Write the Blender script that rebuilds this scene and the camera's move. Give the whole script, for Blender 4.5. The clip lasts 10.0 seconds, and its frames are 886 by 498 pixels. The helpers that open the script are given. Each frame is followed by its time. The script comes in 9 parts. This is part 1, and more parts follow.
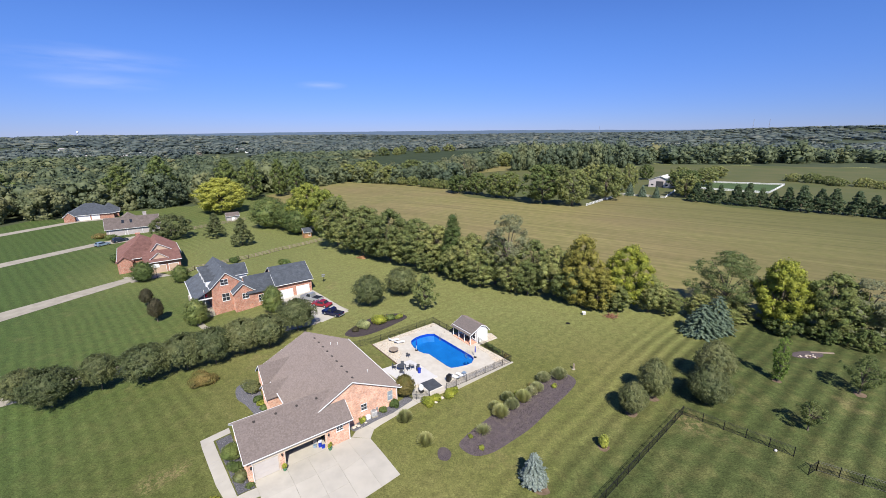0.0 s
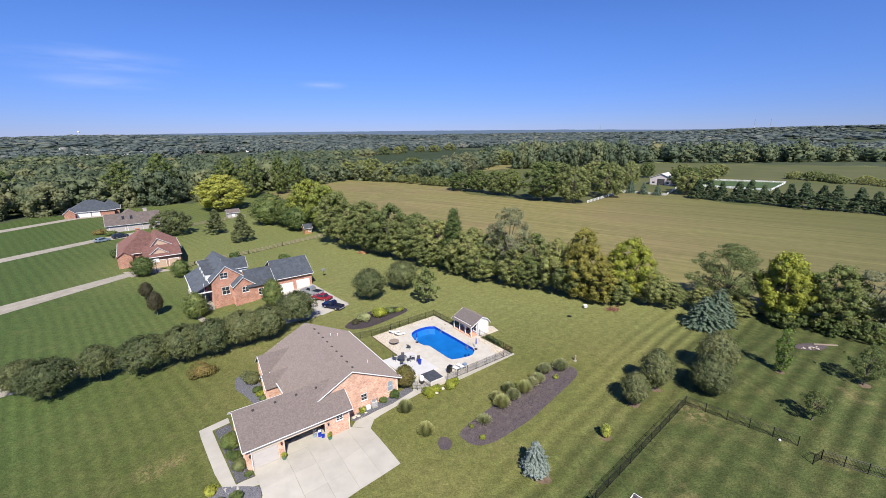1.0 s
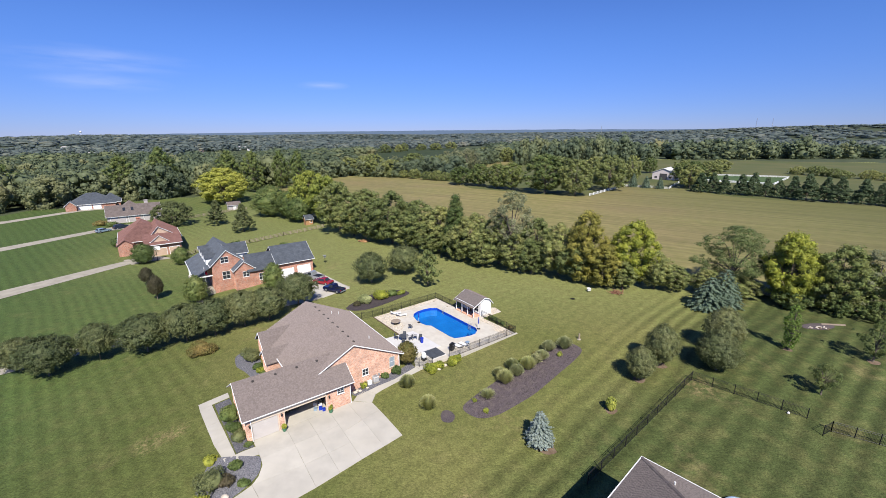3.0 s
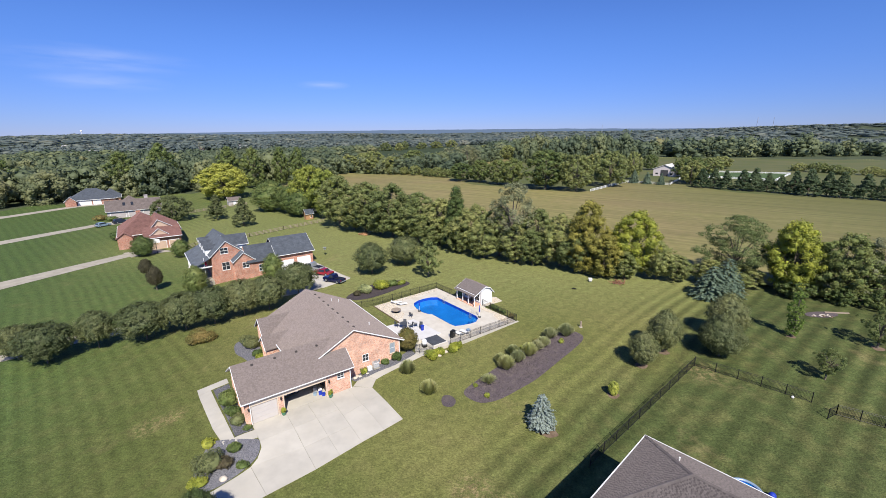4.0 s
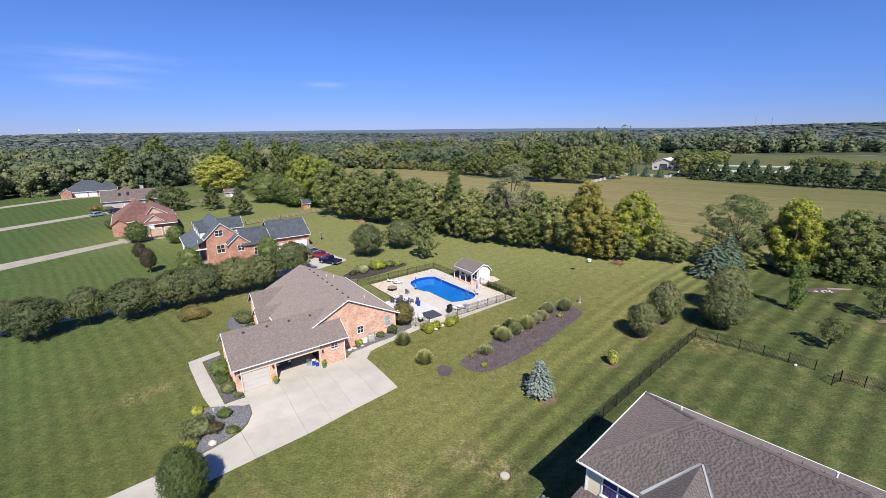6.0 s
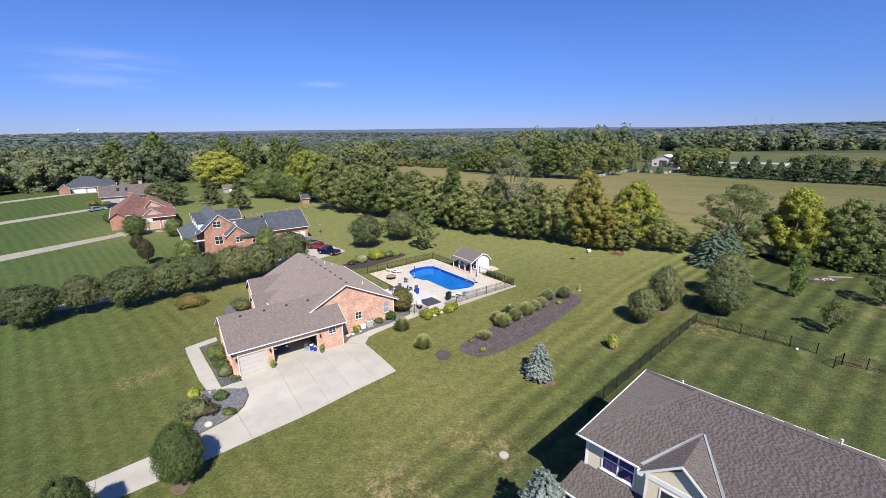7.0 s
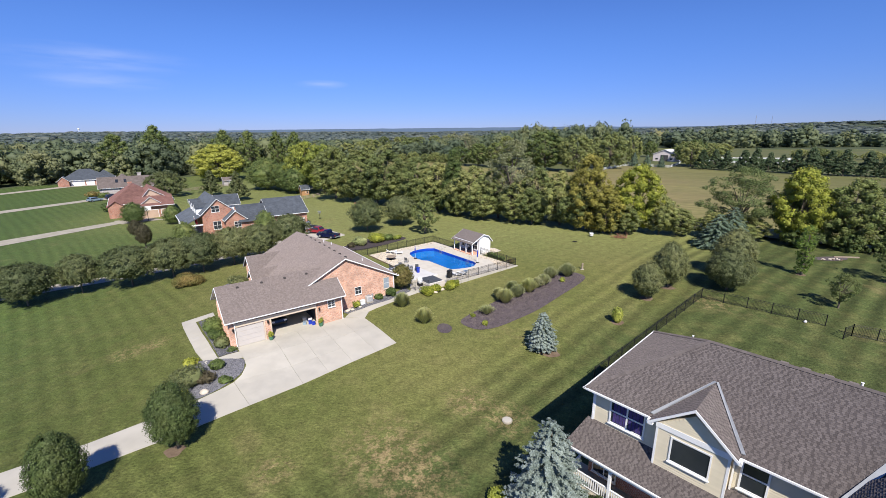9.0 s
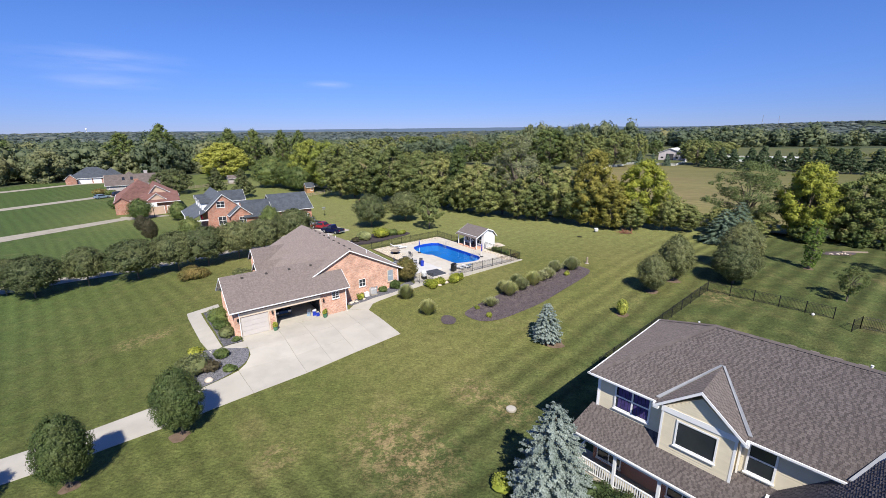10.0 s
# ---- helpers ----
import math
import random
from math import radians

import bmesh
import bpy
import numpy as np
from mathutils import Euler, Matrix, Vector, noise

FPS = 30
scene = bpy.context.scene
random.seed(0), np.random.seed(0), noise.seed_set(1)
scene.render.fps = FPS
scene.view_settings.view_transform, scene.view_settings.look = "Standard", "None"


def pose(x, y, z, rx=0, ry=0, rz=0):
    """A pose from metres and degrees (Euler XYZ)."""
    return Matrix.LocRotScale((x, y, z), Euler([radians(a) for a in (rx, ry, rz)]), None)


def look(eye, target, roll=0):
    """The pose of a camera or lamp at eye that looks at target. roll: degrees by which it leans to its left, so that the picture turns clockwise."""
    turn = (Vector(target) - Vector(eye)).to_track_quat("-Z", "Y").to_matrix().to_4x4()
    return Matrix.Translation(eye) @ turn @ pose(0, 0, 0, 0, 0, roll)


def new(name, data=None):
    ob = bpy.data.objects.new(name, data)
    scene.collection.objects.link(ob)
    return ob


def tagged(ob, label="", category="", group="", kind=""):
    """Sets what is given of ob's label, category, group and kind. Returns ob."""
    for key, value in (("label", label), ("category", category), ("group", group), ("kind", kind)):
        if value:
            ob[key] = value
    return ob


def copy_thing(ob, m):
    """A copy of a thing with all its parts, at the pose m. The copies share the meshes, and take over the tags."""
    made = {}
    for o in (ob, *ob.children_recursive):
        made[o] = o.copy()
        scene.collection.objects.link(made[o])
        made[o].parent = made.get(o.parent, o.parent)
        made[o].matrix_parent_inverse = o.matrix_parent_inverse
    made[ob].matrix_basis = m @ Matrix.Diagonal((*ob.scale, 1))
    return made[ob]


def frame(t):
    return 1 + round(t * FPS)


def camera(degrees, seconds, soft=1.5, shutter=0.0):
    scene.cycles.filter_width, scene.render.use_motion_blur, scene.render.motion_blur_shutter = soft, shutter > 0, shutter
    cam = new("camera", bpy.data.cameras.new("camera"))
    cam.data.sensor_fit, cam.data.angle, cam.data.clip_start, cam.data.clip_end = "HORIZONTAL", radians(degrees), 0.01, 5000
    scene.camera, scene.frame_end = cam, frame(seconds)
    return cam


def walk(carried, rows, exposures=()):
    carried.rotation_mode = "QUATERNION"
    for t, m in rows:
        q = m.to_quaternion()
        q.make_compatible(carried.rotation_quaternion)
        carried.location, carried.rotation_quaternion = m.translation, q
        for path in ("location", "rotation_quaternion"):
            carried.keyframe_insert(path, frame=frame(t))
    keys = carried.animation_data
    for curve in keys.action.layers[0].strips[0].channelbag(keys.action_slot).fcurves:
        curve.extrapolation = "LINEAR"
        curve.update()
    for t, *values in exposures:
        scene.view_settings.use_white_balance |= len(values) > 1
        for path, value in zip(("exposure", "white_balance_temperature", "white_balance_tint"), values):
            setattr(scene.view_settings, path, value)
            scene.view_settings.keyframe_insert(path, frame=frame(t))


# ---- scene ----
# The camera sinks almost straight down, looking ahead and slightly down.
cam = camera(93.0, 10.0, soft=0.65)
METRES, EYE, TILT, LEAN, TURN = 17.5, 36.0, -15.4, 0.35, 0.0
ROWS = [
    (0.0, 0.0, 0.0, 0.0, 0.0, 0.0, 0.0),
    (0.5, 0.0028, 0.0126, -0.0434, 0.07, 0.01, -0.02),
    (1.0, -0.0003, 0.0248, -0.0844, 0.09, -0.01, -0.02),
    (1.5, -0.0031, 0.0366, -0.1255, 0.17, -0.0, -0.04),
    (2.0, -0.0038, 0.0517, -0.1748, 0.14, 0.01, -0.03),
    (2.5, -0.0073, 0.0604, -0.2325, 0.19, 0.03, -0.04),
    (4.0, -0.0125, 0.0948, -0.4006, 0.31, -0.05, -0.04),
    (4.5, -0.007, 0.1136, -0.4564, 0.28, -0.06, -0.02),
    (5.0, -0.0013, 0.1291, -0.5106, 0.22, -0.07, 0.0),
    (5.5, 0.003, 0.142, -0.567, 0.2, -0.05, 0.0),
    (7.0, 0.0144, 0.1763, -0.7285, 0.14, -0.11, 0.04),
    (7.5, 0.012, 0.1873, -0.782, 0.16, -0.11, -0.0),
    (8.0, 0.0099, 0.2002, -0.8394, 0.17, -0.14, -0.01),
    (8.5, 0.0074, 0.2118, -0.8851, 0.18, -0.14, 0.0),
    (9.0, 0.0074, 0.2285, -0.9113, 0.16, -0.15, 0.02),
    (9.5, 0.0079, 0.2294, -0.9428, 0.23, -0.15, 0.01),
    (10.0, 0.0076, 0.2325, -0.9671, 0.73, -0.13, -0.1),
]
walk(cam, [(t, pose(0, 0, EYE, TILT, LEAN, TURN) @ pose(METRES * x, METRES * y, METRES * z, 90 + pitch, roll, yaw)) for t, x, y, z, yaw, pitch, roll in ROWS])

# ---- light ----
SUN_EL, SUN_AZ = 46.5, 168.0
world = bpy.data.worlds.new("world")
scene.world = world
world.use_nodes = True
wn, wl = world.node_tree.nodes, world.node_tree.links
sky = wn.new("ShaderNodeTexSky")
sky.sky_type = "NISHITA"
sky.sun_disc = False
sky.sun_elevation, sky.sun_rotation = radians(SUN_EL), radians(SUN_AZ)
sky.altitude, sky.air_density, sky.dust_density, sky.ozone_density = 600, 1.0, 0.0, 6.0
clear_blue = wn.new("ShaderNodeMixRGB")
clear_blue.blend_type = "MULTIPLY"
clear_blue.inputs[0].default_value = 1.0
clear_blue.inputs[2].default_value = (0.62, 0.82, 1.35, 1)
wl.new(sky.outputs[0], clear_blue.inputs[1])
# the air near the skyline is duller and more violet; three faint wisps of high cloud
coord, axes = wn.new("ShaderNodeTexCoord"), wn.new("ShaderNodeSeparateXYZ")
wl.new(coord.outputs["Generated"], axes.inputs[0])
low = wn.new("ShaderNodeMapRange")
low.interpolation_type = "SMOOTHSTEP"
low.inputs[1].default_value, low.inputs[2].default_value, low.inputs[3].default_value, low.inputs[4].default_value = 0.0, 0.22, 1.0, 0.0
wl.new(axes.outputs[2], low.inputs[0])
dull = wn.new("ShaderNodeMixRGB")
dull.blend_type = "MULTIPLY"
dull.inputs[2].default_value = (0.80, 0.735, 0.865, 1)
wl.new(low.outputs[0], dull.inputs[0])
wl.new(clear_blue.outputs[0], dull.inputs[1])
sky_colour = dull.outputs[0]
streak = wn.new("ShaderNodeTexNoise")
stretch = wn.new("ShaderNodeMapping")
stretch.inputs["Rotation"].default_value = (0.0, radians(6), 0.0)
stretch.inputs["Scale"].default_value = (3.0, 3.0, 26.0)
streak.inputs["Scale"].default_value, streak.inputs["Detail"].default_value = 2.0, 6.0
wl.new(coord.outputs["Generated"], stretch.inputs["Vector"])
wl.new(stretch.outputs[0], streak.inputs["Vector"])
ragged = wn.new("ShaderNodeMapRange")
ragged.inputs[1].default_value, ragged.inputs[2].default_value = 0.38, 0.72
wl.new(streak.outputs["Fac"], ragged.inputs[0])
for centre, reach in (((-0.60, 0.78, 0.125), 0.17), ((-0.60, 0.79, 0.09), 0.11), ((-0.26, 0.955, 0.10), 0.06)):
    away, veil, thin, cloud = wn.new("ShaderNodeVectorMath"), wn.new("ShaderNodeMapRange"), wn.new("ShaderNodeMath"), wn.new("ShaderNodeMixRGB")
    flat_ = wn.new("ShaderNodeVectorMath")
    flat_.operation, away.operation, thin.operation = "MULTIPLY", "DISTANCE", "MULTIPLY"
    flat_.inputs[1].default_value = (1, 1, 6.0)
    wl.new(coord.outputs["Generated"], flat_.inputs[0])
    wl.new(flat_.outputs[0], away.inputs[0])
    away.inputs[1].default_value = (centre[0], centre[1], centre[2] * 6.0)
    veil.inputs[1].default_value, veil.inputs[2].default_value, veil.inputs[3].default_value, veil.inputs[4].default_value = 0.0, reach, 0.36, 0.0
    wl.new(away.outputs["Value"], veil.inputs[0])
    wl.new(veil.outputs[0], thin.inputs[0])
    wl.new(ragged.outputs[0], thin.inputs[1])
    cloud.inputs[2].default_value = (7.5, 8.2, 11.0, 1)
    wl.new(thin.outputs[0], cloud.inputs[0])
    wl.new(sky_colour, cloud.inputs[1])
    sky_colour = cloud.outputs[0]
wl.new(sky_colour, wn["Background"].inputs[0])
wn["Background"].inputs[1].default_value = 0.069
sun = new("sun", bpy.data.lights.new("sun", "SUN"))
sun.data.energy, sun.data.angle, sun.data.color = 4.6, radians(0.6), (1.0, 0.95, 0.86)
a, e = radians(SUN_AZ), radians(SUN_EL)
to_sun = Vector((math.sin(a) * math.cos(e), math.cos(a) * math.cos(e), math.sin(e)))
sun.matrix_world = look(to_sun * 200, (0, 0, 0))
scene.view_settings.exposure = 0.5


# ---- materials ----
def material(name, colours, rough=0.8, metal=0.0, scale=1.0, detail=6.0, bump=0.0, bump_scale=8.0, spread=0.0, island=0.0, tint=None, tint_scale=0.15, tint_amount=0.5, spec=0.3, clear=0.0, leafy=0.0, gritty=0.0):
    """Noise between the colours; a broad second noise towards tint; relief; shifts of value per object or per loose piece."""
    m = bpy.data.materials.new(name)
    m.use_nodes = True
    n, l = m.node_tree.nodes, m.node_tree.links
    b = n["Principled BSDF"]
    b.inputs["Roughness"].default_value, b.inputs["Metallic"].default_value = rough, metal
    b.inputs["Specular IOR Level"].default_value = spec
    b.inputs["Coat Weight"].default_value = clear
    b.inputs["Diffuse Roughness"].default_value = gritty
    pos = n.new("ShaderNodeNewGeometry")
    tex = n.new("ShaderNodeTexNoise")
    tex.inputs["Scale"].default_value, tex.inputs["Detail"].default_value = scale, detail
    l.new(pos.outputs["Position"], tex.inputs["Vector"])
    ramp = n.new("ShaderNodeValToRGB")
    while len(ramp.color_ramp.elements) < len(colours):
        ramp.color_ramp.elements.new(0.5)
    for k, c in enumerate(colours):
        ramp.color_ramp.elements[k].position = 0.32 + 0.36 * k / max(1, len(colours) - 1)
        ramp.color_ramp.elements[k].color = (*c, 1)
    l.new(tex.outputs["Fac"], ramp.inputs["Fac"])
    out = ramp.outputs["Color"]
    if tint:
        t2 = n.new("ShaderNodeTexNoise")
        t2.inputs["Scale"].default_value, t2.inputs["Detail"].default_value = tint_scale, 4
        l.new(pos.outputs["Position"], t2.inputs["Vector"])
        r2 = n.new("ShaderNodeMapRange")
        r2.inputs[1].default_value, r2.inputs[2].default_value, r2.inputs[4].default_value = 0.45, 0.7, tint_amount
        l.new(t2.outputs["Fac"], r2.inputs[0])
        mx = n.new("ShaderNodeMixRGB")
        mx.inputs[2].default_value = (*tint, 1)
        l.new(r2.outputs[0], mx.inputs[0])
        l.new(out, mx.inputs[1])
        out = mx.outputs[0]
    for amount, source in ((spread, "o"), (island, "i")):
        if amount:
            src = n.new("ShaderNodeObjectInfo").outputs["Random"] if source == "o" else pos.outputs["Random Per Island"]
            mr = n.new("ShaderNodeMapRange")
            mr.inputs[3].default_value, mr.inputs[4].default_value = 1 - amount, 1 + amount
            l.new(src, mr.inputs[0])
            hs = n.new("ShaderNodeHueSaturation")
            l.new(mr.outputs[0], hs.inputs["Value"])
            if leafy and source == "o":
                turn = n.new("ShaderNodeMapRange")
                turn.inputs[3].default_value, turn.inputs[4].default_value = 0.514, 0.482
                l.new(src, turn.inputs[0])
                l.new(turn.outputs[0], hs.inputs["Hue"])
            l.new(out, hs.inputs["Color"])
            out = hs.outputs[0]
    l.new(out, b.inputs["Base Color"])
    if bump:
        t3 = n.new("ShaderNodeTexNoise")
        t3.inputs["Scale"].default_value, t3.inputs["Detail"].default_value = bump_scale, 5
        l.new(pos.outputs["Position"], t3.inputs["Vector"])
        bp = n.new("ShaderNodeBump")
        bp.inputs["Strength"].default_value, bp.inputs["Distance"].default_value = min(1.0, bump), 0.25 / bump_scale
        l.new(t3.outputs["Fac"], bp.inputs["Height"])
        l.new(bp.outputs[0], b.inputs["Normal"])
    if leafy:
        tr = n.new("ShaderNodeBsdfTranslucent")
        l.new(out, tr.inputs["Color"])
        ms = n.new("ShaderNodeMixShader")
        ms.inputs[0].default_value = leafy
        l.new(b.outputs[0], ms.inputs[1])
        l.new(tr.outputs[0], ms.inputs[2])
        l.new(ms.outputs[0], n["Material Output"].inputs[0])
    return m


def leaves(name, dark, light, dry=None, scale=0.9, tint_scale=0.5, gain=1.95):
    up = lambda c: c and tuple(v * gain for v in c)
    return material(name, (up(dark), up(light)), rough=0.55, scale=scale, island=0.28, spread=0.24, tint=up(dry), tint_scale=tint_scale, tint_amount=0.6, leafy=0.34, spec=0.25)


def courses(name, mortar, tones, width, height, gap, rough=0.85, frame_turn=0.0, bump=0.4, offset=0.5):
    """Bricks or shingles laid in courses on upright faces of a turned building, with a relief."""
    m = bpy.data.materials.new(name)
    m.use_nodes = True
    n, l = m.node_tree.nodes, m.node_tree.links
    b = n["Principled BSDF"]
    b.inputs["Diffuse Roughness"].default_value = 1.0
    b.inputs["Roughness"].default_value, b.inputs["Specular IOR Level"].default_value = rough, 0.25
    pos = n.new("ShaderNodeNewGeometry")
    turn = n.new("ShaderNodeVectorRotate")
    turn.rotation_type = "Z_AXIS"
    turn.inputs["Angle"].default_value = -radians(frame_turn)
    l.new(pos.outputs["Position"], turn.inputs["Vector"])
    sep = n.new("ShaderNodeSeparateXYZ")
    l.new(turn.outputs[0], sep.inputs[0])
    add = n.new("ShaderNodeMath")
    l.new(sep.outputs[0], add.inputs[0])
    l.new(sep.outputs[1], add.inputs[1])
    com = n.new("ShaderNodeCombineXYZ")
    l.new(add.outputs[0], com.inputs[0])
    l.new(sep.outputs[2], com.inputs[1])
    br = n.new("ShaderNodeTexBrick")
    br.offset = offset
    br.inputs["Scale"].default_value = 1.0
    br.inputs["Brick Width"].default_value, br.inputs["Row Height"].default_value, br.inputs["Mortar Size"].default_value = width, height, gap
    br.inputs["Color1"].default_value, br.inputs["Color2"].default_value, br.inputs["Mortar"].default_value = (*tones[0], 1), (*tones[1], 1), (*mortar, 1)
    br.inputs["Bias"].default_value = -0.1
    l.new(com.outputs[0], br.inputs["Vector"])
    ns = n.new("ShaderNodeTexNoise")
    ns.inputs["Scale"].default_value, ns.inputs["Detail"].default_value = 0.9, 6
    l.new(pos.outputs["Position"], ns.inputs["Vector"])
    mr = n.new("ShaderNodeMapRange")
    mr.inputs[1].default_value, mr.inputs[2].default_value, mr.inputs[3].default_value, mr.inputs[4].default_value = 0.3, 0.7, 0.8, 1.18
    l.new(ns.outputs["Fac"], mr.inputs[0])
    hs = n.new("ShaderNodeHueSaturation")
    l.new(mr.outputs[0], hs.inputs["Value"])
    l.new(br.outputs["Color"], hs.inputs["Color"])
    l.new(hs.outputs[0], b.inputs["Base Color"])
    bp = n.new("ShaderNodeBump")
    bp.invert = True
    bp.inputs["Strength"].default_value, bp.inputs["Distance"].default_value = bump, 0.01
    l.new(br.outputs["Fac"], bp.inputs["Height"])
    l.new(bp.outputs[0], b.inputs["Normal"])
    return m


def shingles(name, tones, frame_turn, rise=0.62):
    """Asphalt shingles: tabs of mixed tone in courses that follow the height, with grit."""
    return courses(name, tuple(c * 0.72 for c in tones[0]), tones, 0.33, 0.14 * rise / 1.18, 0.008, 0.9, frame_turn, 0.5)


def lawn_material():
    m = bpy.data.materials.new("lawn")
    m.use_nodes = True
    n, l = m.node_tree.nodes, m.node_tree.links
    b = n["Principled BSDF"]
    b.inputs["Roughness"].default_value, b.inputs["Specular IOR Level"].default_value = 0.85, 0.15
    pos = n.new("ShaderNodeNewGeometry")

    def noise_at(scale, detail=5.0, low=0.3, high=0.7, rough=0.5):
        t = n.new("ShaderNodeTexNoise")
        t.inputs["Scale"].default_value, t.inputs["Detail"].default_value, t.inputs["Roughness"].default_value = scale, detail, rough
        l.new(pos.outputs["Position"], t.inputs["Vector"])
        r = n.new("ShaderNodeMapRange")
        r.inputs[1].default_value, r.inputs[2].default_value = low, high
        l.new(t.outputs["Fac"], r.inputs[0])
        return r.outputs[0]

    def mix(fac, a, c):
        x = n.new("ShaderNodeMixRGB")
        l.new(fac, x.inputs[0])
        if isinstance(a, tuple):
            x.inputs[1].default_value = (*a, 1)
        else:
            l.new(a, x.inputs[1])
        x.inputs[2].default_value = (*c, 1)
        return x.outputs[0]

    def maths(op, a, c):
        x = n.new("ShaderNodeMath")
        x.operation = op
        for k, v in enumerate((a, c)):
            if isinstance(v, float):
                x.inputs[k].default_value = v
            else:
                l.new(v, x.inputs[k])
        return x.outputs[0]

    def along_way(angle):
        """How far a place lies along a direction, in metres."""
        d = n.new("ShaderNodeVectorMath")
        d.operation = "DOT_PRODUCT"
        d.inputs[1].default_value = (math.cos(radians(angle)), math.sin(radians(angle)), 0)
        l.new(pos.outputs["Position"], d.inputs[0])
        return d.outputs["Value"]

    def stripes(angle, pitch):
        wob = maths("MULTIPLY", noise_at(0.06, 1.0), 0.5)
        return maths("SINE", maths("MULTIPLY", maths("ADD", along_way(angle + 90), wob), 6.2832 / pitch), 0.0)

    s1 = along_way(38.0)
    across = stripes(44.0, 2.2)
    along = stripes(135.0, 1.8)
    along = maths("MULTIPLY", along, 3.4)
    far_left = stripes(140.0, 2.3)
    left = n.new("ShaderNodeMapRange")
    left.inputs[1].default_value, left.inputs[2].default_value, left.inputs[3].default_value, left.inputs[4].default_value = 4.0, 10.0, 1.0, 0.0
    l.new(s1, left.inputs[0])
    west = n.new("ShaderNodeMapRange")
    sx = n.new("ShaderNodeSeparateXYZ")
    l.new(pos.outputs["Position"], sx.inputs[0])
    west.inputs[1].default_value, west.inputs[2].default_value, west.inputs[3].default_value, west.inputs[4].default_value = -92.0, -84.0, 1.0, 0.0
    l.new(sx.outputs[0], west.inputs[0])
    st = n.new("ShaderNodeMixRGB")
    l.new(left.outputs[0], st.inputs[0])
    l.new(across, st.inputs[1])
    l.new(along, st.inputs[2])
    st2 = n.new("ShaderNodeMixRGB")
    l.new(west.outputs[0], st2.inputs[0])
    l.new(st.outputs[0], st2.inputs[1])
    l.new(maths("MULTIPLY", far_left, 3.0), st2.inputs[2])
    inner = n.new("ShaderNodeMapRange")
    inner.inputs[1].default_value, inner.inputs[2].default_value = -0.5, 0.5
    st3 = n.new("ShaderNodeMixRGB")
    l.new(inner.outputs[0], st3.inputs[0])
    l.new(st2.outputs[0], st3.inputs[1])
    l.new(stripes(38.5, 2.3), st3.inputs[2])
    col = mix(noise_at(0.05, 4.0, 0.35, 0.65), LAWN[0], LAWN[1])
    lush = n.new("ShaderNodeMapRange")
    lush.inputs[1].default_value, lush.inputs[2].default_value, lush.inputs[3].default_value, lush.inputs[4].default_value = -24.0, 16.0, 0.92, 0.0
    l.new(s1, lush.inputs[0])
    col = mix(lush.outputs[0], col, LAWN[2])
    lane = n.new("ShaderNodeMapRange")
    lane.inputs[1].default_value, lane.inputs[2].default_value, lane.inputs[3].default_value, lane.inputs[4].default_value = 60.0, 82.0, 0.0, 0.8
    l.new(sx.outputs[1], lane.inputs[0])
    away = n.new("ShaderNodeMapRange")
    away.inputs[1].default_value, away.inputs[2].default_value, away.inputs[3].default_value, away.inputs[4].default_value = -62.0, -36.0, 0.0, 1.0
    l.new(sx.outputs[0], away.inputs[0])
    col = mix(maths("MULTIPLY", lane.outputs[0], away.outputs[0]), col, LAWN[6])
    col = mix(maths("MULTIPLY", maths("SUBTRACT", 1.0, away.outputs[0]), 0.6), col, LAWN[7])
    north, middle = n.new("ShaderNodeMapRange"), n.new("ShaderNodeMapRange")
    north.inputs[1].default_value, north.inputs[2].default_value, north.inputs[3].default_value, north.inputs[4].default_value = 96.0, 122.0, 0.0, 0.6
    l.new(sx.outputs[1], north.inputs[0])
    middle.inputs[1].default_value, middle.inputs[2].default_value = -112.0, -88.0
    l.new(sx.outputs[0], middle.inputs[0])
    col = mix(maths("MULTIPLY", north.outputs[0], middle.outputs[0]), col, LAWN[6])
    fence_side = maths("SUBTRACT", maths("MULTIPLY", maths("SUBTRACT", sx.outputs[0], 31.9), 0.637), maths("MULTIPLY", maths("SUBTRACT", sx.outputs[1], 48.5), 0.771))
    yard = n.new("ShaderNodeMapRange")
    yard.inputs[1].default_value, yard.inputs[2].default_value, yard.inputs[3].default_value, yard.inputs[4].default_value = -7.0, 1.0, 0.0, 0.9
    l.new(maths("ADD", fence_side, maths("MULTIPLY", noise_at(0.08, 4.0), 3.0)), yard.inputs[0])
    l.new(fence_side, inner.inputs[0])
    col = mix(yard.outputs[0], col, LAWN[5])
    col = mix(maths("MULTIPLY", noise_at(0.5, 6.0, 0.45, 0.8), maths("SUBTRACT", 0.5, maths("MULTIPLY", lush.outputs[0], 0.38))), col, LAWN[3])
    col = mix(maths("MULTIPLY", noise_at(0.13, 8.0, 0.6, 0.78, 0.65), maths("SUBTRACT", 0.5, maths("MULTIPLY", lush.outputs[0], 0.36))), col, LAWN[4])
    for px, py, reach in DRY_SPOTS:
        gap = n.new("ShaderNodeVectorMath")
        gap.operation = "DISTANCE"
        gap.inputs[1].default_value = (px, py, -2.0)
        l.new(pos.outputs["Position"], gap.inputs[0])
        near = n.new("ShaderNodeMapRange")
        near.inputs[1].default_value, near.inputs[2].default_value, near.inputs[3].default_value, near.inputs[4].default_value = 0.0, reach, 1.0, 0.0
        l.new(gap.outputs["Value"], near.inputs[0])
        col = mix(maths("MULTIPLY", near.outputs[0], noise_at(1.6, 8.0, 0.47, 0.57, 0.8)), col, LAWN[4])
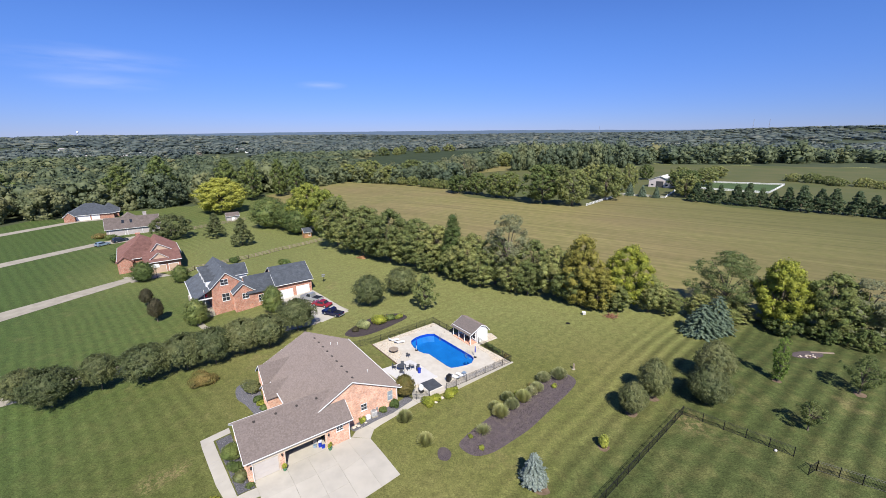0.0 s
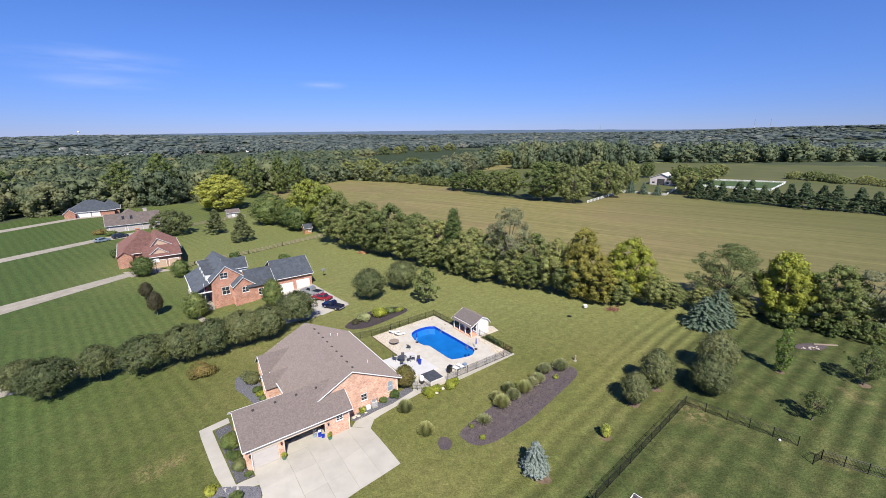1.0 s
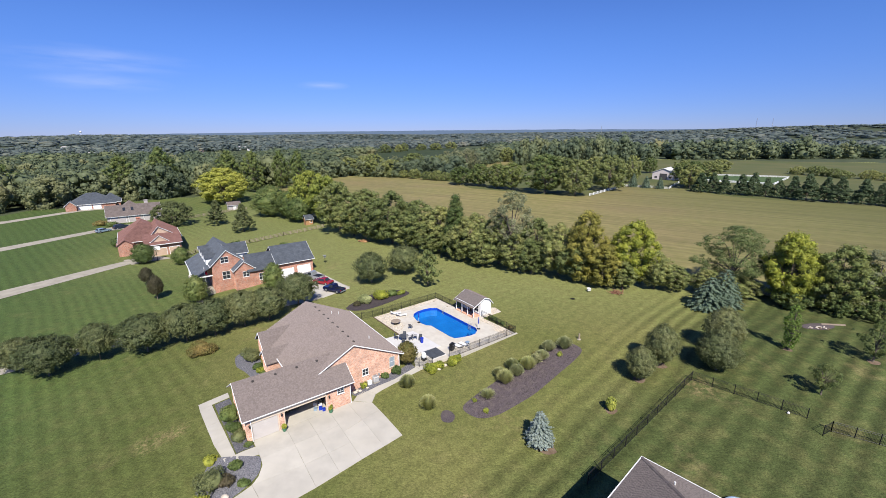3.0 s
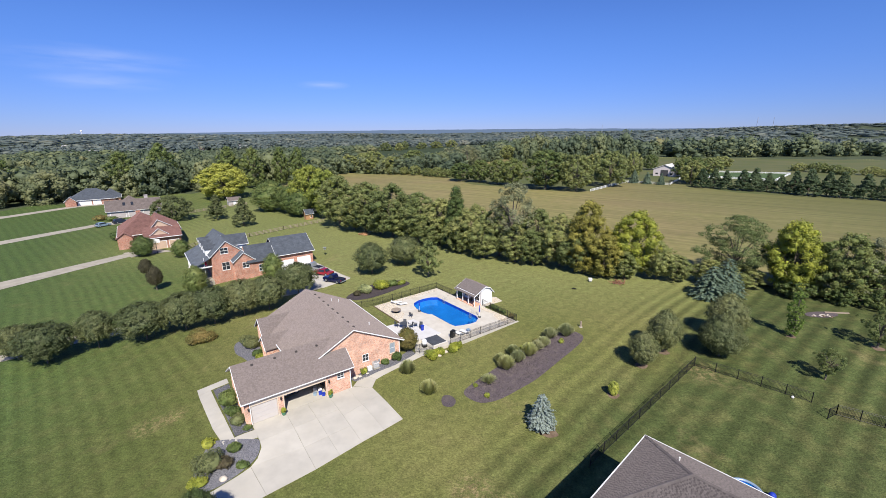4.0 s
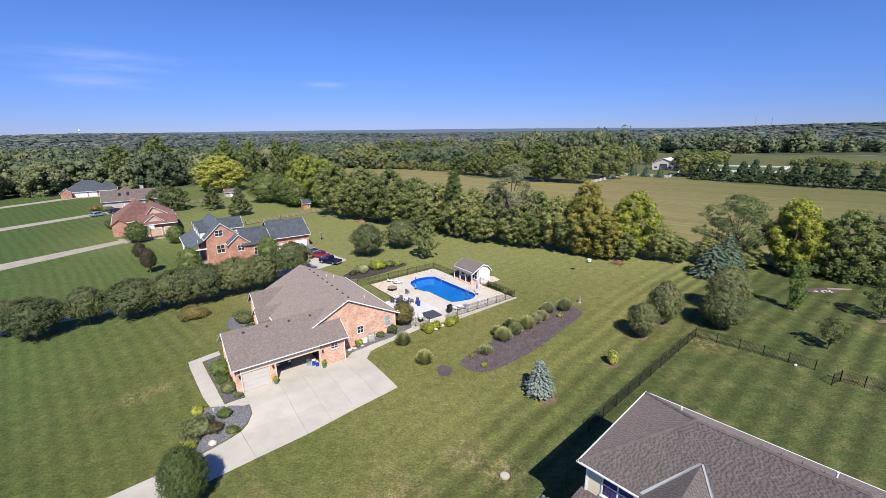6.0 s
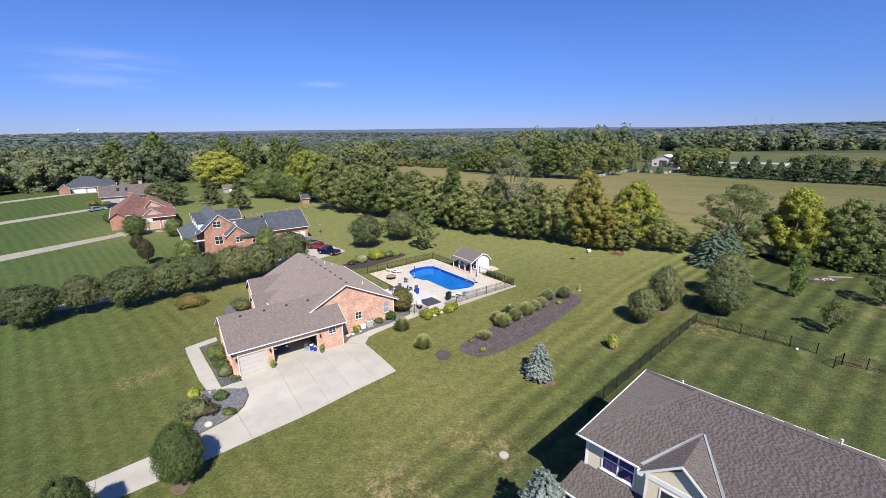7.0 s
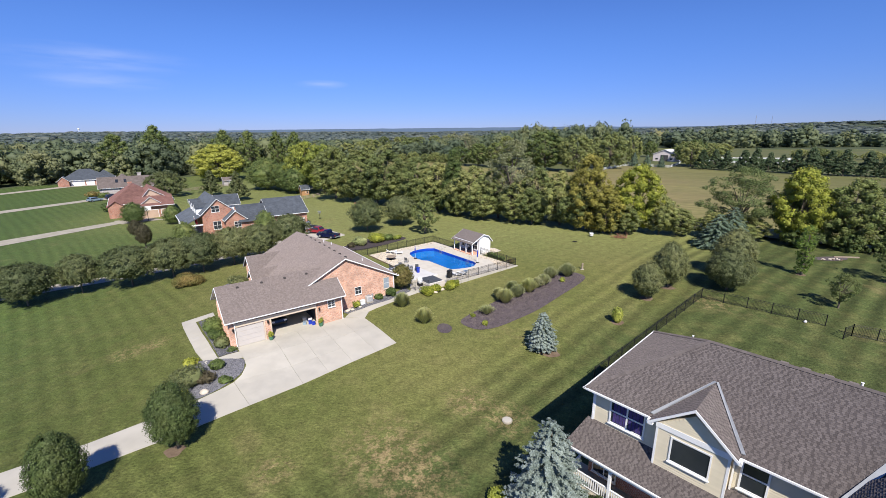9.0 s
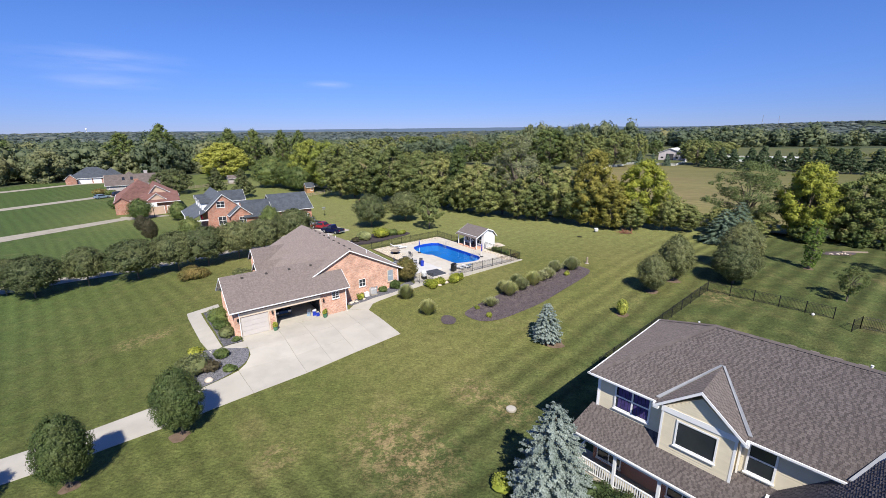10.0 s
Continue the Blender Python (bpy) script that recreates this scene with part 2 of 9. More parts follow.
    strong = n.new("ShaderNodeMapRange")
    strong.inputs[1].default_value, strong.inputs[2].default_value, strong.inputs[3].default_value, strong.inputs[4].default_value = 4.0, 15.0, 0.04, 0.34
    l.new(maths("SUBTRACT", sx.outputs[0], maths("MULTIPLY", maths("SUBTRACT", sx.outputs[1], 40.0), 0.9)), strong.inputs[0])
    patchy = maths("ADD", maths("MULTIPLY", noise_at(0.035, 3.0, 0.3, 0.65), 0.65), 0.35)
    val = maths("ADD", maths("MULTIPLY", st3.outputs[0], maths("MULTIPLY", patchy, strong.outputs[0])), 1.0)
    val = maths("MULTIPLY", val, maths("ADD", maths("MULTIPLY", noise_at(4.5, 8.0, 0.25, 0.75, 0.9), 1.8), 0.10))
    val = maths("MULTIPLY", val, maths("ADD", maths("MULTIPLY", noise_at(1.3, 3.0, 0.32, 0.68, 0.6), 0.34), 0.83))
    hs = n.new("ShaderNodeHueSaturation")
    l.new(val, hs.inputs["Value"])
    l.new(col, hs.inputs["Color"])
    l.new(hs.outputs[0], b.inputs["Base Color"])
    bp = n.new("ShaderNodeBump")
    bp.inputs["Strength"].default_value, bp.inputs["Distance"].default_value = 0.6, 0.08
    l.new(noise_at(5.0, 6.0), bp.inputs["Height"])
    l.new(bp.outputs[0], b.inputs["Normal"])
    return m


ROW_ANGLE = -34.0
LAWN = ((0.128, 0.140, 0.040), (0.172, 0.168, 0.055), (0.032, 0.060, 0.013), (0.175, 0.160, 0.060), (0.31, 0.23, 0.115), (0.058, 0.077, 0.0245), (0.210, 0.222, 0.078), (0.086, 0.130, 0.038))
DRY_SPOTS = ((-4.6, 25.2, 4.6), (-2.2, 22.5, 4.2), (2.0, 30.5, 2.8), (4.9, 28.4, 2.8), (32.4, 47.2, 3.4), (-11.8, 23.3, 2.2), (-34.2, 39.9, 2.4), (-32.1, 41.4, 2.0))
M_LAWN = lawn_material()
def row_crop(name, colours, angle, pitch, depth):
    """A mown field: noise colours with uneven rows along one direction."""
    m = material(name, colours, 0.9, scale=0.35, tint=(0.23, 0.165, 0.085), tint_scale=0.018, tint_amount=0.55, bump=0.4, bump_scale=2.0)
    n, l = m.node_tree.nodes, m.node_tree.links
    b = n["Principled BSDF"]
    src = b.inputs["Base Color"].links[0].from_socket
    pos, rot, sep = n.new("ShaderNodeNewGeometry"), n.new("ShaderNodeVectorRotate"), n.new("ShaderNodeSeparateXYZ")
    rot.rotation_type = "Z_AXIS"
    rot.inputs["Angle"].default_value = -radians(angle)
    l.new(pos.outputs["Position"], rot.inputs["Vector"])
    st = n.new("ShaderNodeMapping")
    st.inputs["Scale"].default_value = (0.012, 1.0 / pitch, 1.0)
    l.new(rot.outputs[0], st.inputs["Vector"])
    tx = n.new("ShaderNodeTexNoise")
    tx.inputs["Scale"].default_value, tx.inputs["Detail"].default_value, tx.inputs["Roughness"].default_value = 1.0, 4.0, 0.7
    l.new(st.outputs[0], tx.inputs["Vector"])
    mr = n.new("ShaderNodeMapRange")
    mr.inputs[1].default_value, mr.inputs[2].default_value, mr.inputs[3].default_value, mr.inputs[4].default_value = 0.3, 0.7, 1 - depth, 1 + depth
    l.new(tx.outputs["Fac"], mr.inputs[0])
    east, where, green = n.new("ShaderNodeMapRange"), n.new("ShaderNodeSeparateXYZ"), n.new("ShaderNodeMixRGB")
    l.new(pos.outputs["Position"], where.inputs[0])
    east.inputs[1].default_value, east.inputs[2].default_value, east.inputs[4].default_value = 55.0, 170.0, 0.8
    l.new(where.outputs[0], east.inputs[0])
    green.inputs[2].default_value = (0.098, 0.105, 0.032, 1)     # greener and darker towards the east
    l.new(east.outputs[0], green.inputs[0])
    l.new(src, green.inputs[1])
    hs = n.new("ShaderNodeHueSaturation")
    l.new(mr.outputs[0], hs.inputs["Value"])
    l.new(green.outputs[0], hs.inputs["Color"])
    l.new(hs.outputs[0], b.inputs["Base Color"])
    return m


M_FIELD = row_crop("hay_stubble", ((0.182, 0.168, 0.056), (0.240, 0.202, 0.080)), ROW_ANGLE, 2.0, 0.24)
M_SOY = material("soy_crop", ((0.042, 0.058, 0.034), (0.058, 0.074, 0.042)), 0.95, scale=0.05, spec=0.02)
M_PASTURE = material("pasture", ((0.084, 0.100, 0.030), (0.120, 0.118, 0.044)), 0.9, scale=0.03)
M_ARENA = material("green_turf", ((0.055, 0.095, 0.03), (0.08, 0.12, 0.04)), 0.9, scale=0.1)
M_FOREST_FLOOR = material("woodland_floor", ((0.045, 0.060, 0.028), (0.075, 0.090, 0.042)), 0.95, scale=0.1)
M_CONCRETE = material("concrete", ((0.43, 0.40, 0.345), (0.51, 0.475, 0.41)), 0.85, scale=0.7, spread=0.035, tint=(0.40, 0.365, 0.30), tint_scale=0.35, tint_amount=0.35, bump=0.15, bump_scale=30)
M_DECK = material("pool_deck_concrete", ((0.53, 0.485, 0.41), (0.60, 0.555, 0.475)), 0.85, scale=1.2, tint=(0.45, 0.37, 0.27), tint_scale=0.4, tint_amount=0.4, bump=0.15, bump_scale=30)
M_PATIO = material("patio_concrete", ((0.56, 0.54, 0.52), (0.62, 0.60, 0.58)), 0.8, scale=1.0)
M_AGED = material("aged_concrete", ((0.31, 0.28, 0.225), (0.40, 0.36, 0.29)), 0.9, scale=0.6, spread=0.04, bump=0.15, bump_scale=25)
M_MULCH = material("brown_mulch", ((0.058, 0.046, 0.05), (0.115, 0.092, 0.096)), 0.95, scale=7.0, island=0.35, tint=(0.14, 0.115, 0.10), tint_scale=1.4, bump=1.0, bump_scale=14)
M_GRAVEL = material("grey_gravel", ((0.085, 0.085, 0.098), (0.21, 0.205, 0.22)), 0.9, scale=9.0, island=0.4, bump=1.0, bump_scale=16)
M_BRICK = courses("orange_brick", (0.56, 0.48, 0.41), ((0.62, 0.33, 0.215), (0.36, 0.145, 0.09)), 0.23, 0.09, 0.013, 0.9, 36.5)
M_BRICK_DARK = courses("red_brick", (0.46, 0.38, 0.32), ((0.50, 0.20, 0.12), (0.30, 0.09, 0.05)), 0.23, 0.09, 0.013, 0.9, 36.5)
M_ROOF = shingles("brown_grey_shingles", ((0.20, 0.165, 0.15), (0.145, 0.118, 0.108)), 36.5)
M_ROOF_NEAR = material("weathered_shingles", ((0.142, 0.120, 0.113), (0.170, 0.146, 0.138)), 0.95, scale=3.0, island=0.12, tint=(0.155, 0.128, 0.120), tint_scale=0.5, tint_amount=0.3, gritty=1.0)
# dark bands between raised tabs, with their shadow put into the colour
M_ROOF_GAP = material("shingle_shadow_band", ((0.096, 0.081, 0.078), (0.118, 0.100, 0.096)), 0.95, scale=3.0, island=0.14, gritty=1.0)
M_ROOF_HOUSE = material("brown_weathered_shingles", ((0.200, 0.164, 0.150), (0.226, 0.188, 0.172)), 0.95, scale=9.0, island=0.15, tint=(0.20, 0.16, 0.14), tint_scale=0.3, tint_amount=0.3, gritty=1.0)
M_ROOF_BLUE = shingles("slate_grey_shingles", ((0.098, 0.110, 0.130), (0.066, 0.077, 0.094)), 36.5)
M_ROOF_RED = shingles("red_brown_shingles", ((0.205, 0.108, 0.092), (0.16, 0.080, 0.068)), 36.5)
M_ROOF_TAN = shingles("taupe_shingles", ((0.19, 0.155, 0.14), (0.145, 0.118, 0.108)), 36.5)
M_WHITE = material("white_paint", ((0.76, 0.76, 0.76), (0.82, 0.82, 0.81)), 0.55, scale=1.5)
M_CREAM = material("cream_siding", ((0.66, 0.585, 0.43), (0.70, 0.62, 0.465)), 0.6, scale=2.0, spread=0.03)
M_TAN_WALL = material("tan_siding", ((0.50, 0.36, 0.27), (0.55, 0.40, 0.30)), 0.7, scale=1.0)
M_GREY_WALL = material("grey_siding", ((0.41, 0.37, 0.36), (0.46, 0.42, 0.41)), 0.7, scale=1.0)
M_VENT = material("dark_roof_metal", ((0.055, 0.048, 0.045), (0.085, 0.075, 0.07)), 0.7)
M_GARAGE_DOOR = material("beige_door_paint", ((0.50, 0.46, 0.43), (0.54, 0.50, 0.47)), 0.55, scale=1.0)
M_BEIGE_TRIM = material("beige_trim", ((0.60, 0.50, 0.39), (0.64, 0.54, 0.42)), 0.6, scale=1.0)
# near-black colour that stands in for the shade inside open rooms
M_DARK = material("dark_interior_shade", ((0.05, 0.05, 0.055), (0.07, 0.07, 0.075)), 0.9)
M_BLACK = material("black_metal", ((0.012, 0.012, 0.013), (0.02, 0.02, 0.02)), 0.45, metal=0.0)
M_GLASS = material("window_glass", ((0.02, 0.025, 0.032), (0.035, 0.04, 0.05)), 0.06, scale=0.6, spec=0.6)
M_BLIND = material("blind_behind_glass", ((0.26, 0.30, 0.34), (0.34, 0.38, 0.42)), 0.1, scale=2.0, spec=0.6)
M_LINER = material("pool_liner", ((0.005, 0.135, 0.42), (0.008, 0.175, 0.52)), 0.5, scale=0.5)
M_LINER_EDGE = material("pool_wall_tile", ((0.006, 0.06, 0.42), (0.008, 0.075, 0.48)), 0.4, scale=2)
M_BARK = material("bark", ((0.10, 0.08, 0.06), (0.19, 0.16, 0.125)), 0.95, scale=6, bump=0.8, bump_scale=12)
M_WOOD = material("weathered_wood", ((0.26, 0.20, 0.15), (0.34, 0.28, 0.22)), 0.9, scale=3)
M_STONE = material("pale_stone", ((0.38, 0.33, 0.27), (0.52, 0.46, 0.38)), 0.9, scale=3, island=0.3, bump=0.6)
M_ASPHALT = material("asphalt", ((0.045, 0.045, 0.05), (0.07, 0.07, 0.075)), 0.9, scale=1.0)
M_SOIL = material("bare_soil", ((0.13, 0.088, 0.058), (0.20, 0.145, 0.10)), 0.95, scale=2, bump=0.6)

L_PEAR = leaves("pear_leaves", (0.050, 0.063, 0.026), (0.096, 0.108, 0.045), (0.102, 0.106, 0.045))
L_MAPLE = leaves("maple_leaves", (0.050, 0.072, 0.022), (0.094, 0.120, 0.038), (0.108, 0.112, 0.036))
L_FRONT = leaves("callery_leaves", (0.046, 0.066, 0.022), (0.090, 0.112, 0.036), (0.098, 0.104, 0.036))
L_YOUNG = leaves("young_leaves", (0.062, 0.100, 0.020), (0.115, 0.165, 0.032), (0.12, 0.15, 0.034))
L_OAK = leaves("oak_leaves", (0.076, 0.094, 0.032), (0.152, 0.170, 0.058), (0.160, 0.152, 0.058))
L_YELLOW = leaves("yellowing_leaves", (0.126, 0.148, 0.030), (0.222, 0.230, 0.046), (0.140, 0.158, 0.040))
L_GOLD = leaves("gold_green_leaves", (0.110, 0.108, 0.024), (0.190, 0.170, 0.038), (0.110, 0.116, 0.032))
L_LIME = leaves("lime_leaves", (0.105, 0.128, 0.020), (0.225, 0.230, 0.034), (0.125, 0.142, 0.032))
L_PALE = leaves("pale_grey_leaves", (0.105, 0.116, 0.060), (0.165, 0.172, 0.092), (0.140, 0.134, 0.078))
L_LOCUST = leaves("locust_leaves", (0.064, 0.086, 0.030), (0.112, 0.136, 0.048), (0.115, 0.128, 0.048))
L_PINE = leaves("pine_needles", (0.030, 0.047, 0.023), (0.056, 0.080, 0.038))
L_SPRUCE = leaves("blue_spruce_needles", (0.115, 0.142, 0.124), (0.200, 0.230, 0.208))
L_DARKSPRUCE = leaves("green_spruce_needles", (0.057, 0.084, 0.056), (0.102, 0.136, 0.094))
L_PURPLE = leaves("burgundy_leaves", (0.036, 0.034, 0.018), (0.062, 0.054, 0.030))
L_GRASS = leaves("ornamental_grass", (0.155, 0.176, 0.072), (0.235, 0.245, 0.105), (0.235, 0.222, 0.112))
L_PLUME = leaves("pale_grass_plumes", (0.175, 0.178, 0.085), (0.245, 0.240, 0.130))
L_SHRUB = leaves("shrub_leaves", (0.045, 0.068, 0.02), (0.085, 0.11, 0.034))
L_YEW = leaves("yew_needles", (0.024, 0.040, 0.014), (0.048, 0.066, 0.022))
L_RUST = leaves("rust_shrub_leaves", (0.095, 0.082, 0.028), (0.155, 0.115, 0.040), (0.085, 0.100, 0.028))


def wood_leaves(name, tones, hazy):
    """Foliage of a wood whose trees differ in tone from one to the next."""
    m = leaves(name, tones[0], tones[1], None, 0.12, 0.05, 1.95)
    n, l = m.node_tree.nodes, m.node_tree.links
    b = n["Principled BSDF"]
    src = b.inputs["Base Color"].links[0].from_socket
    tone, ramp, mx = n.new("ShaderNodeAttribute"), n.new("ShaderNodeValToRGB"), n.new("ShaderNodeMixRGB")
    tone.attribute_name = "tone"
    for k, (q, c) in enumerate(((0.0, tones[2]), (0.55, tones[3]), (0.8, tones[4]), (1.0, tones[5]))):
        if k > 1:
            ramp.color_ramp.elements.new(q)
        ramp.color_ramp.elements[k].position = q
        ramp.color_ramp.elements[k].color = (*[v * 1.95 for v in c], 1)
    l.new(tone.outputs["Fac"], ramp.inputs["Fac"])
    mx.inputs[0].default_value = hazy
    l.new(src, mx.inputs[1])
    l.new(ramp.outputs[0], mx.inputs[2])
    l.new(mx.outputs[0], b.inputs["Base Color"])
    for node in n:
        if node.bl_idname == "ShaderNodeBsdfTranslucent":
            l.new(mx.outputs[0], node.inputs["Color"])
    return m


# haze put into the leaf colours as blue, strongest in L_DISTANT
L_WOODS = wood_leaves("woodland_leaves", ((0.056, 0.074, 0.042), (0.111, 0.126, 0.066), (0.039, 0.056, 0.036), (0.075, 0.092, 0.048), (0.111, 0.122, 0.058), (0.150, 0.138, 0.064)), 0.8)
L_DISTANT = wood_leaves("hazy_distant_leaves", ((0.062, 0.080, 0.068), (0.108, 0.124, 0.102), (0.046, 0.062, 0.060), (0.082, 0.098, 0.088), (0.128, 0.134, 0.106), (0.148, 0.142, 0.112)), 0.8)
M_SPA = material("spa_cover_vinyl", ((0.055, 0.06, 0.07), (0.085, 0.09, 0.10)), 0.6, scale=1.5)
M_BLUE = material("royal_blue_cloth", ((0.012, 0.035, 0.33), (0.02, 0.05, 0.42)), 0.6, scale=3)
M_TEAL = material("green_glaze", ((0.05, 0.14, 0.08), (0.08, 0.20, 0.12)), 0.4, scale=3)
M_CLOTH = material("pale_canvas", ((0.50, 0.46, 0.40), (0.60, 0.56, 0.50)), 0.8, scale=3)
M_GREY_METAL = material("grey_metal", ((0.35, 0.36, 0.37), (0.42, 0.43, 0.44)), 0.45, metal=0.4, scale=3)
M_CAR_NAVY = material("navy_car_paint", ((0.006, 0.009, 0.042), (0.008, 0.012, 0.055)), 0.25, clear=0.6, scale=1)
M_CAR_RED = material("red_car_paint", ((0.24, 0.012, 0.02), (0.30, 0.018, 0.03)), 0.25, clear=0.6, scale=1)
M_CAR_SILVER = material("silver_car_paint", ((0.38, 0.40, 0.42), (0.44, 0.46, 0.48)), 0.3, metal=0.5, clear=0.5, scale=1)
M_CAR_DARK = material("dark_blue_car_paint", ((0.018, 0.026, 0.05), (0.026, 0.036, 0.065)), 0.25, clear=0.6, scale=1)
M_CAR_PALE = material("pale_blue_car_paint", ((0.30, 0.40, 0.50), (0.35, 0.45, 0.55)), 0.3, metal=0.3, clear=0.5, scale=1)
M_TYRE = material("tyre_rubber", ((0.015, 0.015, 0.015), (0.025, 0.025, 0.025)), 0.8)
M_CURTAIN = material("violet_curtain", ((0.040, 0.028, 0.115), (0.075, 0.055, 0.19)), 0.9, scale=5)


# ---- building blocks ----
def smooth(v):
    v = min(1.0, max(0.0, v))
    return v * v * (3 - 2 * v)


def ground_z(x, y):
    """Height of the land: it falls towards the street and to the west, and rolls gently far away."""
    z = -0.6 - 2.2 * smooth((66 - y) / 46) - 3.4 * smooth((-16 - x) / 46) + 0.9 * smooth((x - 6) / 36) * smooth((75 - y) / 20)
    dx, dy = x + 22.2, y - 38.9
    u, v = 0.8039 * dx + 0.5948 * dy, -0.5948 * dx + 0.8039 * dy
    off = math.hypot(max(0.0, 0 - u, u - 12), max(0.0, -3.0 - v, v - 3))
    z += (-1.79 - z) * smooth(1 - off / 4.5)        # level pad before the garage
    far = math.hypot(x, y)
    if far > 600:
        k = smooth((far - 600) / 1800)
        z += k * (7 + 9 * math.sin(x / 610 + 1.3) * math.cos(y / 840) + 5 * math.sin((x + y) / 370))
        z += 26 * smooth((far - 2300) / 900) * smooth((x - 1700) / 900) + 13 * smooth((far - 2500) / 1300)
    return z


def mesh_of(name, bm, mat, smooth_faces=False):
    me = bpy.data.meshes.new(name)
    bm.to_mesh(me)
    bm.free()
    if mat:
        me.materials.append(mat)
    if smooth_faces:
        me.polygons.foreach_set("use_smooth", [True] * len(me.polygons))
    return me


def part(name, bm, mat, parent=None, label="", smooth_faces=False):
    """One mesh object under a thing or under a part (or top-level without a parent). bm: a bmesh or a ready mesh."""
    ob = new(name, mesh_of(name, bm, mat, smooth_faces) if isinstance(bm, bmesh.types.BMesh) else bm)
    ob.parent = parent
    return tagged(ob, label)


def thing(name, m, label, category, group="", kind=""):
    ob = new(name)
    ob.empty_display_size = 0.2
    ob.matrix_world = m
    return tagged(ob, label, category, group, kind)


def box(bm, x0, x1, y0, y1, z0, z1, bevel=0.0):
    vs = [bm.verts.new(p) for p in ((x0, y0, z0), (x1, y0, z0), (x1, y1, z0), (x0, y1, z0), (x0, y0, z1), (x1, y0, z1), (x1, y1, z1), (x0, y1, z1))]
    fs = [bm.faces.new([vs[i] for i in q]) for q in ((3, 2, 1, 0), (4, 5, 6, 7), (0, 1, 5, 4), (1, 2, 6, 5), (2, 3, 7, 6), (3, 0, 4, 7))]
    if bevel:
        bmesh.ops.bevel(bm, geom=list({e for f in fs for e in f.edges}), offset=bevel, segments=2, affect="EDGES")
    return bm


def boxes(*rows, bevel=0.0):
    bm = bmesh.new()
    for r in rows:
        box(bm, *r, bevel=bevel)
    return bm


def hull(bm, low, high):
    """A solid between two rings of points of equal number."""
    a, b = [bm.verts.new(p) for p in low], [bm.verts.new(p) for p in high]
    n = len(a)
    bm.faces.new(a[::-1])
    bm.faces.new(b)
    for i in range(n):
        bm.faces.new((a[i], a[(i + 1) % n], b[(i + 1) % n], b[i]))
    return bm


def slab(points, thick=0.16):
    """A tilted plate: its upper ring of points, and the same ring lowered."""
    bm = bmesh.new()
    hull(bm, [(x, y, z - thick) for x, y, z in points], points)
    bmesh.ops.recalc_face_normals(bm, faces=bm.faces)
    return bm


def prism(poly, z0, z1):
    bm = bmesh.new()
    hull(bm, [(x, y, z0) for x, y in poly], [(x, y, z1) for x, y in poly])
    bmesh.ops.recalc_face_normals(bm, faces=bm.faces)
    return bm


def rod(bm, a, b, r0, r1=None, n=8):
    a, b = Vector(a), Vector(b)
    r1 = r0 if r1 is None else r1
    q = (b - a).to_track_quat("Z", "Y").to_matrix()
    ring = [q @ Vector((math.cos(2 * math.pi * k / n), math.sin(2 * math.pi * k / n), 0)) for k in range(n)]
    return hull(bm, [a + v * r0 for v in ring], [b + v * r1 for v in ring])


def lathe(bm, profile, n=16, at=(0, 0, 0)):
    """A turned solid from (radius, height) rows."""
    rings = [[bm.verts.new((at[0] + r * math.cos(2 * math.pi * k / n), at[1] + r * math.sin(2 * math.pi * k / n), at[2] + z)) for k in range(n)] for r, z in profile]
    for a, b in zip(rings, rings[1:]):
        for k in range(n):
            bm.faces.new((a[k], a[(k + 1) % n], b[(k + 1) % n], b[k]))
    bm.faces.new(rings[0][::-1])
    bm.faces.new(rings[-1])
    return bm


def blob(rx, ry, rz, seed, rough=0.2, level=2, at=(0, 0, 0)):
    bm = bmesh.new()
    bmesh.ops.create_icosphere(bm, subdivisions=level, radius=1)
    for v in bm.verts:
        k = 1 + rough * noise.noise(v.co * 2.1 + Vector((seed * 3.7, seed, 0)))
        v.co = Vector((v.co.x * rx * k + at[0], v.co.y * ry * k + at[1], v.co.z * rz * k + at[2]))
    return bm


def draped(name, poly, mat, lift, step=2.0, thick=0.0):
    """A flat shape that follows the land: a polygon cut into cells and laid on the ground."""
    bm = bmesh.new()
    face = bm.faces.new([bm.verts.new((x, y, 0)) for x, y in poly])
    bmesh.ops.triangulate(bm, faces=[face])
    xs, ys = [p[0] for p in poly], [p[1] for p in poly]
    for lo, hi, axis in ((min(xs), max(xs), 0), (min(ys), max(ys), 1)):
        k = lo + step
        while k < hi:
            co, no = [0, 0, 0], [0, 0, 0]
            co[axis], no[axis] = k, 1
            bmesh.ops.bisect_plane(bm, geom=bm.verts[:] + bm.edges[:] + bm.faces[:], plane_co=co, plane_no=no)
            k += step
    for v in bm.verts:
        v.co.z = ground_z(v.co.x, v.co.y) + lift
    bmesh.ops.recalc_face_normals(bm, faces=bm.faces)
    if bm.faces and sum(f.normal.z for f in bm.faces) < 0:
        bmesh.ops.reverse_faces(bm, faces=bm.faces)
    if thick:
        got = bmesh.ops.extrude_face_region(bm, geom=bm.faces[:])
        for v in got["geom"]:
            if isinstance(v, bmesh.types.BMVert):
                v.co.z -= thick
        bmesh.ops.recalc_face_normals(bm, faces=bm.faces)
    return part(name, bm, mat)


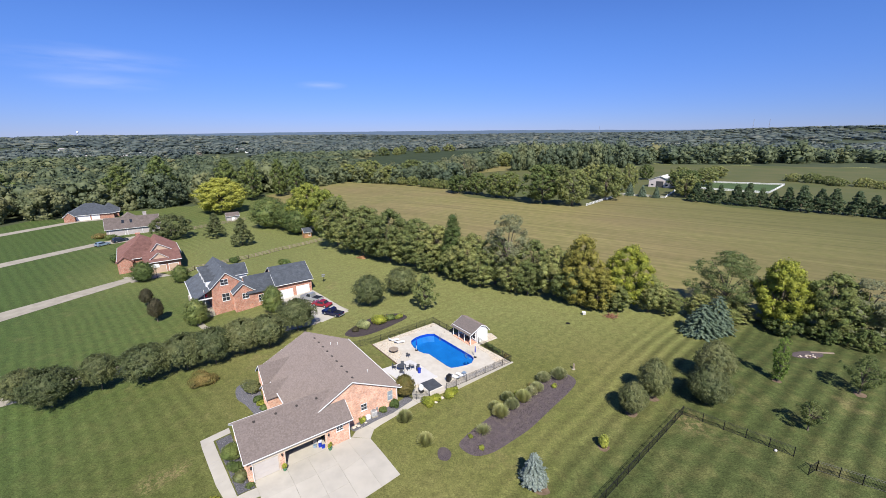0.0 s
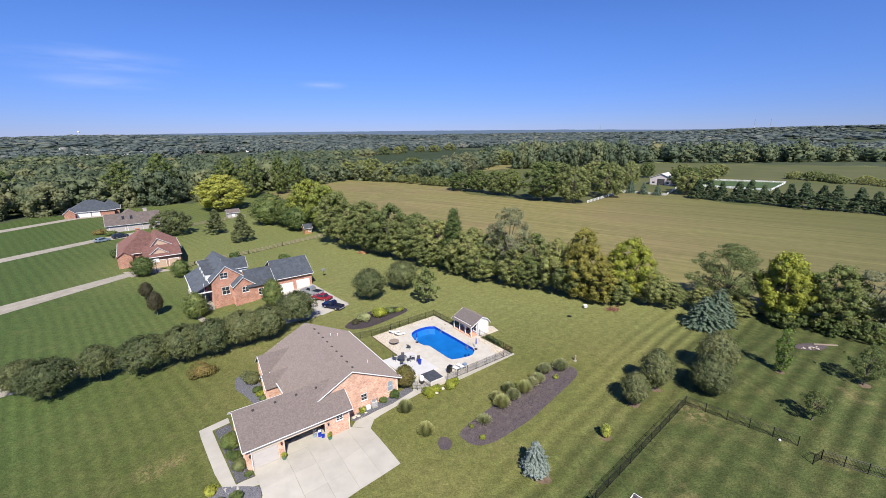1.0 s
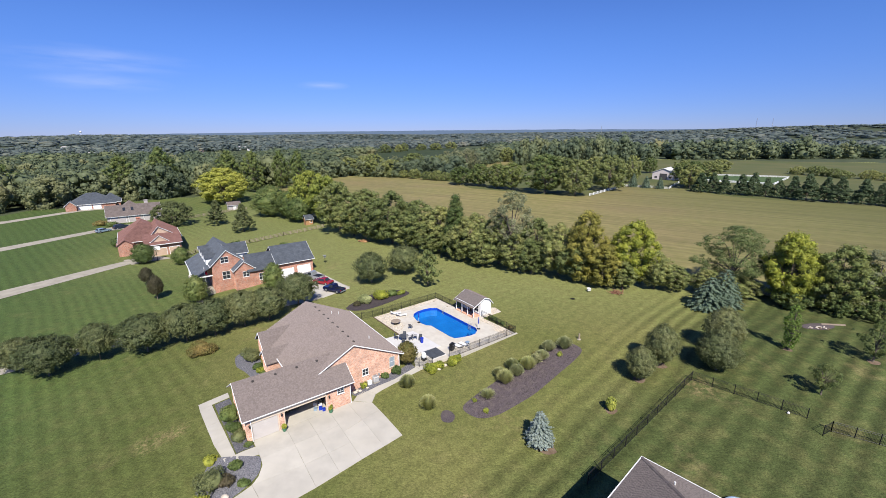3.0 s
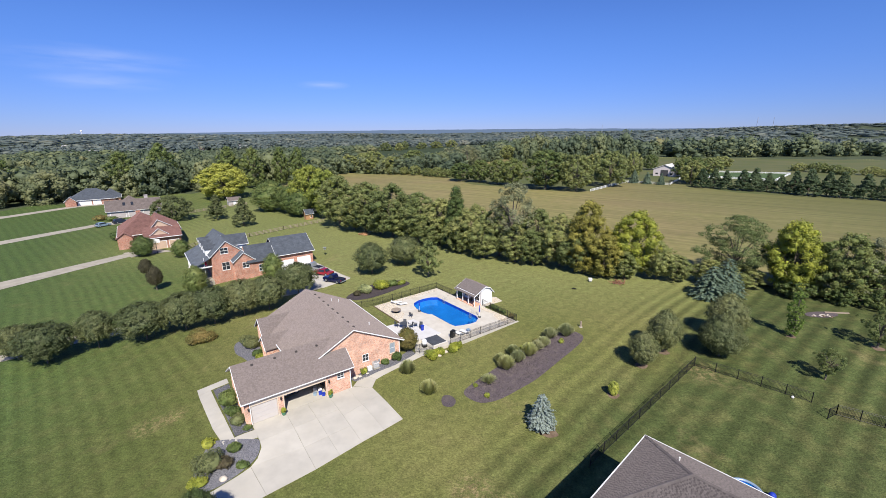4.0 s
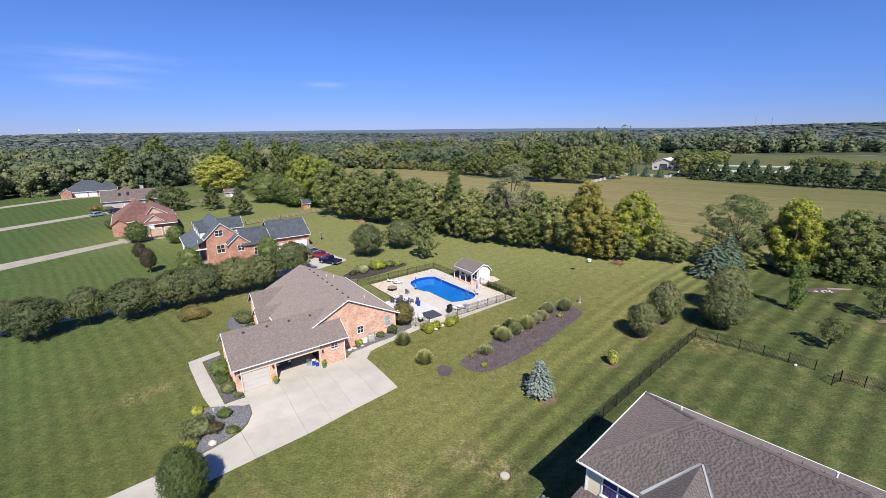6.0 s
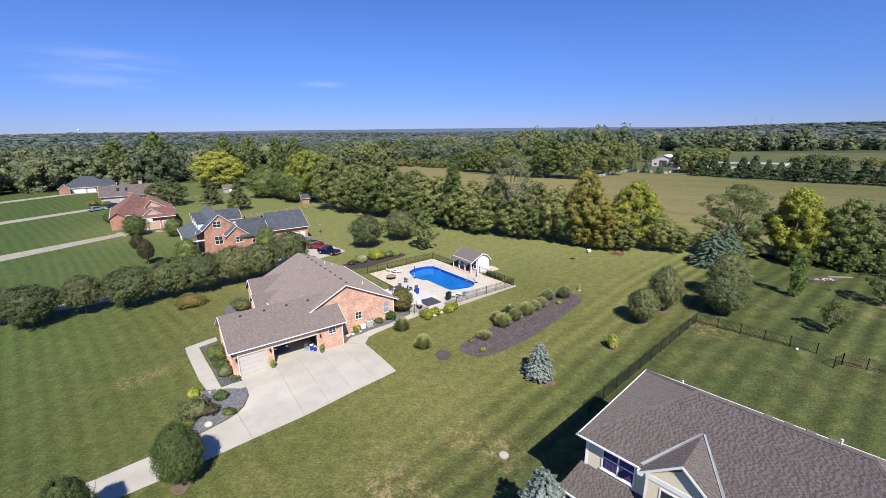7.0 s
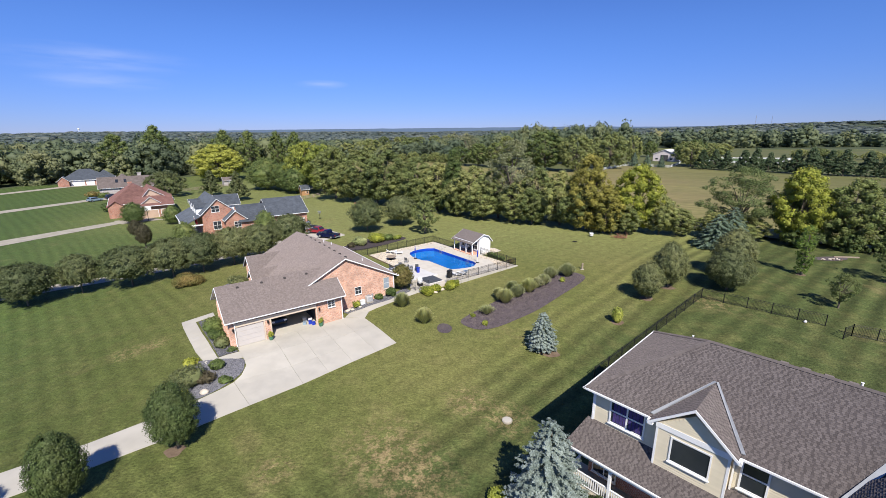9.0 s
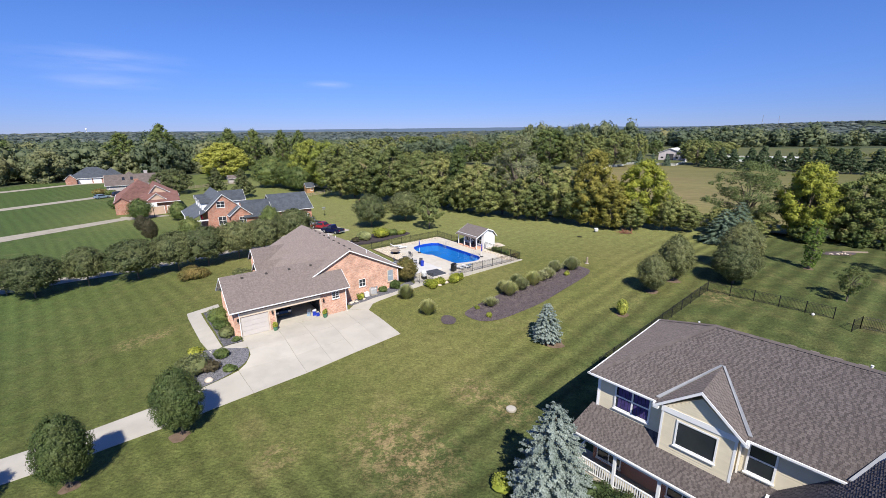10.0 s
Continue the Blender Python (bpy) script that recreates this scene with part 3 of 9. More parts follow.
def ring_of(points, n=6):
    """A closed Catmull-Rom curve through the points."""
    out, c = [], len(points)
    for i in range(c):
        p0, p1, p2, p3 = (Vector(points[(i + k - 1) % c]) for k in range(4))
        for s in range(n):
            t = s / n
            out.append(tuple(0.5 * (2 * p1 + (p2 - p0) * t + (2 * p0 - 5 * p1 + 4 * p2 - p3) * t * t + (3 * p1 - p0 - 3 * p2 + p3) * t ** 3)))
    return out


def numpy_mesh(name, verts, faces, mat, size=4, round_faces=False):
    """A mesh from arrays, all faces of the same number of corners."""
    me = bpy.data.meshes.new(name)
    verts, faces = np.asarray(verts, np.float32), np.asarray(faces, np.int32)
    me.vertices.add(len(verts))
    me.vertices.foreach_set("co", verts.ravel())
    me.loops.add(faces.size)
    me.loops.foreach_set("vertex_index", faces.ravel())
    me.polygons.add(len(faces))
    me.polygons.foreach_set("loop_start", np.arange(len(faces), dtype=np.int32) * size)
    me.update(calc_edges=True)
    me.materials.append(mat)
    me.polygons.foreach_set("use_smooth", [round_faces] * len(faces))
    return me


HOUSE = pose(-22.2, 38.9, 0, 0, 0, 36.5)        # frame of the brick house and its pool: x along the garage front, y into the plot
NEIGHBOUR = pose(8.45, 21.79, 0, 0, 0, -46.5)   # frame of the cream house: x along its front, y into its depth


def lot(x, y):
    """A place of the brick house's frame in the world's plan."""
    p = HOUSE @ Vector((x, y, 0))
    return p.x, p.y


# ---- plants ----
def leaf_cards(rng, centres, normals, size, up=0.25, loose=0.9, long=1.0):
    """Small bent leaf sprays (two triangles each, as one quad) at the centres, facing roughly along the normals."""
    n = len(centres)
    nrm = normals + rng.normal(0, loose, (n, 3)) * 0.6 + [0, 0, up]
    nrm /= np.linalg.norm(nrm, axis=1, keepdims=True) + 1e-9
    t = np.cross(nrm, rng.normal(0, 1, (n, 3)))
    t /= np.linalg.norm(t, axis=1, keepdims=True) + 1e-9
    s = np.cross(nrm, t)
    k = size * rng.uniform(0.6, 1.35, (n, 1))
    a, b = t * k * 0.5 * long, s * k * 0.36
    lift = nrm * k * rng.uniform(-0.18, 0.18, (n, 1))
    v = np.stack([centres - a, centres - b + lift, centres + a, centres + b + lift], 1)
    return v.reshape(-1, 3), np.arange(4 * n).reshape(n, 4)


def profile_of(style, f):
    """The crown's half width at a height f (0 at its foot, 1 at its top), by habit."""
    if style == "oval":
        return max(0.0, math.sin(math.pi * (0.09 + 0.91 * f) ** 0.9)) ** 0.62
    if style == "egg":
        return max(0.0, math.sin(math.pi * (0.03 + 0.97 * f) ** 0.9)) ** 0.8
    if style == "wild":
        return (0.56 + 0.54 * math.sin(f * 2.6)) * max(0.0, 1 - f ** 2.6) ** 0.6
    if style == "pointed":
        return (1.04 - f) ** 0.75
    if style == "shade":
        style = "round"
    if style == "pillar":
        return 0.62 * max(0.0, math.sin(math.pi * (0.08 + 0.92 * f))) ** 0.7
    return max(0.0, math.sin(math.pi * (0.14 + 0.86 * f) ** 1.12)) ** 0.5


def bulge(seed, a, f, lumps, depth):
    """Uneven outline: large lumps and smaller sprays."""
    q = Vector((math.cos(a) * lumps, math.sin(a) * lumps, f * lumps * 1.6 + seed * 7.3))
    return 1 + depth * noise.noise(q) + depth * 0.8 * (0.35 - abs(noise.noise(q * 2.3)) * 1.6) + depth * 0.3 * noise.noise(q * 5.1)


def icosphere(level):
    """Points and triangles of a unit ball."""
    bm = bmesh.new()
    bmesh.ops.create_icosphere(bm, subdivisions=level, radius=1)
    bm.verts.ensure_lookup_table()
    v, f = np.array([q.co[:] for q in bm.verts]), np.array([[q.index for q in g.verts] for g in bm.faces])
    bm.free()
    return v, f


BALLS = {level: icosphere(level) for level in (1, 2)}


def sprays(rng, p, nrm, size, loose=0.45, up=0.3, long=1.0):
    """Small leaf sprays, a triangle each, facing roughly along the normals."""
    n = len(p)
    nrm = nrm + rng.normal(0, loose, (n, 3)) + [0, 0, up]
    nrm /= np.linalg.norm(nrm, axis=1, keepdims=True) + 1e-9
    t = np.cross(nrm, rng.normal(0, 1, (n, 3)))
    t /= np.linalg.norm(t, axis=1, keepdims=True) + 1e-9
    s = np.cross(nrm, t)
    k = size * rng.uniform(0.55, 1.35, (n, 1))
    v = np.stack([p + t * k * 0.62 * long, p - t * k * 0.36 * long + s * k * 0.46, p - t * k * 0.36 * long - s * k * 0.46], 1)
    return v.reshape(-1, 3), np.arange(3 * n).reshape(n, 3)


def lobed_crown(seed, style, h, w, z0, lobes, cards, size, lumps=2.0, depth=0.45, small=0.95, flat=0.82, level=2, body=0.72, gap=0.0, loose=0.6, inside=0.14, shell=(0.70, 1.16), even=False):
    """A crown of overlapping leafy lobes along an uneven outline: a rough body within each lobe, and sprays of leaves over it."""
    rng = np.random.default_rng(seed)
    tall = h - z0
    fs = np.linspace(0.02, 0.97, 80)
    cum = np.cumsum([profile_of(style, f) + 0.14 for f in fs])
    spread = math.sqrt(w * tall / lobes) * small
    c, r = [], []
    for i in range(lobes):
        f = float(np.interp((i + rng.uniform(0.2, 0.8)) / lobes * cum[-1], cum, fs))
        a = i * 2.39996 + rng.uniform(-0.6, 0.6)
        rr = spread * (0.62 + 0.62 * rng.random() ** 1.6 if even else 0.45 + 1.0 * rng.random() ** 2.2)
        q = max(0.0, profile_of(style, f) * bulge(seed, a, f, lumps, depth) * w / 2 * rng.uniform(0.88, 1.06) - rr * 0.7)
        q *= 1.0 if rng.random() > inside else 0.6
        c.append((math.cos(a) * q, math.sin(a) * q, min(z0 + f * tall, h - rr * flat * 0.7)))
        r.append((rr, rr, rr * flat))
    c, r = np.array(c), np.array(r)
    mid = np.array([0, 0, z0 + tall * 0.38])
    out = (c - mid) / np.array([w, w, tall])
    out /= np.linalg.norm(out, axis=1, keepdims=True) + 1e-9
    wt = r[:, 0] ** 2
    n = int(cards * 2.6)
    pick = rng.choice(lobes, n, p=wt / wt.sum())
    d = rng.normal(0, 1, (n, 3))
    d /= np.linalg.norm(d, axis=1, keepdims=True)
    ph = rng.uniform(0, 6.28, (lobes, 3))[pick]
    rough = 1 + 0.10 * np.sin(d[:, 0] * 7 + ph[:, 0]) * np.sin(d[:, 1] * 7 + ph[:, 1]) + 0.10 * np.sin(d[:, 2] * 9 + d[:, 0] * 6 + ph[:, 2])
    p = c[pick] + d * r[pick] * (rough * rng.uniform(*shell, n))[:, None]
    keep = ((d * out[pick]).sum(1) > -0.35) & (p[:, 2] > z0 * 0.5)
    for i in range(lobes):
        q = (p - c[i]) / r[i]
        keep &= ~(((q * q).sum(1) < 0.42) & (pick != i))
    if gap:
        keep &= np.array([noise.noise(Vector(v) * (6.0 / w) + Vector((seed, 0, 0))) > gap - 0.35 for v in p])
    p, nrm = p[keep][:cards], (d * 0.85 + out[pick] * 0.25)[keep][:cards]
    v, f = sprays(rng, p, nrm, size, loose)
    if body:
        bv, bf = BALLS[level]
        vs, fs_ = [v], [f]
        at = len(v)
        for i in range(lobes):
            jit = 1 + 0.16 * np.sin(bv @ rng.normal(0, 4, 3) + rng.uniform(0, 6.28)) + rng.normal(0, 0.05, len(bv))
            vs.append(c[i] + bv * r[i] * body * jit[:, None])
            fs_.append(bf + at)
            at += len(bv)
        v, f = np.vstack(vs), np.vstack(fs_)
    return v, f


def dense_crown(seed, style, h, w, z0, cards, size, clumps=560, depth=0.16, inner=0.80, lumps=2.6, loose=0.45):
    """A close, even crown: clumps of leaf sprays all over its outline, and a shaded skin within."""
    rng = np.random.default_rng(seed)
    tall = h - z0
    fs = np.linspace(0.01, 0.985, 120)
    pr = np.array([profile_of(style, f) for f in fs])
    wt = (pr + 0.05) * np.hypot(np.gradient(pr, fs) * w / 2, tall)
    f = rng.choice(fs, clumps, p=wt / wt.sum()) + rng.uniform(-0.004, 0.004, clumps)
    a = rng.uniform(0, 2 * math.pi, clumps)
    rad = np.array([profile_of(style, q) * bulge(seed, b, q, lumps, depth) for q, b in zip(f, a)]) * w / 2 * rng.uniform(0.86, 1.03, clumps)
    c = np.stack([np.cos(a) * rad, np.sin(a) * rad, z0 + f * tall], 1)
    nc = np.stack([np.cos(a), np.sin(a), 1.9 * (f - 0.36)], 1)
    nc /= np.linalg.norm(nc, axis=1, keepdims=True)
    s = math.sqrt(math.pi * w * tall * 0.8 / clumps) * 0.42
    pick = rng.integers(clumps, size=cards)
    off = rng.normal(0, 1, (cards, 3)) * rng.uniform(0.7, 1.35, (clumps, 1))[pick]
    p = c[pick] + off * s
    v, t = sprays(rng, p, nc[pick] + off * 0.35, size, loose, 0.25)
    rings, sides, skin = 12, 18, []
    for j in range(rings + 1):
        g = 0.015 + 0.95 * j / rings
        for i in range(sides):
            b = 2 * math.pi * (i + 0.5 * (j % 2)) / sides
            r = profile_of(style, g) * bulge(seed, b, g, lumps, depth) * w / 2 * inner * rng.uniform(0.9, 1.05)
            skin.append((math.cos(b) * r, math.sin(b) * r, z0 + g * tall * 0.97))
    q = [(j * sides + i, j * sides + (i + 1) % sides, (j + 1) * sides + (i + 1) % sides, (j + 1) * sides + i) for j in range(rings) for i in range(sides)]
    tri = np.array([k for x in q for k in ((x[0], x[1], x[2]), (x[0], x[2], x[3]))])
    return np.vstack([v, np.array(skin)]), np.vstack([t, tri + len(v)])


def crown_points(rng, lobes, count):
    """Points spread over the outsides of overlapping lobes (centre, radii); those buried in another lobe are dropped."""
    c, r = np.array([q[0] for q in lobes]), np.array([q[1] for q in lobes])
    w = (r[:, 0] * r[:, 2]) ** 1.0
    pick = rng.choice(len(lobes), count * 2, p=w / w.sum())
    d = rng.normal(0, 1, (count * 2, 3))
    d /= np.linalg.norm(d, axis=1, keepdims=True)
    shell = rng.uniform(0.75, 1.06, (count * 2, 1))
    p = c[pick] + d * r[pick] * shell
    inside = np.zeros(len(p), bool)
    for i in range(len(lobes)):
        q = (p - c[i]) / r[i]
        inside |= ((q * q).sum(1) < 0.5) & (pick != i)
    p, d, pick = p[~inside][:count], d[~inside][:count], pick[~inside][:count]
    nrm = d / np.maximum(r[pick], 0.05)
    nrm /= np.linalg.norm(nrm, axis=1, keepdims=True)
    return p, nrm


def tree_parts(seed, h, w, style, count, size, trunk_h=None, gap=0.0):
    """Meshes of a broad-leaved tree: the trunk with its limbs, and the crown."""
    rng = np.random.default_rng(seed)
    z0 = h * 0.16 if trunk_h is None else trunk_h
    if style == "airy":
        v, f = lobed_crown(seed, "round", h, w, z0, 130, count, size, 2.0, 0.3, 1.2, 0.55, 1, 0.0, 0.04, 0.45, 0.42)
        style = "round"
    elif gap:
        v, f = lobed_crown(seed, style, h, w, z0, 46, count, size, 2.2, 0.6, 0.8, 0.8, 1, 0.0, gap)
    elif style in ("oval", "egg"):
        v, f = dense_crown(seed, style, h, w, z0, count, size, depth=0.3 if w > 6 else 0.16)
    elif style == "shade":
        v, f = dense_crown(seed, "round", h, w, z0, count, size, 560, 0.36, 0.78, 1.9)
    elif style == "tiers":
        v, f = lobed_crown(seed, "pointed", h, w, z0, 120, count, size, 2.6, 0.26, 0.90, 0.55, 1, 0.70, 0.0, 0.6, 0.3, (0.72, 1.24), True)
        style = "pointed"
    else:
        v, f = lobed_crown(seed, style, h, w, z0, 140, count, size, 1.9, 0.46 if style == "wild" else 0.34, 1.06, 0.82, 1, 0.74, 0.0, 0.6, 0.2, (0.72, 1.2), True)
    bm = bmesh.new()
    r0 = 0.035 * h * 0.55 + 0.03
    rod(bm, (0, 0, -0.3), (0.02 * h * 0.2, 0, z0 + 0.05 * h), r0, r0 * 0.75, 8)
    rod(bm, (0.02 * h * 0.2, 0, z0 + 0.04 * h), (0, 0.02 * h * 0.3, h * 0.8), r0 * 0.75, r0 * 0.18, 7)
    for k in range(14):
        s, a, f_ = rng.uniform(0.1, 0.75), rng.uniform(0, 6.28), rng.uniform(0.25, 0.9)
        start = Vector((0, 0, z0 + (h * 0.7 - z0) * s * 0.8))
        r = profile_of(style, f_) * w / 2 * 0.8
        end = Vector((math.cos(a) * r, math.sin(a) * r, z0 + f_ * (h - z0) * 0.95))
        if end.z > start.z:
            mid = (start + end) / 2 + Vector((0, 0, 0.06 * h))
            rod(bm, start, mid, r0 * 0.4, r0 * 0.22, 5)
            rod(bm, mid, end, r0 * 0.22, r0 * 0.07, 5)
    return bm, v, f


def conifer_parts(seed, h, w, tiers, per, size, droop=0.25, full=False):
    """Meshes of a conifer: a straight trunk, and tiers of needle sprays along whorled boughs."""
    rng = np.random.default_rng(seed)
    bm = bmesh.new()
    rod(bm, (0, 0, -0.3), (0, 0, h * 0.97), 0.022 * h + 0.03, 0.02, 7)
    pts, nrm = [], []
    for k in range(tiers):
        f = (k + 0.5) / tiers
        reach = w / 2 * ((1 - f) ** 0.58 * min(1.0, 0.75 + f * 1.4) if full else (1 - f) ** 0.74) * rng.uniform(0.88, 1.1) + 0.08
        z = h * (0.05 + 0.93 * f)
        n = max(5, int(13 * (1 - f) + 5))
        for j in range(n):
            a = 2 * math.pi * (j + rng.uniform(-0.3, 0.3)) / n + k * 0.7
            ext = reach * rng.uniform(0.78, 1.12)
            tip = np.array([math.cos(a) * ext, math.sin(a) * ext, z - droop * ext + rng.uniform(-0.05, 0.05) * h * 0.3])
            root = np.array([0, 0, z + 0.02])
            m = max(2, int(per * (1 - f * 0.7)))
            s = rng.uniform(0.25, 1.0, m) ** 0.7
            side = np.array([-math.sin(a), math.cos(a), 0])
            q = root + (tip - root) * s[:, None] + side * (rng.uniform(-1, 1, m) * 0.22 * ext * (1.15 - s))[:, None] + rng.normal(0, 0.03, (m, 3))
            pts.append(q)
            nrm.append(np.tile(np.array([math.cos(a) * 0.55, math.sin(a) * 0.55, 0.75]), (m, 1)))
    p, nr = np.vstack(pts), np.vstack(nrm)
    v, f = sprays(rng, p, nr, size, 0.35, 0.2, 1.3)
    return bm, v, f


def plant(name, m, label, category, meshes, mat, group="", bark=None):
    """A tree as one thing: trunk and crown."""
    root = thing(name, m, label, category, group)
    bm, v, f = meshes
    part("trunk", bm, bark or M_BARK, root)
    part("crown", numpy_mesh("crown", v, f, mat, 3, True), None, root)
    return root


def stand(x, y, turn=0.0, scale=1.0, tall=1.0, dz=0.0):
    return Matrix.Translation((x, y, ground_z(x, y) + dz)) @ Matrix.Rotation(turn, 4, "Z") @ Matrix.Diagonal((scale, scale, scale * tall, 1))


def put_copy(ob, m):
    """A copy of a thing at a pose that carries its own scale."""
    c = copy_thing(ob, Matrix.Identity(4))
    c.matrix_basis = m
    return c


def shrub_mesh(seed, r, h, count, size, lobes=7):
    rng = np.random.default_rng(seed)
    ls = []
    for _ in range(lobes):
        a, q = rng.uniform(0, 6.28), r * rng.uniform(0.1, 0.6)
        rr = r * rng.uniform(0.4, 0.62)
        ls.append(((q * math.cos(a), q * math.sin(a), h * rng.uniform(0.35, 0.62)), (rr, rr, h * rng.uniform(0.32, 0.44))))
    p, nrm = crown_points(rng, ls, count)
    p[:, 2] = np.maximum(p[:, 2], 0.02)
    v, f = leaf_cards(rng, p, nrm, size)
    return v, f


def shrub(name, x, y, r, h, mat, label, seed, count=700, size=0.16, group="garden shrubs"):
    v, f = shrub_mesh(seed, r, h, count, size)
    root = thing(name, stand(x, y, 0, 1), label, "shrub", group)
    core = blob(r * 0.66, r * 0.66, h * 0.42, seed, 0.3, 2, (0, 0, h * 0.42))
    part("inner_foliage", core, mat, root)
    part("foliage", numpy_mesh("foliage", v, f, mat), None, root)
    return root


def grass_clump(name, x, y, r, h, mat, label, seed, blades=420, plume=None):
    """An arching clump of long blades, each a bent strip of two quads."""
    rng = np.random.default_rng(seed)
    n = blades
    a, lean = rng.uniform(0, 6.28, n), rng.uniform(0.0, 1.0, n) ** 0.5
    way = np.stack([np.cos(a), np.sin(a), np.zeros(n)], 1)
    base = way * (r * 0.2 * lean)[:, None]
    hh = h * rng.uniform(0.72, 1.06, n) * np.sqrt(1 - 0.72 * lean ** 2)
    mid = base + way * (r * 0.45 * lean)[:, None] + np.stack([np.zeros(n), np.zeros(n), hh * 0.68], 1)
    tip = base + way * (r * 0.85 * lean)[:, None] + np.stack([rng.normal(0, 0.04, n), rng.normal(0, 0.04, n), hh], 1)
    side = np.stack([-np.sin(a), np.cos(a), np.zeros(n)], 1) * 0.017
    v = np.stack([base - side, base + side, mid + side, mid - side, tip + side * 0.4, tip - side * 0.4], 1).reshape(-1, 3)
    k = np.arange(n)[:, None] * 6
    f = np.vstack([k + [0, 1, 2, 3], k + [3, 2, 4, 5]])
    root = thing(name, stand(x, y), label, "ornamental grass", "ornamental grasses")
    part("blades", numpy_mesh("blades", v, f, mat), None, root)
    if plume:
        c = tip[rng.uniform(0, 1, n) < 0.6]
        nv, nf = leaf_cards(rng, c, np.tile([0, 0, 1.0], (len(c), 1)), 0.10, 0.1, 1.2)
        part("plumes", numpy_mesh("plumes", nv, nf, plume), None, root)
    return root


# ---- land ----
def axis_steps(lo, hi, fine_lo, fine_hi, fine, grow):
    out, k = [], fine_lo
    while k <= fine_hi:
        out.append(k)
        k += fine
    s, k = fine, fine_hi
    while k < hi:
        s *= grow
        k += s
        out.append(min(k, hi))
    s, k = fine, fine_lo
    while k > lo:
        s *= grow
        k -= s
        out.insert(0, max(k, lo))
    return out


FIELD = [(-121, 280), (-82, 362), (-38, 335), (2, 283), (15, 246), (57, 215), (74, 214), (108, 253), (132, 241), (142, 206), (160, 190), (187, 174), (300, 112), (300, 20), (120, 40), (76, 66), (52, 86), (30, 92), (0, 116), (-20, 136), (-40, 160), (-72, 195), (-100, 240)]
FARM = [(2, 283), (40, 420), (180, 440), (250, 500), (430, 430), (620, 230), (420, 60), (300, 112), (187, 174), (160, 190), (142, 206), (132, 241), (108, 253), (74, 214), (57, 215), (15, 246)]
SOY = [(-102, 498), (-128, 557), (-120, 700), (-259, 880), (-281, 956), (-145, 971), (-20, 850), (105, 837), (60, 600), (33, 545), (-12, 507), (-60, 495)]


def within(poly, x, y):
    inside, j = False, len(poly) - 1
    for i in range(len(poly)):
        (xi, yi), (xj, yj) = poly[i], poly[j]
        if (yi > y) != (yj > y) and x < (xj - xi) * (y - yi) / (yj - yi) + xi:
            inside = not inside
        j = i
    return inside


def woods_edge(x):
    """How far away the unbroken woods begin, west of the fields."""
    pts = [(-700, 60), (-400, 120), (-260, 165), (-205, 190), (-180, 222), (-150, 245), (-121, 288)]
    for (xa, ya), (xb, yb) in zip(pts, pts[1:]):
        if xa <= x <= xb:
            return ya + (yb - ya) * (x - xa) / (xb - xa)
    return 60 if x < -700 else 0


def wooded(x, y):
    if x < -121:
        return y > woods_edge(x)
    if within(FIELD, x, y) or within(FARM, x, y) or within(SOY, x, y):
        return False
    return y > (300 if x < 60 else 200)


def build_ground():
    """The land as one sheet, open under the house and the pool; woodland floor where the woods stand."""
    xs, ys = axis_steps(-4600, 4600, -70, 70, 1.5, 1.1), axis_steps(-1500, 4600, 10, 110, 1.5, 1.1)
    v = np.array([(x, y, ground_z(x, y)) for y in ys for x in xs])
    w = len(xs)
    inv = HOUSE.inverted()
    f, kinds = [], []
    for j in range(len(ys) - 1):
        for i in range(w - 1):
            cx, cy = (xs[i] + xs[i + 1]) / 2, (ys[j] + ys[j + 1]) / 2
            p = inv @ Vector((cx, cy, 0))
            if 29.0 < p.x < 37.8 and 1.2 < p.y < 17.0 or 1.3 < p.x < 10.8 and 0.8 < p.y < 5.7:
                continue
            f.append((j * w + i, j * w + i + 1, (j + 1) * w + i + 1, (j + 1) * w + i))
            kinds.append(1 if math.hypot(cx, cy) > 130 and wooded(cx, cy) else 0)
    me = numpy_mesh("ground", v, np.array(f), M_LAWN, round_faces=True)
    me.materials.append(M_FOREST_FLOOR)
    me.polygons.foreach_set("material_index", kinds)
    return tagged(new("ground", me), "mown green lawn with faint mowing stripes and dry patches", "lawn", kind="structure")


build_ground()
tagged(draped("hay_field", FIELD, M_FIELD, 0.3, 8), "wide mown hay field, tan-green, with faint rows", "field", kind="structure")
tagged(draped("farm_pasture", FARM, M_PASTURE, 0.2, 25), "pale green pasture round a farmstead", "pasture", kind="structure")
tagged(draped("soy_field", SOY, M_SOY, 2.5, 60), "distant dark green crop field", "field", kind="structure")
tagged(draped("riding_arena", [(190.8, 313), (165.4, 280.4), (196.7, 254), (236.6, 293)], M_ARENA, 0.45, 20), "green riding arena behind white rails", "arena", kind="structure")


def clump_template(seed, lobes, cards, size, level):
    """A tree for woods, one unit wide and high."""
    return lobed_crown(seed + 50, ("round", "egg", "round", "wild")[seed % 4], 1.0, 1.0, 0.06, lobes, cards, size, 2.0, 0.4, 1.0, 0.85, level, 0.74)


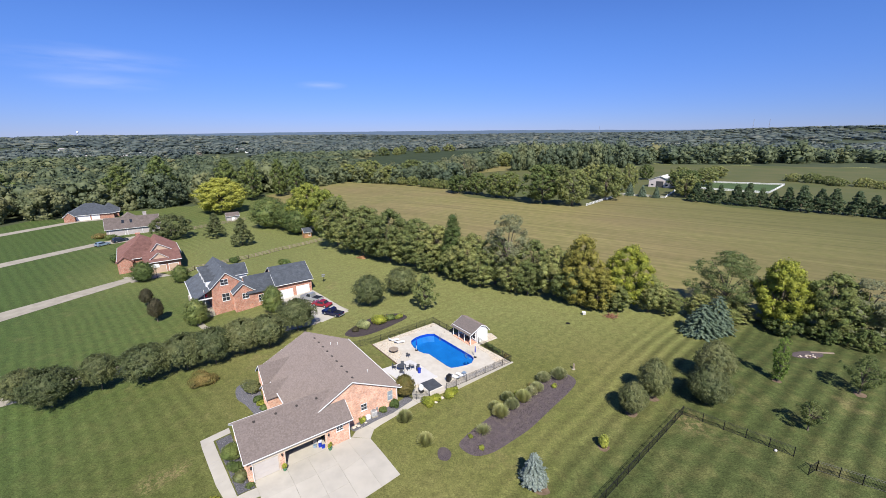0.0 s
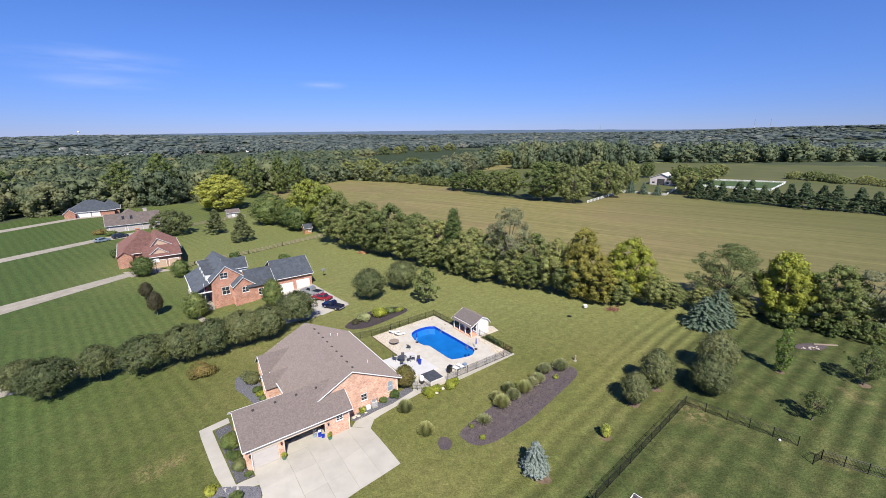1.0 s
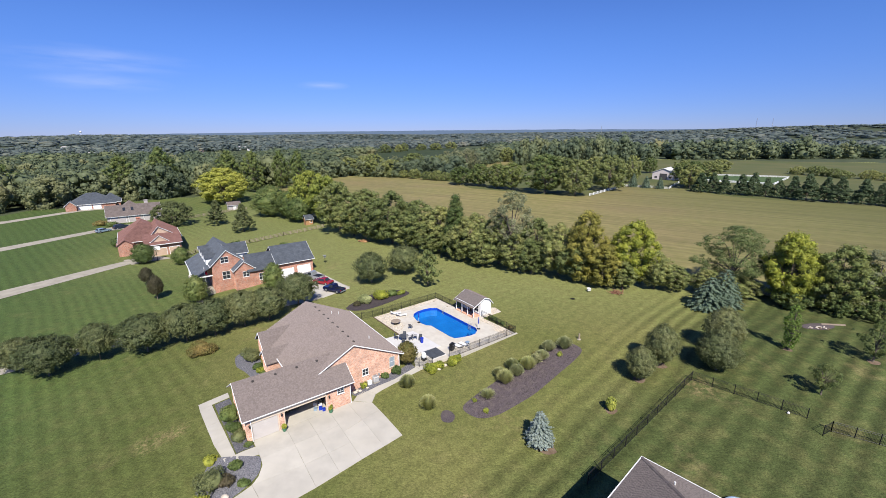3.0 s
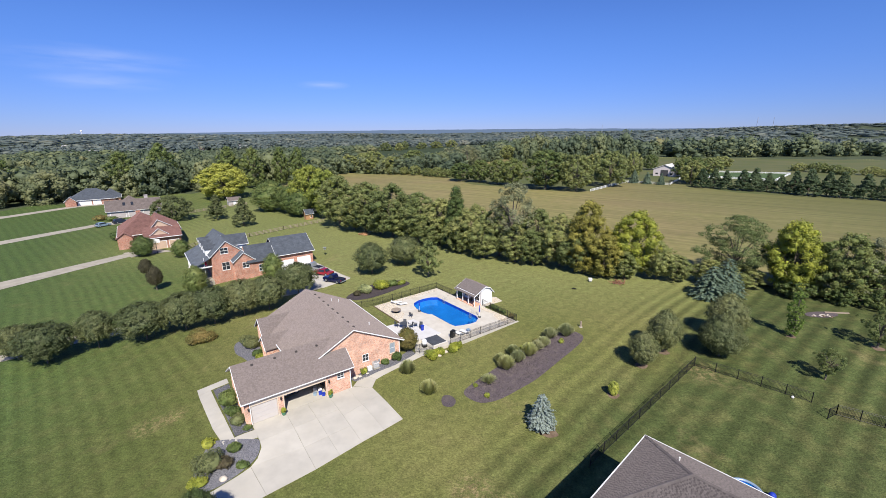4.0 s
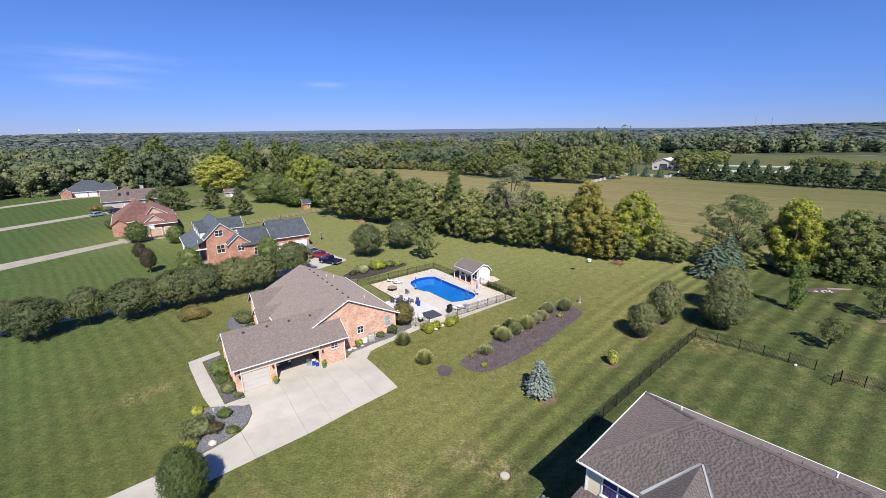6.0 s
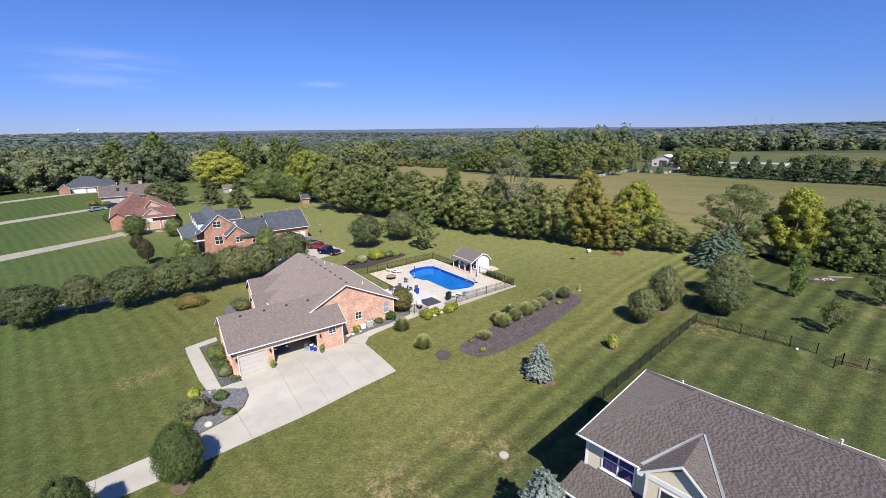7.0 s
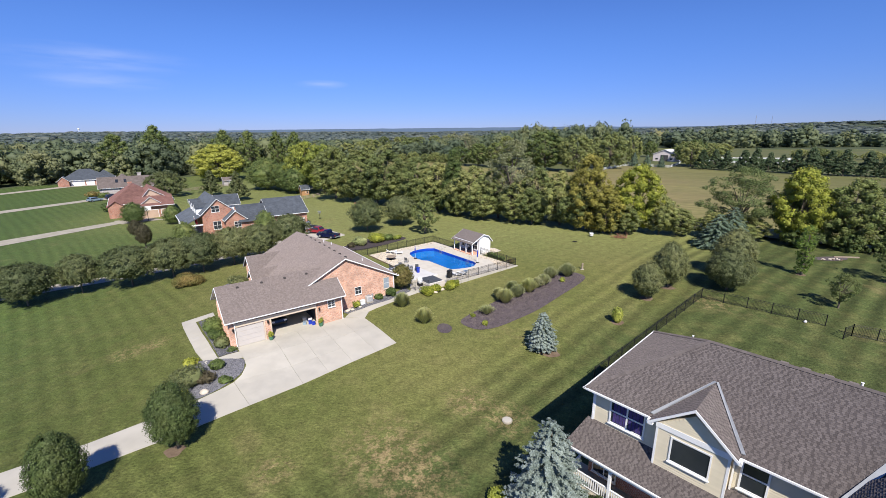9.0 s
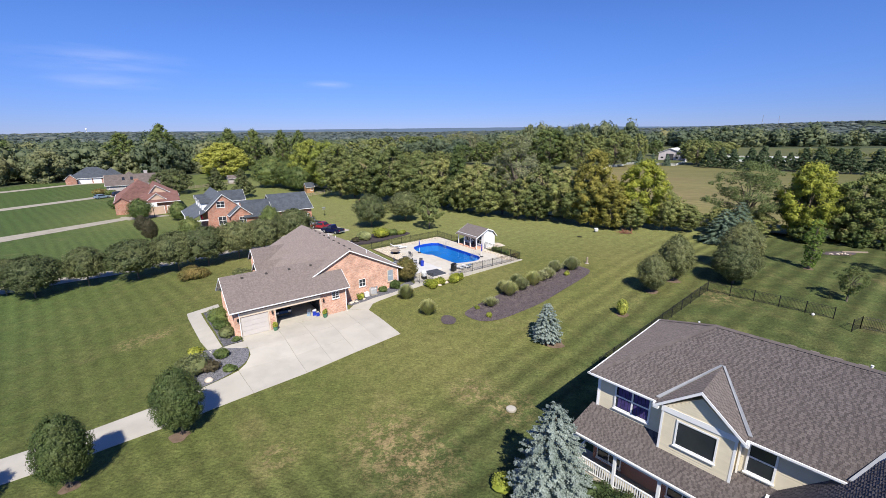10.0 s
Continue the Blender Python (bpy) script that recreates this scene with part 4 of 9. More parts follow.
def scatter(name, spots, templates, mat, label):
    """Many trees as one mesh, each with its own tone. spots: rows of x, y, z, width, height."""
    rng = np.random.default_rng(len(spots))
    vs, fs, tones, base = [], [], [], 0
    for x, y, z, w, h in spots:
        v, f = templates[rng.integers(len(templates))]
        a = rng.uniform(0, 6.28)
        c, s = math.cos(a) * w, math.sin(a) * w
        vs.append(np.stack([v[:, 0] * c - v[:, 1] * s + x, v[:, 0] * s + v[:, 1] * c + y, v[:, 2] * h + z], 1))
        fs.append(f + base)
        stand_tone = 0.5 + 0.55 * noise.noise(Vector((x / 55, y / 55, 1.7)))
        tones.append(np.full(len(f), min(1.0, max(0.0, 0.6 * stand_tone - 0.1 + 0.8 * (rng.uniform(0, 1) - 0.25)))))
        base += len(v)
    ob = new(name, numpy_mesh(name, np.vstack(vs), np.vstack(fs), mat, 3, True))
    ob.data.attributes.new("tone", "FLOAT", "FACE").data.foreach_set("value", np.concatenate(tones).astype(np.float32))
    return tagged(ob, label, "woods", kind="stuff")


MEADOW = [(29, 395), (69, 429), (94, 471), (155, 491), (169, 538), (107, 544), (53, 466)]
LOW_WOODS = [(-120, 375), (-150, 700), (10, 530), (30, 375)]
FAR_HOUSES = [(-895, 1016, 30, 0), (-820, 905, 24, 0), (-590, 690, 30, 1), (-595, 725, 22, 1), (-528, 716, 26, 1), (-575, 825, 17, 0), (-560, 832, 12, 1), (-490, 860, 20, 1), (-470, 980, 16, 0), (-458, 985, 13, 0), (-420, 925, 14, 0), (-262, 1200, 26, 2), (-318, 1170, 22, 2), (607, 1065, 22, 0), (683, 1135, 18, 2), (590, 1310, 16, 0)]


def cleared(x, y):
    """Gardens round the far houses, open towards the south."""
    for hx, hy, wide, _ in FAR_HOUSES:
        if abs(x - hx) < wide * 0.8 + 8 and hy - 55 < y < hy + 14:
            return True
    return False


def build_woods():
    rng = np.random.default_rng(5)
    near, mid, far = [], [], []
    tan_half = 1.16
    for spots, lo, hi, pitch, wide, tall in ((near, 150, 500, 10.6, (10, 20), (10, 19)), (mid, 500, 1250, 16.5, (14, 28), (8, 15)), (far, 1250, 4300, 46.0, (34, 66), (8, 17))):
        y = 60.0 if lo == 150 else lo
        while y < hi:
            x = -hi * 1.2
            while x < hi * 1.2:
                px, py = x + rng.uniform(-0.5, 0.5) * pitch, y + rng.uniform(-0.5, 0.5) * pitch
                d = math.hypot(px, py)
                if lo <= d < hi and abs(px) < tan_half * py + 40 and wooded(px, py) and not within(MEADOW, px, py) and not cleared(px, py):
                    open_land = noise.noise(Vector((px / 260, py / 120, 3.1)))
                    if d < 420 or open_land < 0.24:
                        g = 1.0 if d < 1250 else 0.8
                        g *= 0.52 if within(LOW_WOODS, px, py) else 1.0
                        g *= 1.55 if px > 60 and d < 700 else 1.0
                        k = rng.uniform(0, 1)
                        g *= 1.3 if -0.74 < px / py < -0.34 and d < 345 else 0.85 if -0.34 < px / py < 0.15 else 1.0
                        spots.append((px, py, ground_z(px, py) - 0.6, wide[0] + (wide[1] - wide[0]) * k, (tall[0] + (tall[1] - tall[0]) * (0.6 * k + 0.4 * rng.uniform(0, 1))) * g * (1 + 0.3 * noise.noise(Vector((px / 60, py / 60, 0))))))
                x += pitch
            y += pitch * (1.0 if hi < 2000 else 1.25)
    t_edge = [clump_template(s, 30, 1500, 0.046, 1) for s in range(8)]
    t_near = [clump_template(s, 13, 320, 0.088, 1) for s in range(8)]
    t_mid = [clump_template(s, 7, 100, 0.14, 1) for s in range(6)]
    t_back = [clump_template(s, 3, 26, 0.22, 1) for s in range(5)]
    t_far = [clump_template(s, 2, 12, 0.3, 1) for s in range(4)]
    scatter("woodland_edge", [s for s in near if math.hypot(s[0], s[1]) < 290], t_edge, L_WOODS, "tall trees at the near edge of the woods")
    scatter("woods", [s for s in near if math.hypot(s[0], s[1]) >= 290], t_near, L_WOODS, "dense broad-leaved woods, dull green, in late summer")
    scatter("middle_woods", [s for s in mid if math.hypot(s[0], s[1]) < 800], t_mid, L_WOODS, "wooded country, dull green with some clearings")
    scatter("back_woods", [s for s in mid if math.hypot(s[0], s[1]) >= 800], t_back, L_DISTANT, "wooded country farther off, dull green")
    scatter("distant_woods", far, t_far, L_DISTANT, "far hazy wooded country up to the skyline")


build_woods()

tagged(draped("pale_meadow", MEADOW, M_FIELD, 0.4, 25), "pale mown meadow behind a row of trees", "field", kind="structure")


def skyline():
    """The last ridge, its blue haze put in as glow: a plain backdrop far behind the woods."""
    tops = ((-80, 4), (-60, 6), (-46, 12), (-40, 29), (-32, 43), (-20, 53), (0, 60), (15, 61), (28, 52), (34, 54), (37, 62), (39.5, 62), (42, 48), (45.5, 30), (60, 20), (80, 10))
    bm = bmesh.new()
    rows = []
    for i in range(641):
        a = -80 + i * 0.25
        z = float(np.interp(a, [q[0] for q in tops], [q[1] for q in tops])) + 3.2 * noise.noise(Vector((a * 0.55, 0, 2))) + 1.8 * noise.noise(Vector((a * 2.7, 0, 5)))
        x, y = 4450 * math.sin(radians(a)), 4450 * math.cos(radians(a))
        rows.append([bm.verts.new((x, y, q)) for q in (-60, z)])
    for p, q in zip(rows, rows[1:]):
        bm.faces.new((p[0], q[0], q[1], p[1]))
    m = bpy.data.materials.new("blue_haze_glow")
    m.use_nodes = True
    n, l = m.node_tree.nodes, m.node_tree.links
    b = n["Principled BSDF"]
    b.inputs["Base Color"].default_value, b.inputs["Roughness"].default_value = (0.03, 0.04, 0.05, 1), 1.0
    # emission stands in for the blue haze over the ridge
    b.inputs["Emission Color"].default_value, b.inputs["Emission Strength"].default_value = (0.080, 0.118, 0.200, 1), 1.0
    tagged(part("backdrop", bm, m), "far wooded ridge on the skyline, blue haze put in as a glow", "backdrop", kind="structure")


skyline()


def far_house(x, y, wide, tone):
    """A plain gabled house far away in the woods."""
    roof = (M_GREY_WALL, M_GREY_WALL, M_ROOF_TAN)[tone]
    root = thing("distant_house", pose(x, y, ground_z(x, y), 0, 0, 20 * math.sin(x)), ("white house with a pale roof", "pale grey house", "brown-roofed house")[tone] + " far away among trees", "house", "distant houses")
    wide *= 0.55
    d, e, r = wide * 0.3, 5.5, 5.5 + wide * 0.16
    part("walls", prism([(-wide / 2, -d), (wide / 2, -d), (wide / 2, d), (-wide / 2, d)], -3, e), M_WHITE if tone == 0 else M_TAN_WALL, root)
    part("roof", slab([(-wide / 2 - 0.5, -d - 0.6, e - 0.1), (wide / 2 + 0.5, -d - 0.6, e - 0.1), (wide / 2 + 0.5, 0, r), (-wide / 2 - 0.5, 0, r)], 0.3), roof, root)
    part("roof", slab([(-wide / 2 - 0.5, 0, r), (wide / 2 + 0.5, 0, r), (wide / 2 + 0.5, d + 0.6, e - 0.1), (-wide / 2 - 0.5, d + 0.6, e - 0.1)], 0.3), roof, root)
    for k in range(3):
        x0 = -wide * 0.34 + wide * 0.26 * k
        part("window", boxes((x0, x0 + wide * 0.1, -d - 0.06, -d + 0.05, 1.4, 3.6)), M_GLASS, root)


for row in FAR_HOUSES:
    far_house(*row)


def water_tower(x, y):
    root = thing("water_tower", pose(x, y, ground_z(x, y)) @ Matrix.Diagonal((0.55, 0.55, 0.85, 1)), "white bulbous water tower on the skyline", "water tower")
    part("column", lathe(bmesh.new(), [(4.5, -2), (2.2, 4), (1.8, 24), (3.0, 30)], 14), M_WHITE, root, smooth_faces=True)
    part("tank", lathe(bmesh.new(), [(3.0, 29.5), (9, 33), (11, 37), (10, 41), (6, 44.5), (0.5, 46)], 20), M_WHITE, root, smooth_faces=True)


water_tower(-2450, 2923)


def radio_mast(x, y, high):
    root = thing("radio_mast", pose(x, y, ground_z(x, y)), "thin grey lattice mast on the skyline", "mast", "skyline masts")
    bm = bmesh.new()
    for k in range(3):
        a = 2.094 * k
        rod(bm, (math.cos(a) * 2, math.sin(a) * 2, -2), (math.cos(a) * 0.7, math.sin(a) * 0.7, high), 0.4, 0.4, 5)
    part("legs", bm, M_GREY_METAL, root)
    bm = bmesh.new()
    for k in range(14):
        z, s = high * k / 14, 2 - 1.3 * k / 14
        for j in range(3):
            rod(bm, (math.cos(2.094 * j) * s, math.sin(2.094 * j) * s, z), (math.cos(2.094 * (j + 1)) * s, math.sin(2.094 * (j + 1)) * s, z + high / 14), 0.15, 0.15, 4)
    part("bracing", bm, M_GREY_METAL, root)


for x, y, high in ((2330, 3290, 75), (2480, 3330, 75), (1180, 3300, 62)):
    radio_mast(x, y, high)


# ---- brick house with pool ----
def gable_block(parent, x0, x1, y0, y1, zb, ze, zr, axis, wall_mat, roof_mat, over=0.4, rake=0.25, ridge=None, fascia=True, walls=True):
    """A gabled wing of a building: walls with their gables, two roof plates, fascia boards. axis: the ridge's direction."""
    swap = axis == "y"
    if swap:
        x0, x1, y0, y1 = y0, y1, x0, x1
    rid = (y0 + y1) / 2 if ridge is None else ridge

    def q(x, y, z):
        return (y, x, z) if swap else (x, y, z)

    ws, wn_ = (zr - ze) / (rid - y0), (zr - ze) / (y1 - rid)
    if walls:
        bm = bmesh.new()
        ring = [(y0, zb), (y1, zb), (y1, ze - 0.02), (rid, zr - 0.06), (y0, ze - 0.02)]
        hull(bm, [q(x0, y, z) for y, z in ring], [q(x1, y, z) for y, z in ring])
        bmesh.ops.recalc_face_normals(bm, faces=bm.faces)
        part("wall", bm, wall_mat, parent)
    for side, yy, k in ((-1, y0 - over, ws), (1, y1 + over, wn_)):
        edge = ze - k * over
        part("roof", slab([q(x0 - rake, rid, zr + 0.1), q(x1 + rake, rid, zr + 0.1), q(x1 + rake, yy, edge + 0.1), q(x0 - rake, yy, edge + 0.1)], 0.14), roof_mat, parent)
        if fascia:
            part("gutter", slab([q(x0 - rake, yy + side * 0.012, edge + 0.09), q(x1 + rake, yy + side * 0.012, edge + 0.09), q(x1 + rake, yy + side * 0.12, edge + 0.09), q(x0 - rake, yy + side * 0.12, edge + 0.09)], 0.10), M_WHITE, parent, "white gutter")
            for xx, d in ((x0 - rake, -1), (x1 + rake, 1)):
                part("rake_board", slab([q(xx + d * 0.012, rid, zr + 0.08), q(xx + d * 0.012, yy, edge + 0.08), q(xx + d * 0.05, yy, edge + 0.08), q(xx + d * 0.05, rid, zr + 0.08)], 0.14), M_WHITE, parent, "white rake board")


def window_at(parent, m, w, h, mullions=1, rails=1, trim=None, bar=0.025, t=0.055, glass=None):
    """A window on a wall: m maps x along the wall, y outward, z up from its lower left corner."""
    root = new("window")
    root.parent = parent
    root.matrix_local = m
    part("frame", boxes((-t, w + t, -0.03, 0.06, -t, 0), (-t, w + t, -0.03, 0.06, h, h + t), (-t, 0, -0.03, 0.06, 0, h), (w, w + t, -0.03, 0.06, 0, h)), trim or M_WHITE, root, "white frame")
    part("pane", boxes((0, w, -0.03, 0.015, 0, h)), glass or M_GLASS, root, "pale blind behind glass" if glass else "dark glass")
    for k in range(1, mullions + 1):
        part("mullion", boxes((w * k / (mullions + 1) - bar, w * k / (mullions + 1) + bar, 0.015, 0.045, 0, h)), M_WHITE, root)
    for k in range(1, rails + 1):
        part("rail", boxes((0, w, 0.015, 0.04, h * k / (rails + 1) - bar, h * k / (rails + 1) + bar)), M_WHITE, root)
    part("sill", boxes((-t - 0.04, w + t + 0.04, 0.0, 0.12, -t - 0.06, -t)), trim or M_WHITE, root)
    return root


def face(x, y, z, turn):
    """A wall face's frame: turn 0 looks along -y of the building (x runs along +x)."""
    return Matrix.Translation((x, y, z)) @ Matrix.Rotation(radians(turn), 4, "Z") @ Matrix.Diagonal((1, -1, 1, 1)) if False else Matrix.Translation((x, y, z)) @ Matrix.Rotation(radians(turn + 180), 4, "Z")


FLOOR = -1.75
house = thing("brick_house", HOUSE, "single-storey orange brick house with brown shingle roofs and an open garage", "house")


def brick_house():
    g0, g1, front, back, top = 0.0, 12.1, -0.55, 6.95, 1.35
    # garage walls round two doorways and a window
    part("wall", boxes((g0, 0.55, front, front + 0.25, FLOOR, top), (3.3, 4.05, front, front + 0.25, FLOOR, top), (8.95, g1, front, front + 0.25, FLOOR, top),
                       (0.55, 3.3, front, front + 0.25, FLOOR + 2.15, top), (4.05, 8.95, front, front + 0.25, FLOOR + 2.15, top)), M_BRICK, house, "garage front wall")
    bm = bmesh.new()
    rid = 3.1
    ring = [(front + 0.253, FLOOR - 0.4), (back, FLOOR - 0.4), (back, top), (rid, 3.86), (front + 0.253, top + 0.1)]
    hull(bm, [(g0, y, z) for y, z in ring], [(g0 + 0.25, y, z) for y, z in ring])
    bmesh.ops.recalc_face_normals(bm, faces=bm.faces)
    part("wall", bm, M_BRICK, house, "garage gable wall")
    part("wall", boxes((g1 - 0.25, g1, front + 0.253, 1.38, FLOOR - 0.3, 1.6)), M_BRICK, house)
    part("wall", boxes((g0 + 0.253, 6.9, back - 0.25, back, FLOOR - 0.3, top)), M_BRICK, house)
    part("wall", boxes((9.2, 9.35, front + 0.253, back - 0.253, FLOOR, 0.72)), M_DARK, house, "inner partition")
    part("floor", boxes((g0 + 0.253, g1 - 0.253, front + 0.02, back - 0.253, FLOOR - 0.12, FLOOR + 0.02)), M_CONCRETE, house, "garage floor slab")
    part("ceiling", boxes((g0 + 0.253, g1 - 0.253, front + 0.253, back - 0.253, 0.74, 0.85)), M_WHITE, house)
    part("lintel", boxes((0.5, 9.0, front - 0.06, front - 0.003, FLOOR + 2.2, FLOOR + 2.62)), M_BEIGE_TRIM, house, "beige header board")
    for x in (0.45, 3.3, 3.95, 8.95):
        part("door_casing", boxes((x, x + 0.1, front - 0.06, front - 0.003, FLOOR, FLOOR + 2.2)), M_BEIGE_TRIM, house)
    # single door, closed, in four panels
    door = part("garage_door", boxes((0.56, 3.29, front + 0.06, front + 0.11, FLOOR, FLOOR + 2.14)), M_GARAGE_DOOR, house, "closed beige sectional garage door")
    for k in range(4):
        part("panel", boxes((0.60, 3.25, front + 0.04, front + 0.058, FLOOR + 0.03 + 0.53 * k, FLOOR + 0.52 + 0.53 * k), bevel=0.008), M_GARAGE_DOOR, door)
    # roofs: garage wing
    zr, ze, over = 3.95, 1.38, 0.42
    for y, e, d in ((front - 0.45, 1.27, -1), (7.4, 1.27, 1)):
        part("roof", slab([(-0.4, rid, zr), (12.45, rid, zr), (12.45, y, e), (-0.4, y, e)], 0.14), M_ROOF, house, "garage roof")
        part("gutter", slab([(-0.4, y + d * 0.012, e), (12.45, y + d * 0.012, e), (12.45, y + d * 0.10, e), (-0.4, y + d * 0.10, e)], 0.09), M_WHITE, house)
        part("rake_board", slab([(-0.412, rid, zr - 0.02), (-0.412, y, e - 0.02), (-0.46, y, e - 0.02), (-0.46, rid, zr - 0.02)], 0.13), M_WHITE, house, "white rake board")
        part("soffit", slab([(-0.4, rid, zr - 0.15), (-0.003, rid, zr - 0.15), (-0.003, y, e - 0.15), (-0.4, y, e - 0.15)], 0.03), M_WHITE, house)
    part("rake_board", slab([(12.46, 1.3, 2.82), (12.46, front - 0.45, 1.25), (12.5, front - 0.45, 1.25), (12.5, 1.3, 2.82)], 0.12), M_WHITE, house)
    # main wing
    rx, rz, w0, w1, v0, v1 = 13.6, 5.05, 6.9, 20.3, 1.4, 18.8
    k = 0.5
    bm = bmesh.new()
    ring = [(8.5, FLOOR - 0.3), (w1, FLOOR - 0.3), (w1, rz - k * (w1 - rx) - 0.1), (rx, rz - 0.1), (8.5, rz - k * (rx - 8.5) - 0.1)]
    ring = [(g1 + 0.003, FLOOR - 0.3)] + ring[1:4] + [(g1 + 0.003, rz - k * (rx - g1) - 0.1)]
    hull(bm, [(x, v0, z) for x, z in ring], [(x, v0 + 0.25, z) for x, z in ring])
    bmesh.ops.recalc_face_normals(bm, faces=bm.faces)
    part("wall", bm, M_BRICK, house, "east gable wall")
    bm = bmesh.new()
    ring = [(8.2, 1.2), (g1, 1.2), (g1, rz - k * (rx - g1) - 0.1), (8.2, rz - k * (rx - 8.2) - 0.1)]
    hull(bm, [(x, v0, z) for x, z in ring], [(x, v0 + 0.25, z) for x, z in ring])
    bmesh.ops.recalc_face_normals(bm, faces=bm.faces)
    part("wall", bm, M_BRICK, house)
    part("wall", boxes((w1 - 0.25, w1, v0 + 0.253, v1, FLOOR - 0.3, 1.55)), M_BRICK, house)
    part("wall", boxes((w0, w0 + 0.25, back + 0.003, v1, FLOOR - 0.3, 1.55)), M_BRICK, house)
    bm = bmesh.new()
    ring = [(w0 + 0.253, FLOOR - 0.3), (w1 - 0.253, FLOOR - 0.3), (w1 - 0.253, 1.6), (rx, rz - 0.1), (w0 + 0.253, 1.6)]
    hull(bm, [(x, v1 - 0.25, z) for x, z in ring], [(x, v1, z) for x, z in ring])
    bmesh.ops.recalc_face_normals(bm, faces=bm.faces)
    part("wall", bm, M_BRICK, house)
    for x in (6.35, 20.8):
        z = rz - k * abs(x - rx)
        d = 1 if x > rx else -1
        part("roof", slab([(rx, 1.1, rz), (rx, 19.1, rz), (x, 19.1, z), (x, 1.1, z)], 0.14), M_ROOF, house, "main roof")
        part("gutter", slab([(x + d * 0.012, 1.1 if d > 0 else 7.4, z), (x + d * 0.012, 19.1, z), (x + d * 0.13, 19.1, z), (x + d * 0.13, 1.1 if d > 0 else 7.4, z)], 0.09), M_WHITE, house)
        for y, s in ((1.1, -1), (19.1, 1)):
            part("rake_board", slab([(rx, y + s * 0.012, rz - 0.02), (x, y + s * 0.012, z - 0.02), (x, y + s * 0.06, z - 0.02), (rx, y + s * 0.06, rz - 0.02)], 0.14), M_WHITE, house, "white rake board")
        part("soffit", slab([(rx, 1.1, rz - 0.15), (rx, 1.397, rz - 0.15), (x, 1.397, z - 0.15), (x, 1.1, z - 0.15)], 0.03), M_WHITE, house)
    # two gables over the entrance, on the street side
    gable_block(house, 5.6, 10.0, 14.0, 17.8, FLOOR - 0.3, 1.6, 3.2, "x", M_BRICK, M_ROOF_HOUSE, 0.35, 0.25, fascia=False)
    gable_block(house, 5.0, 8.6, 10.2, 13.0, FLOOR - 0.3, 1.3, 2.4, "x", M_BRICK, M_ROOF_HOUSE, 0.3, 0.22, fascia=False)
    for x, y0, y1, e, z in ((5.33, 13.65, 18.15, 1.31, 3.3), (4.76, 9.9, 13.3, 1.06, 2.5)):
        for y in (y0, y1):
            part("rake_board", slab([(x, (y0 + y1) / 2, z), (x, y, e + 0.08), (x - 0.05, y, e + 0.08), (x - 0.05, (y0 + y1) / 2, z)], 0.18), M_WHITE, house, "white rake board")
    # windows
    window_at(house, face(15.5, v0, 0.05, 0), 0.8, 0.9, 1, 1, None, 0.014, 0.04)
    window_at(house, face(19.5, v0, -0.1, 0), 0.78, 1.45, 0, 1, M_BEIGE_TRIM, 0.014, 0.05, M_BLIND)
    window_at(house, face(11.2, front, 0.12, 0), 0.8, 0.78, 1, 2, None, 0.012, 0.04)
    # ridge vents and pipes
    for kk in range(9):
        part("roof_vent", boxes((14.0, 14.28, 2.2 + kk * 1.75, 2.48 + kk * 1.75, rz - 0.4, rz - 0.13), bevel=0.03), M_VENT, house, "dark roof vent")
    for kk in range(4):
        part("roof_vent", boxes((1.6 + kk * 2.5, 1.88 + kk * 2.5, 2.45, 2.7, zr - 0.5, zr - 0.23), bevel=0.03), M_VENT, house, "dark roof vent")
    for x, y in ((16.0, 14.5), (17.4, 15.2), (17.6, 5.0)):
        bm = bmesh.new()
        lathe(bm, ((0.05, -0.2), (0.05, 0.36), (0.07, 0.37), (0.07, 0.4)), 10, (x, y, rz - k * (x - rx)))
        part("vent_pipe", bm, M_WHITE, house, "white vent pipe")


brick_house()


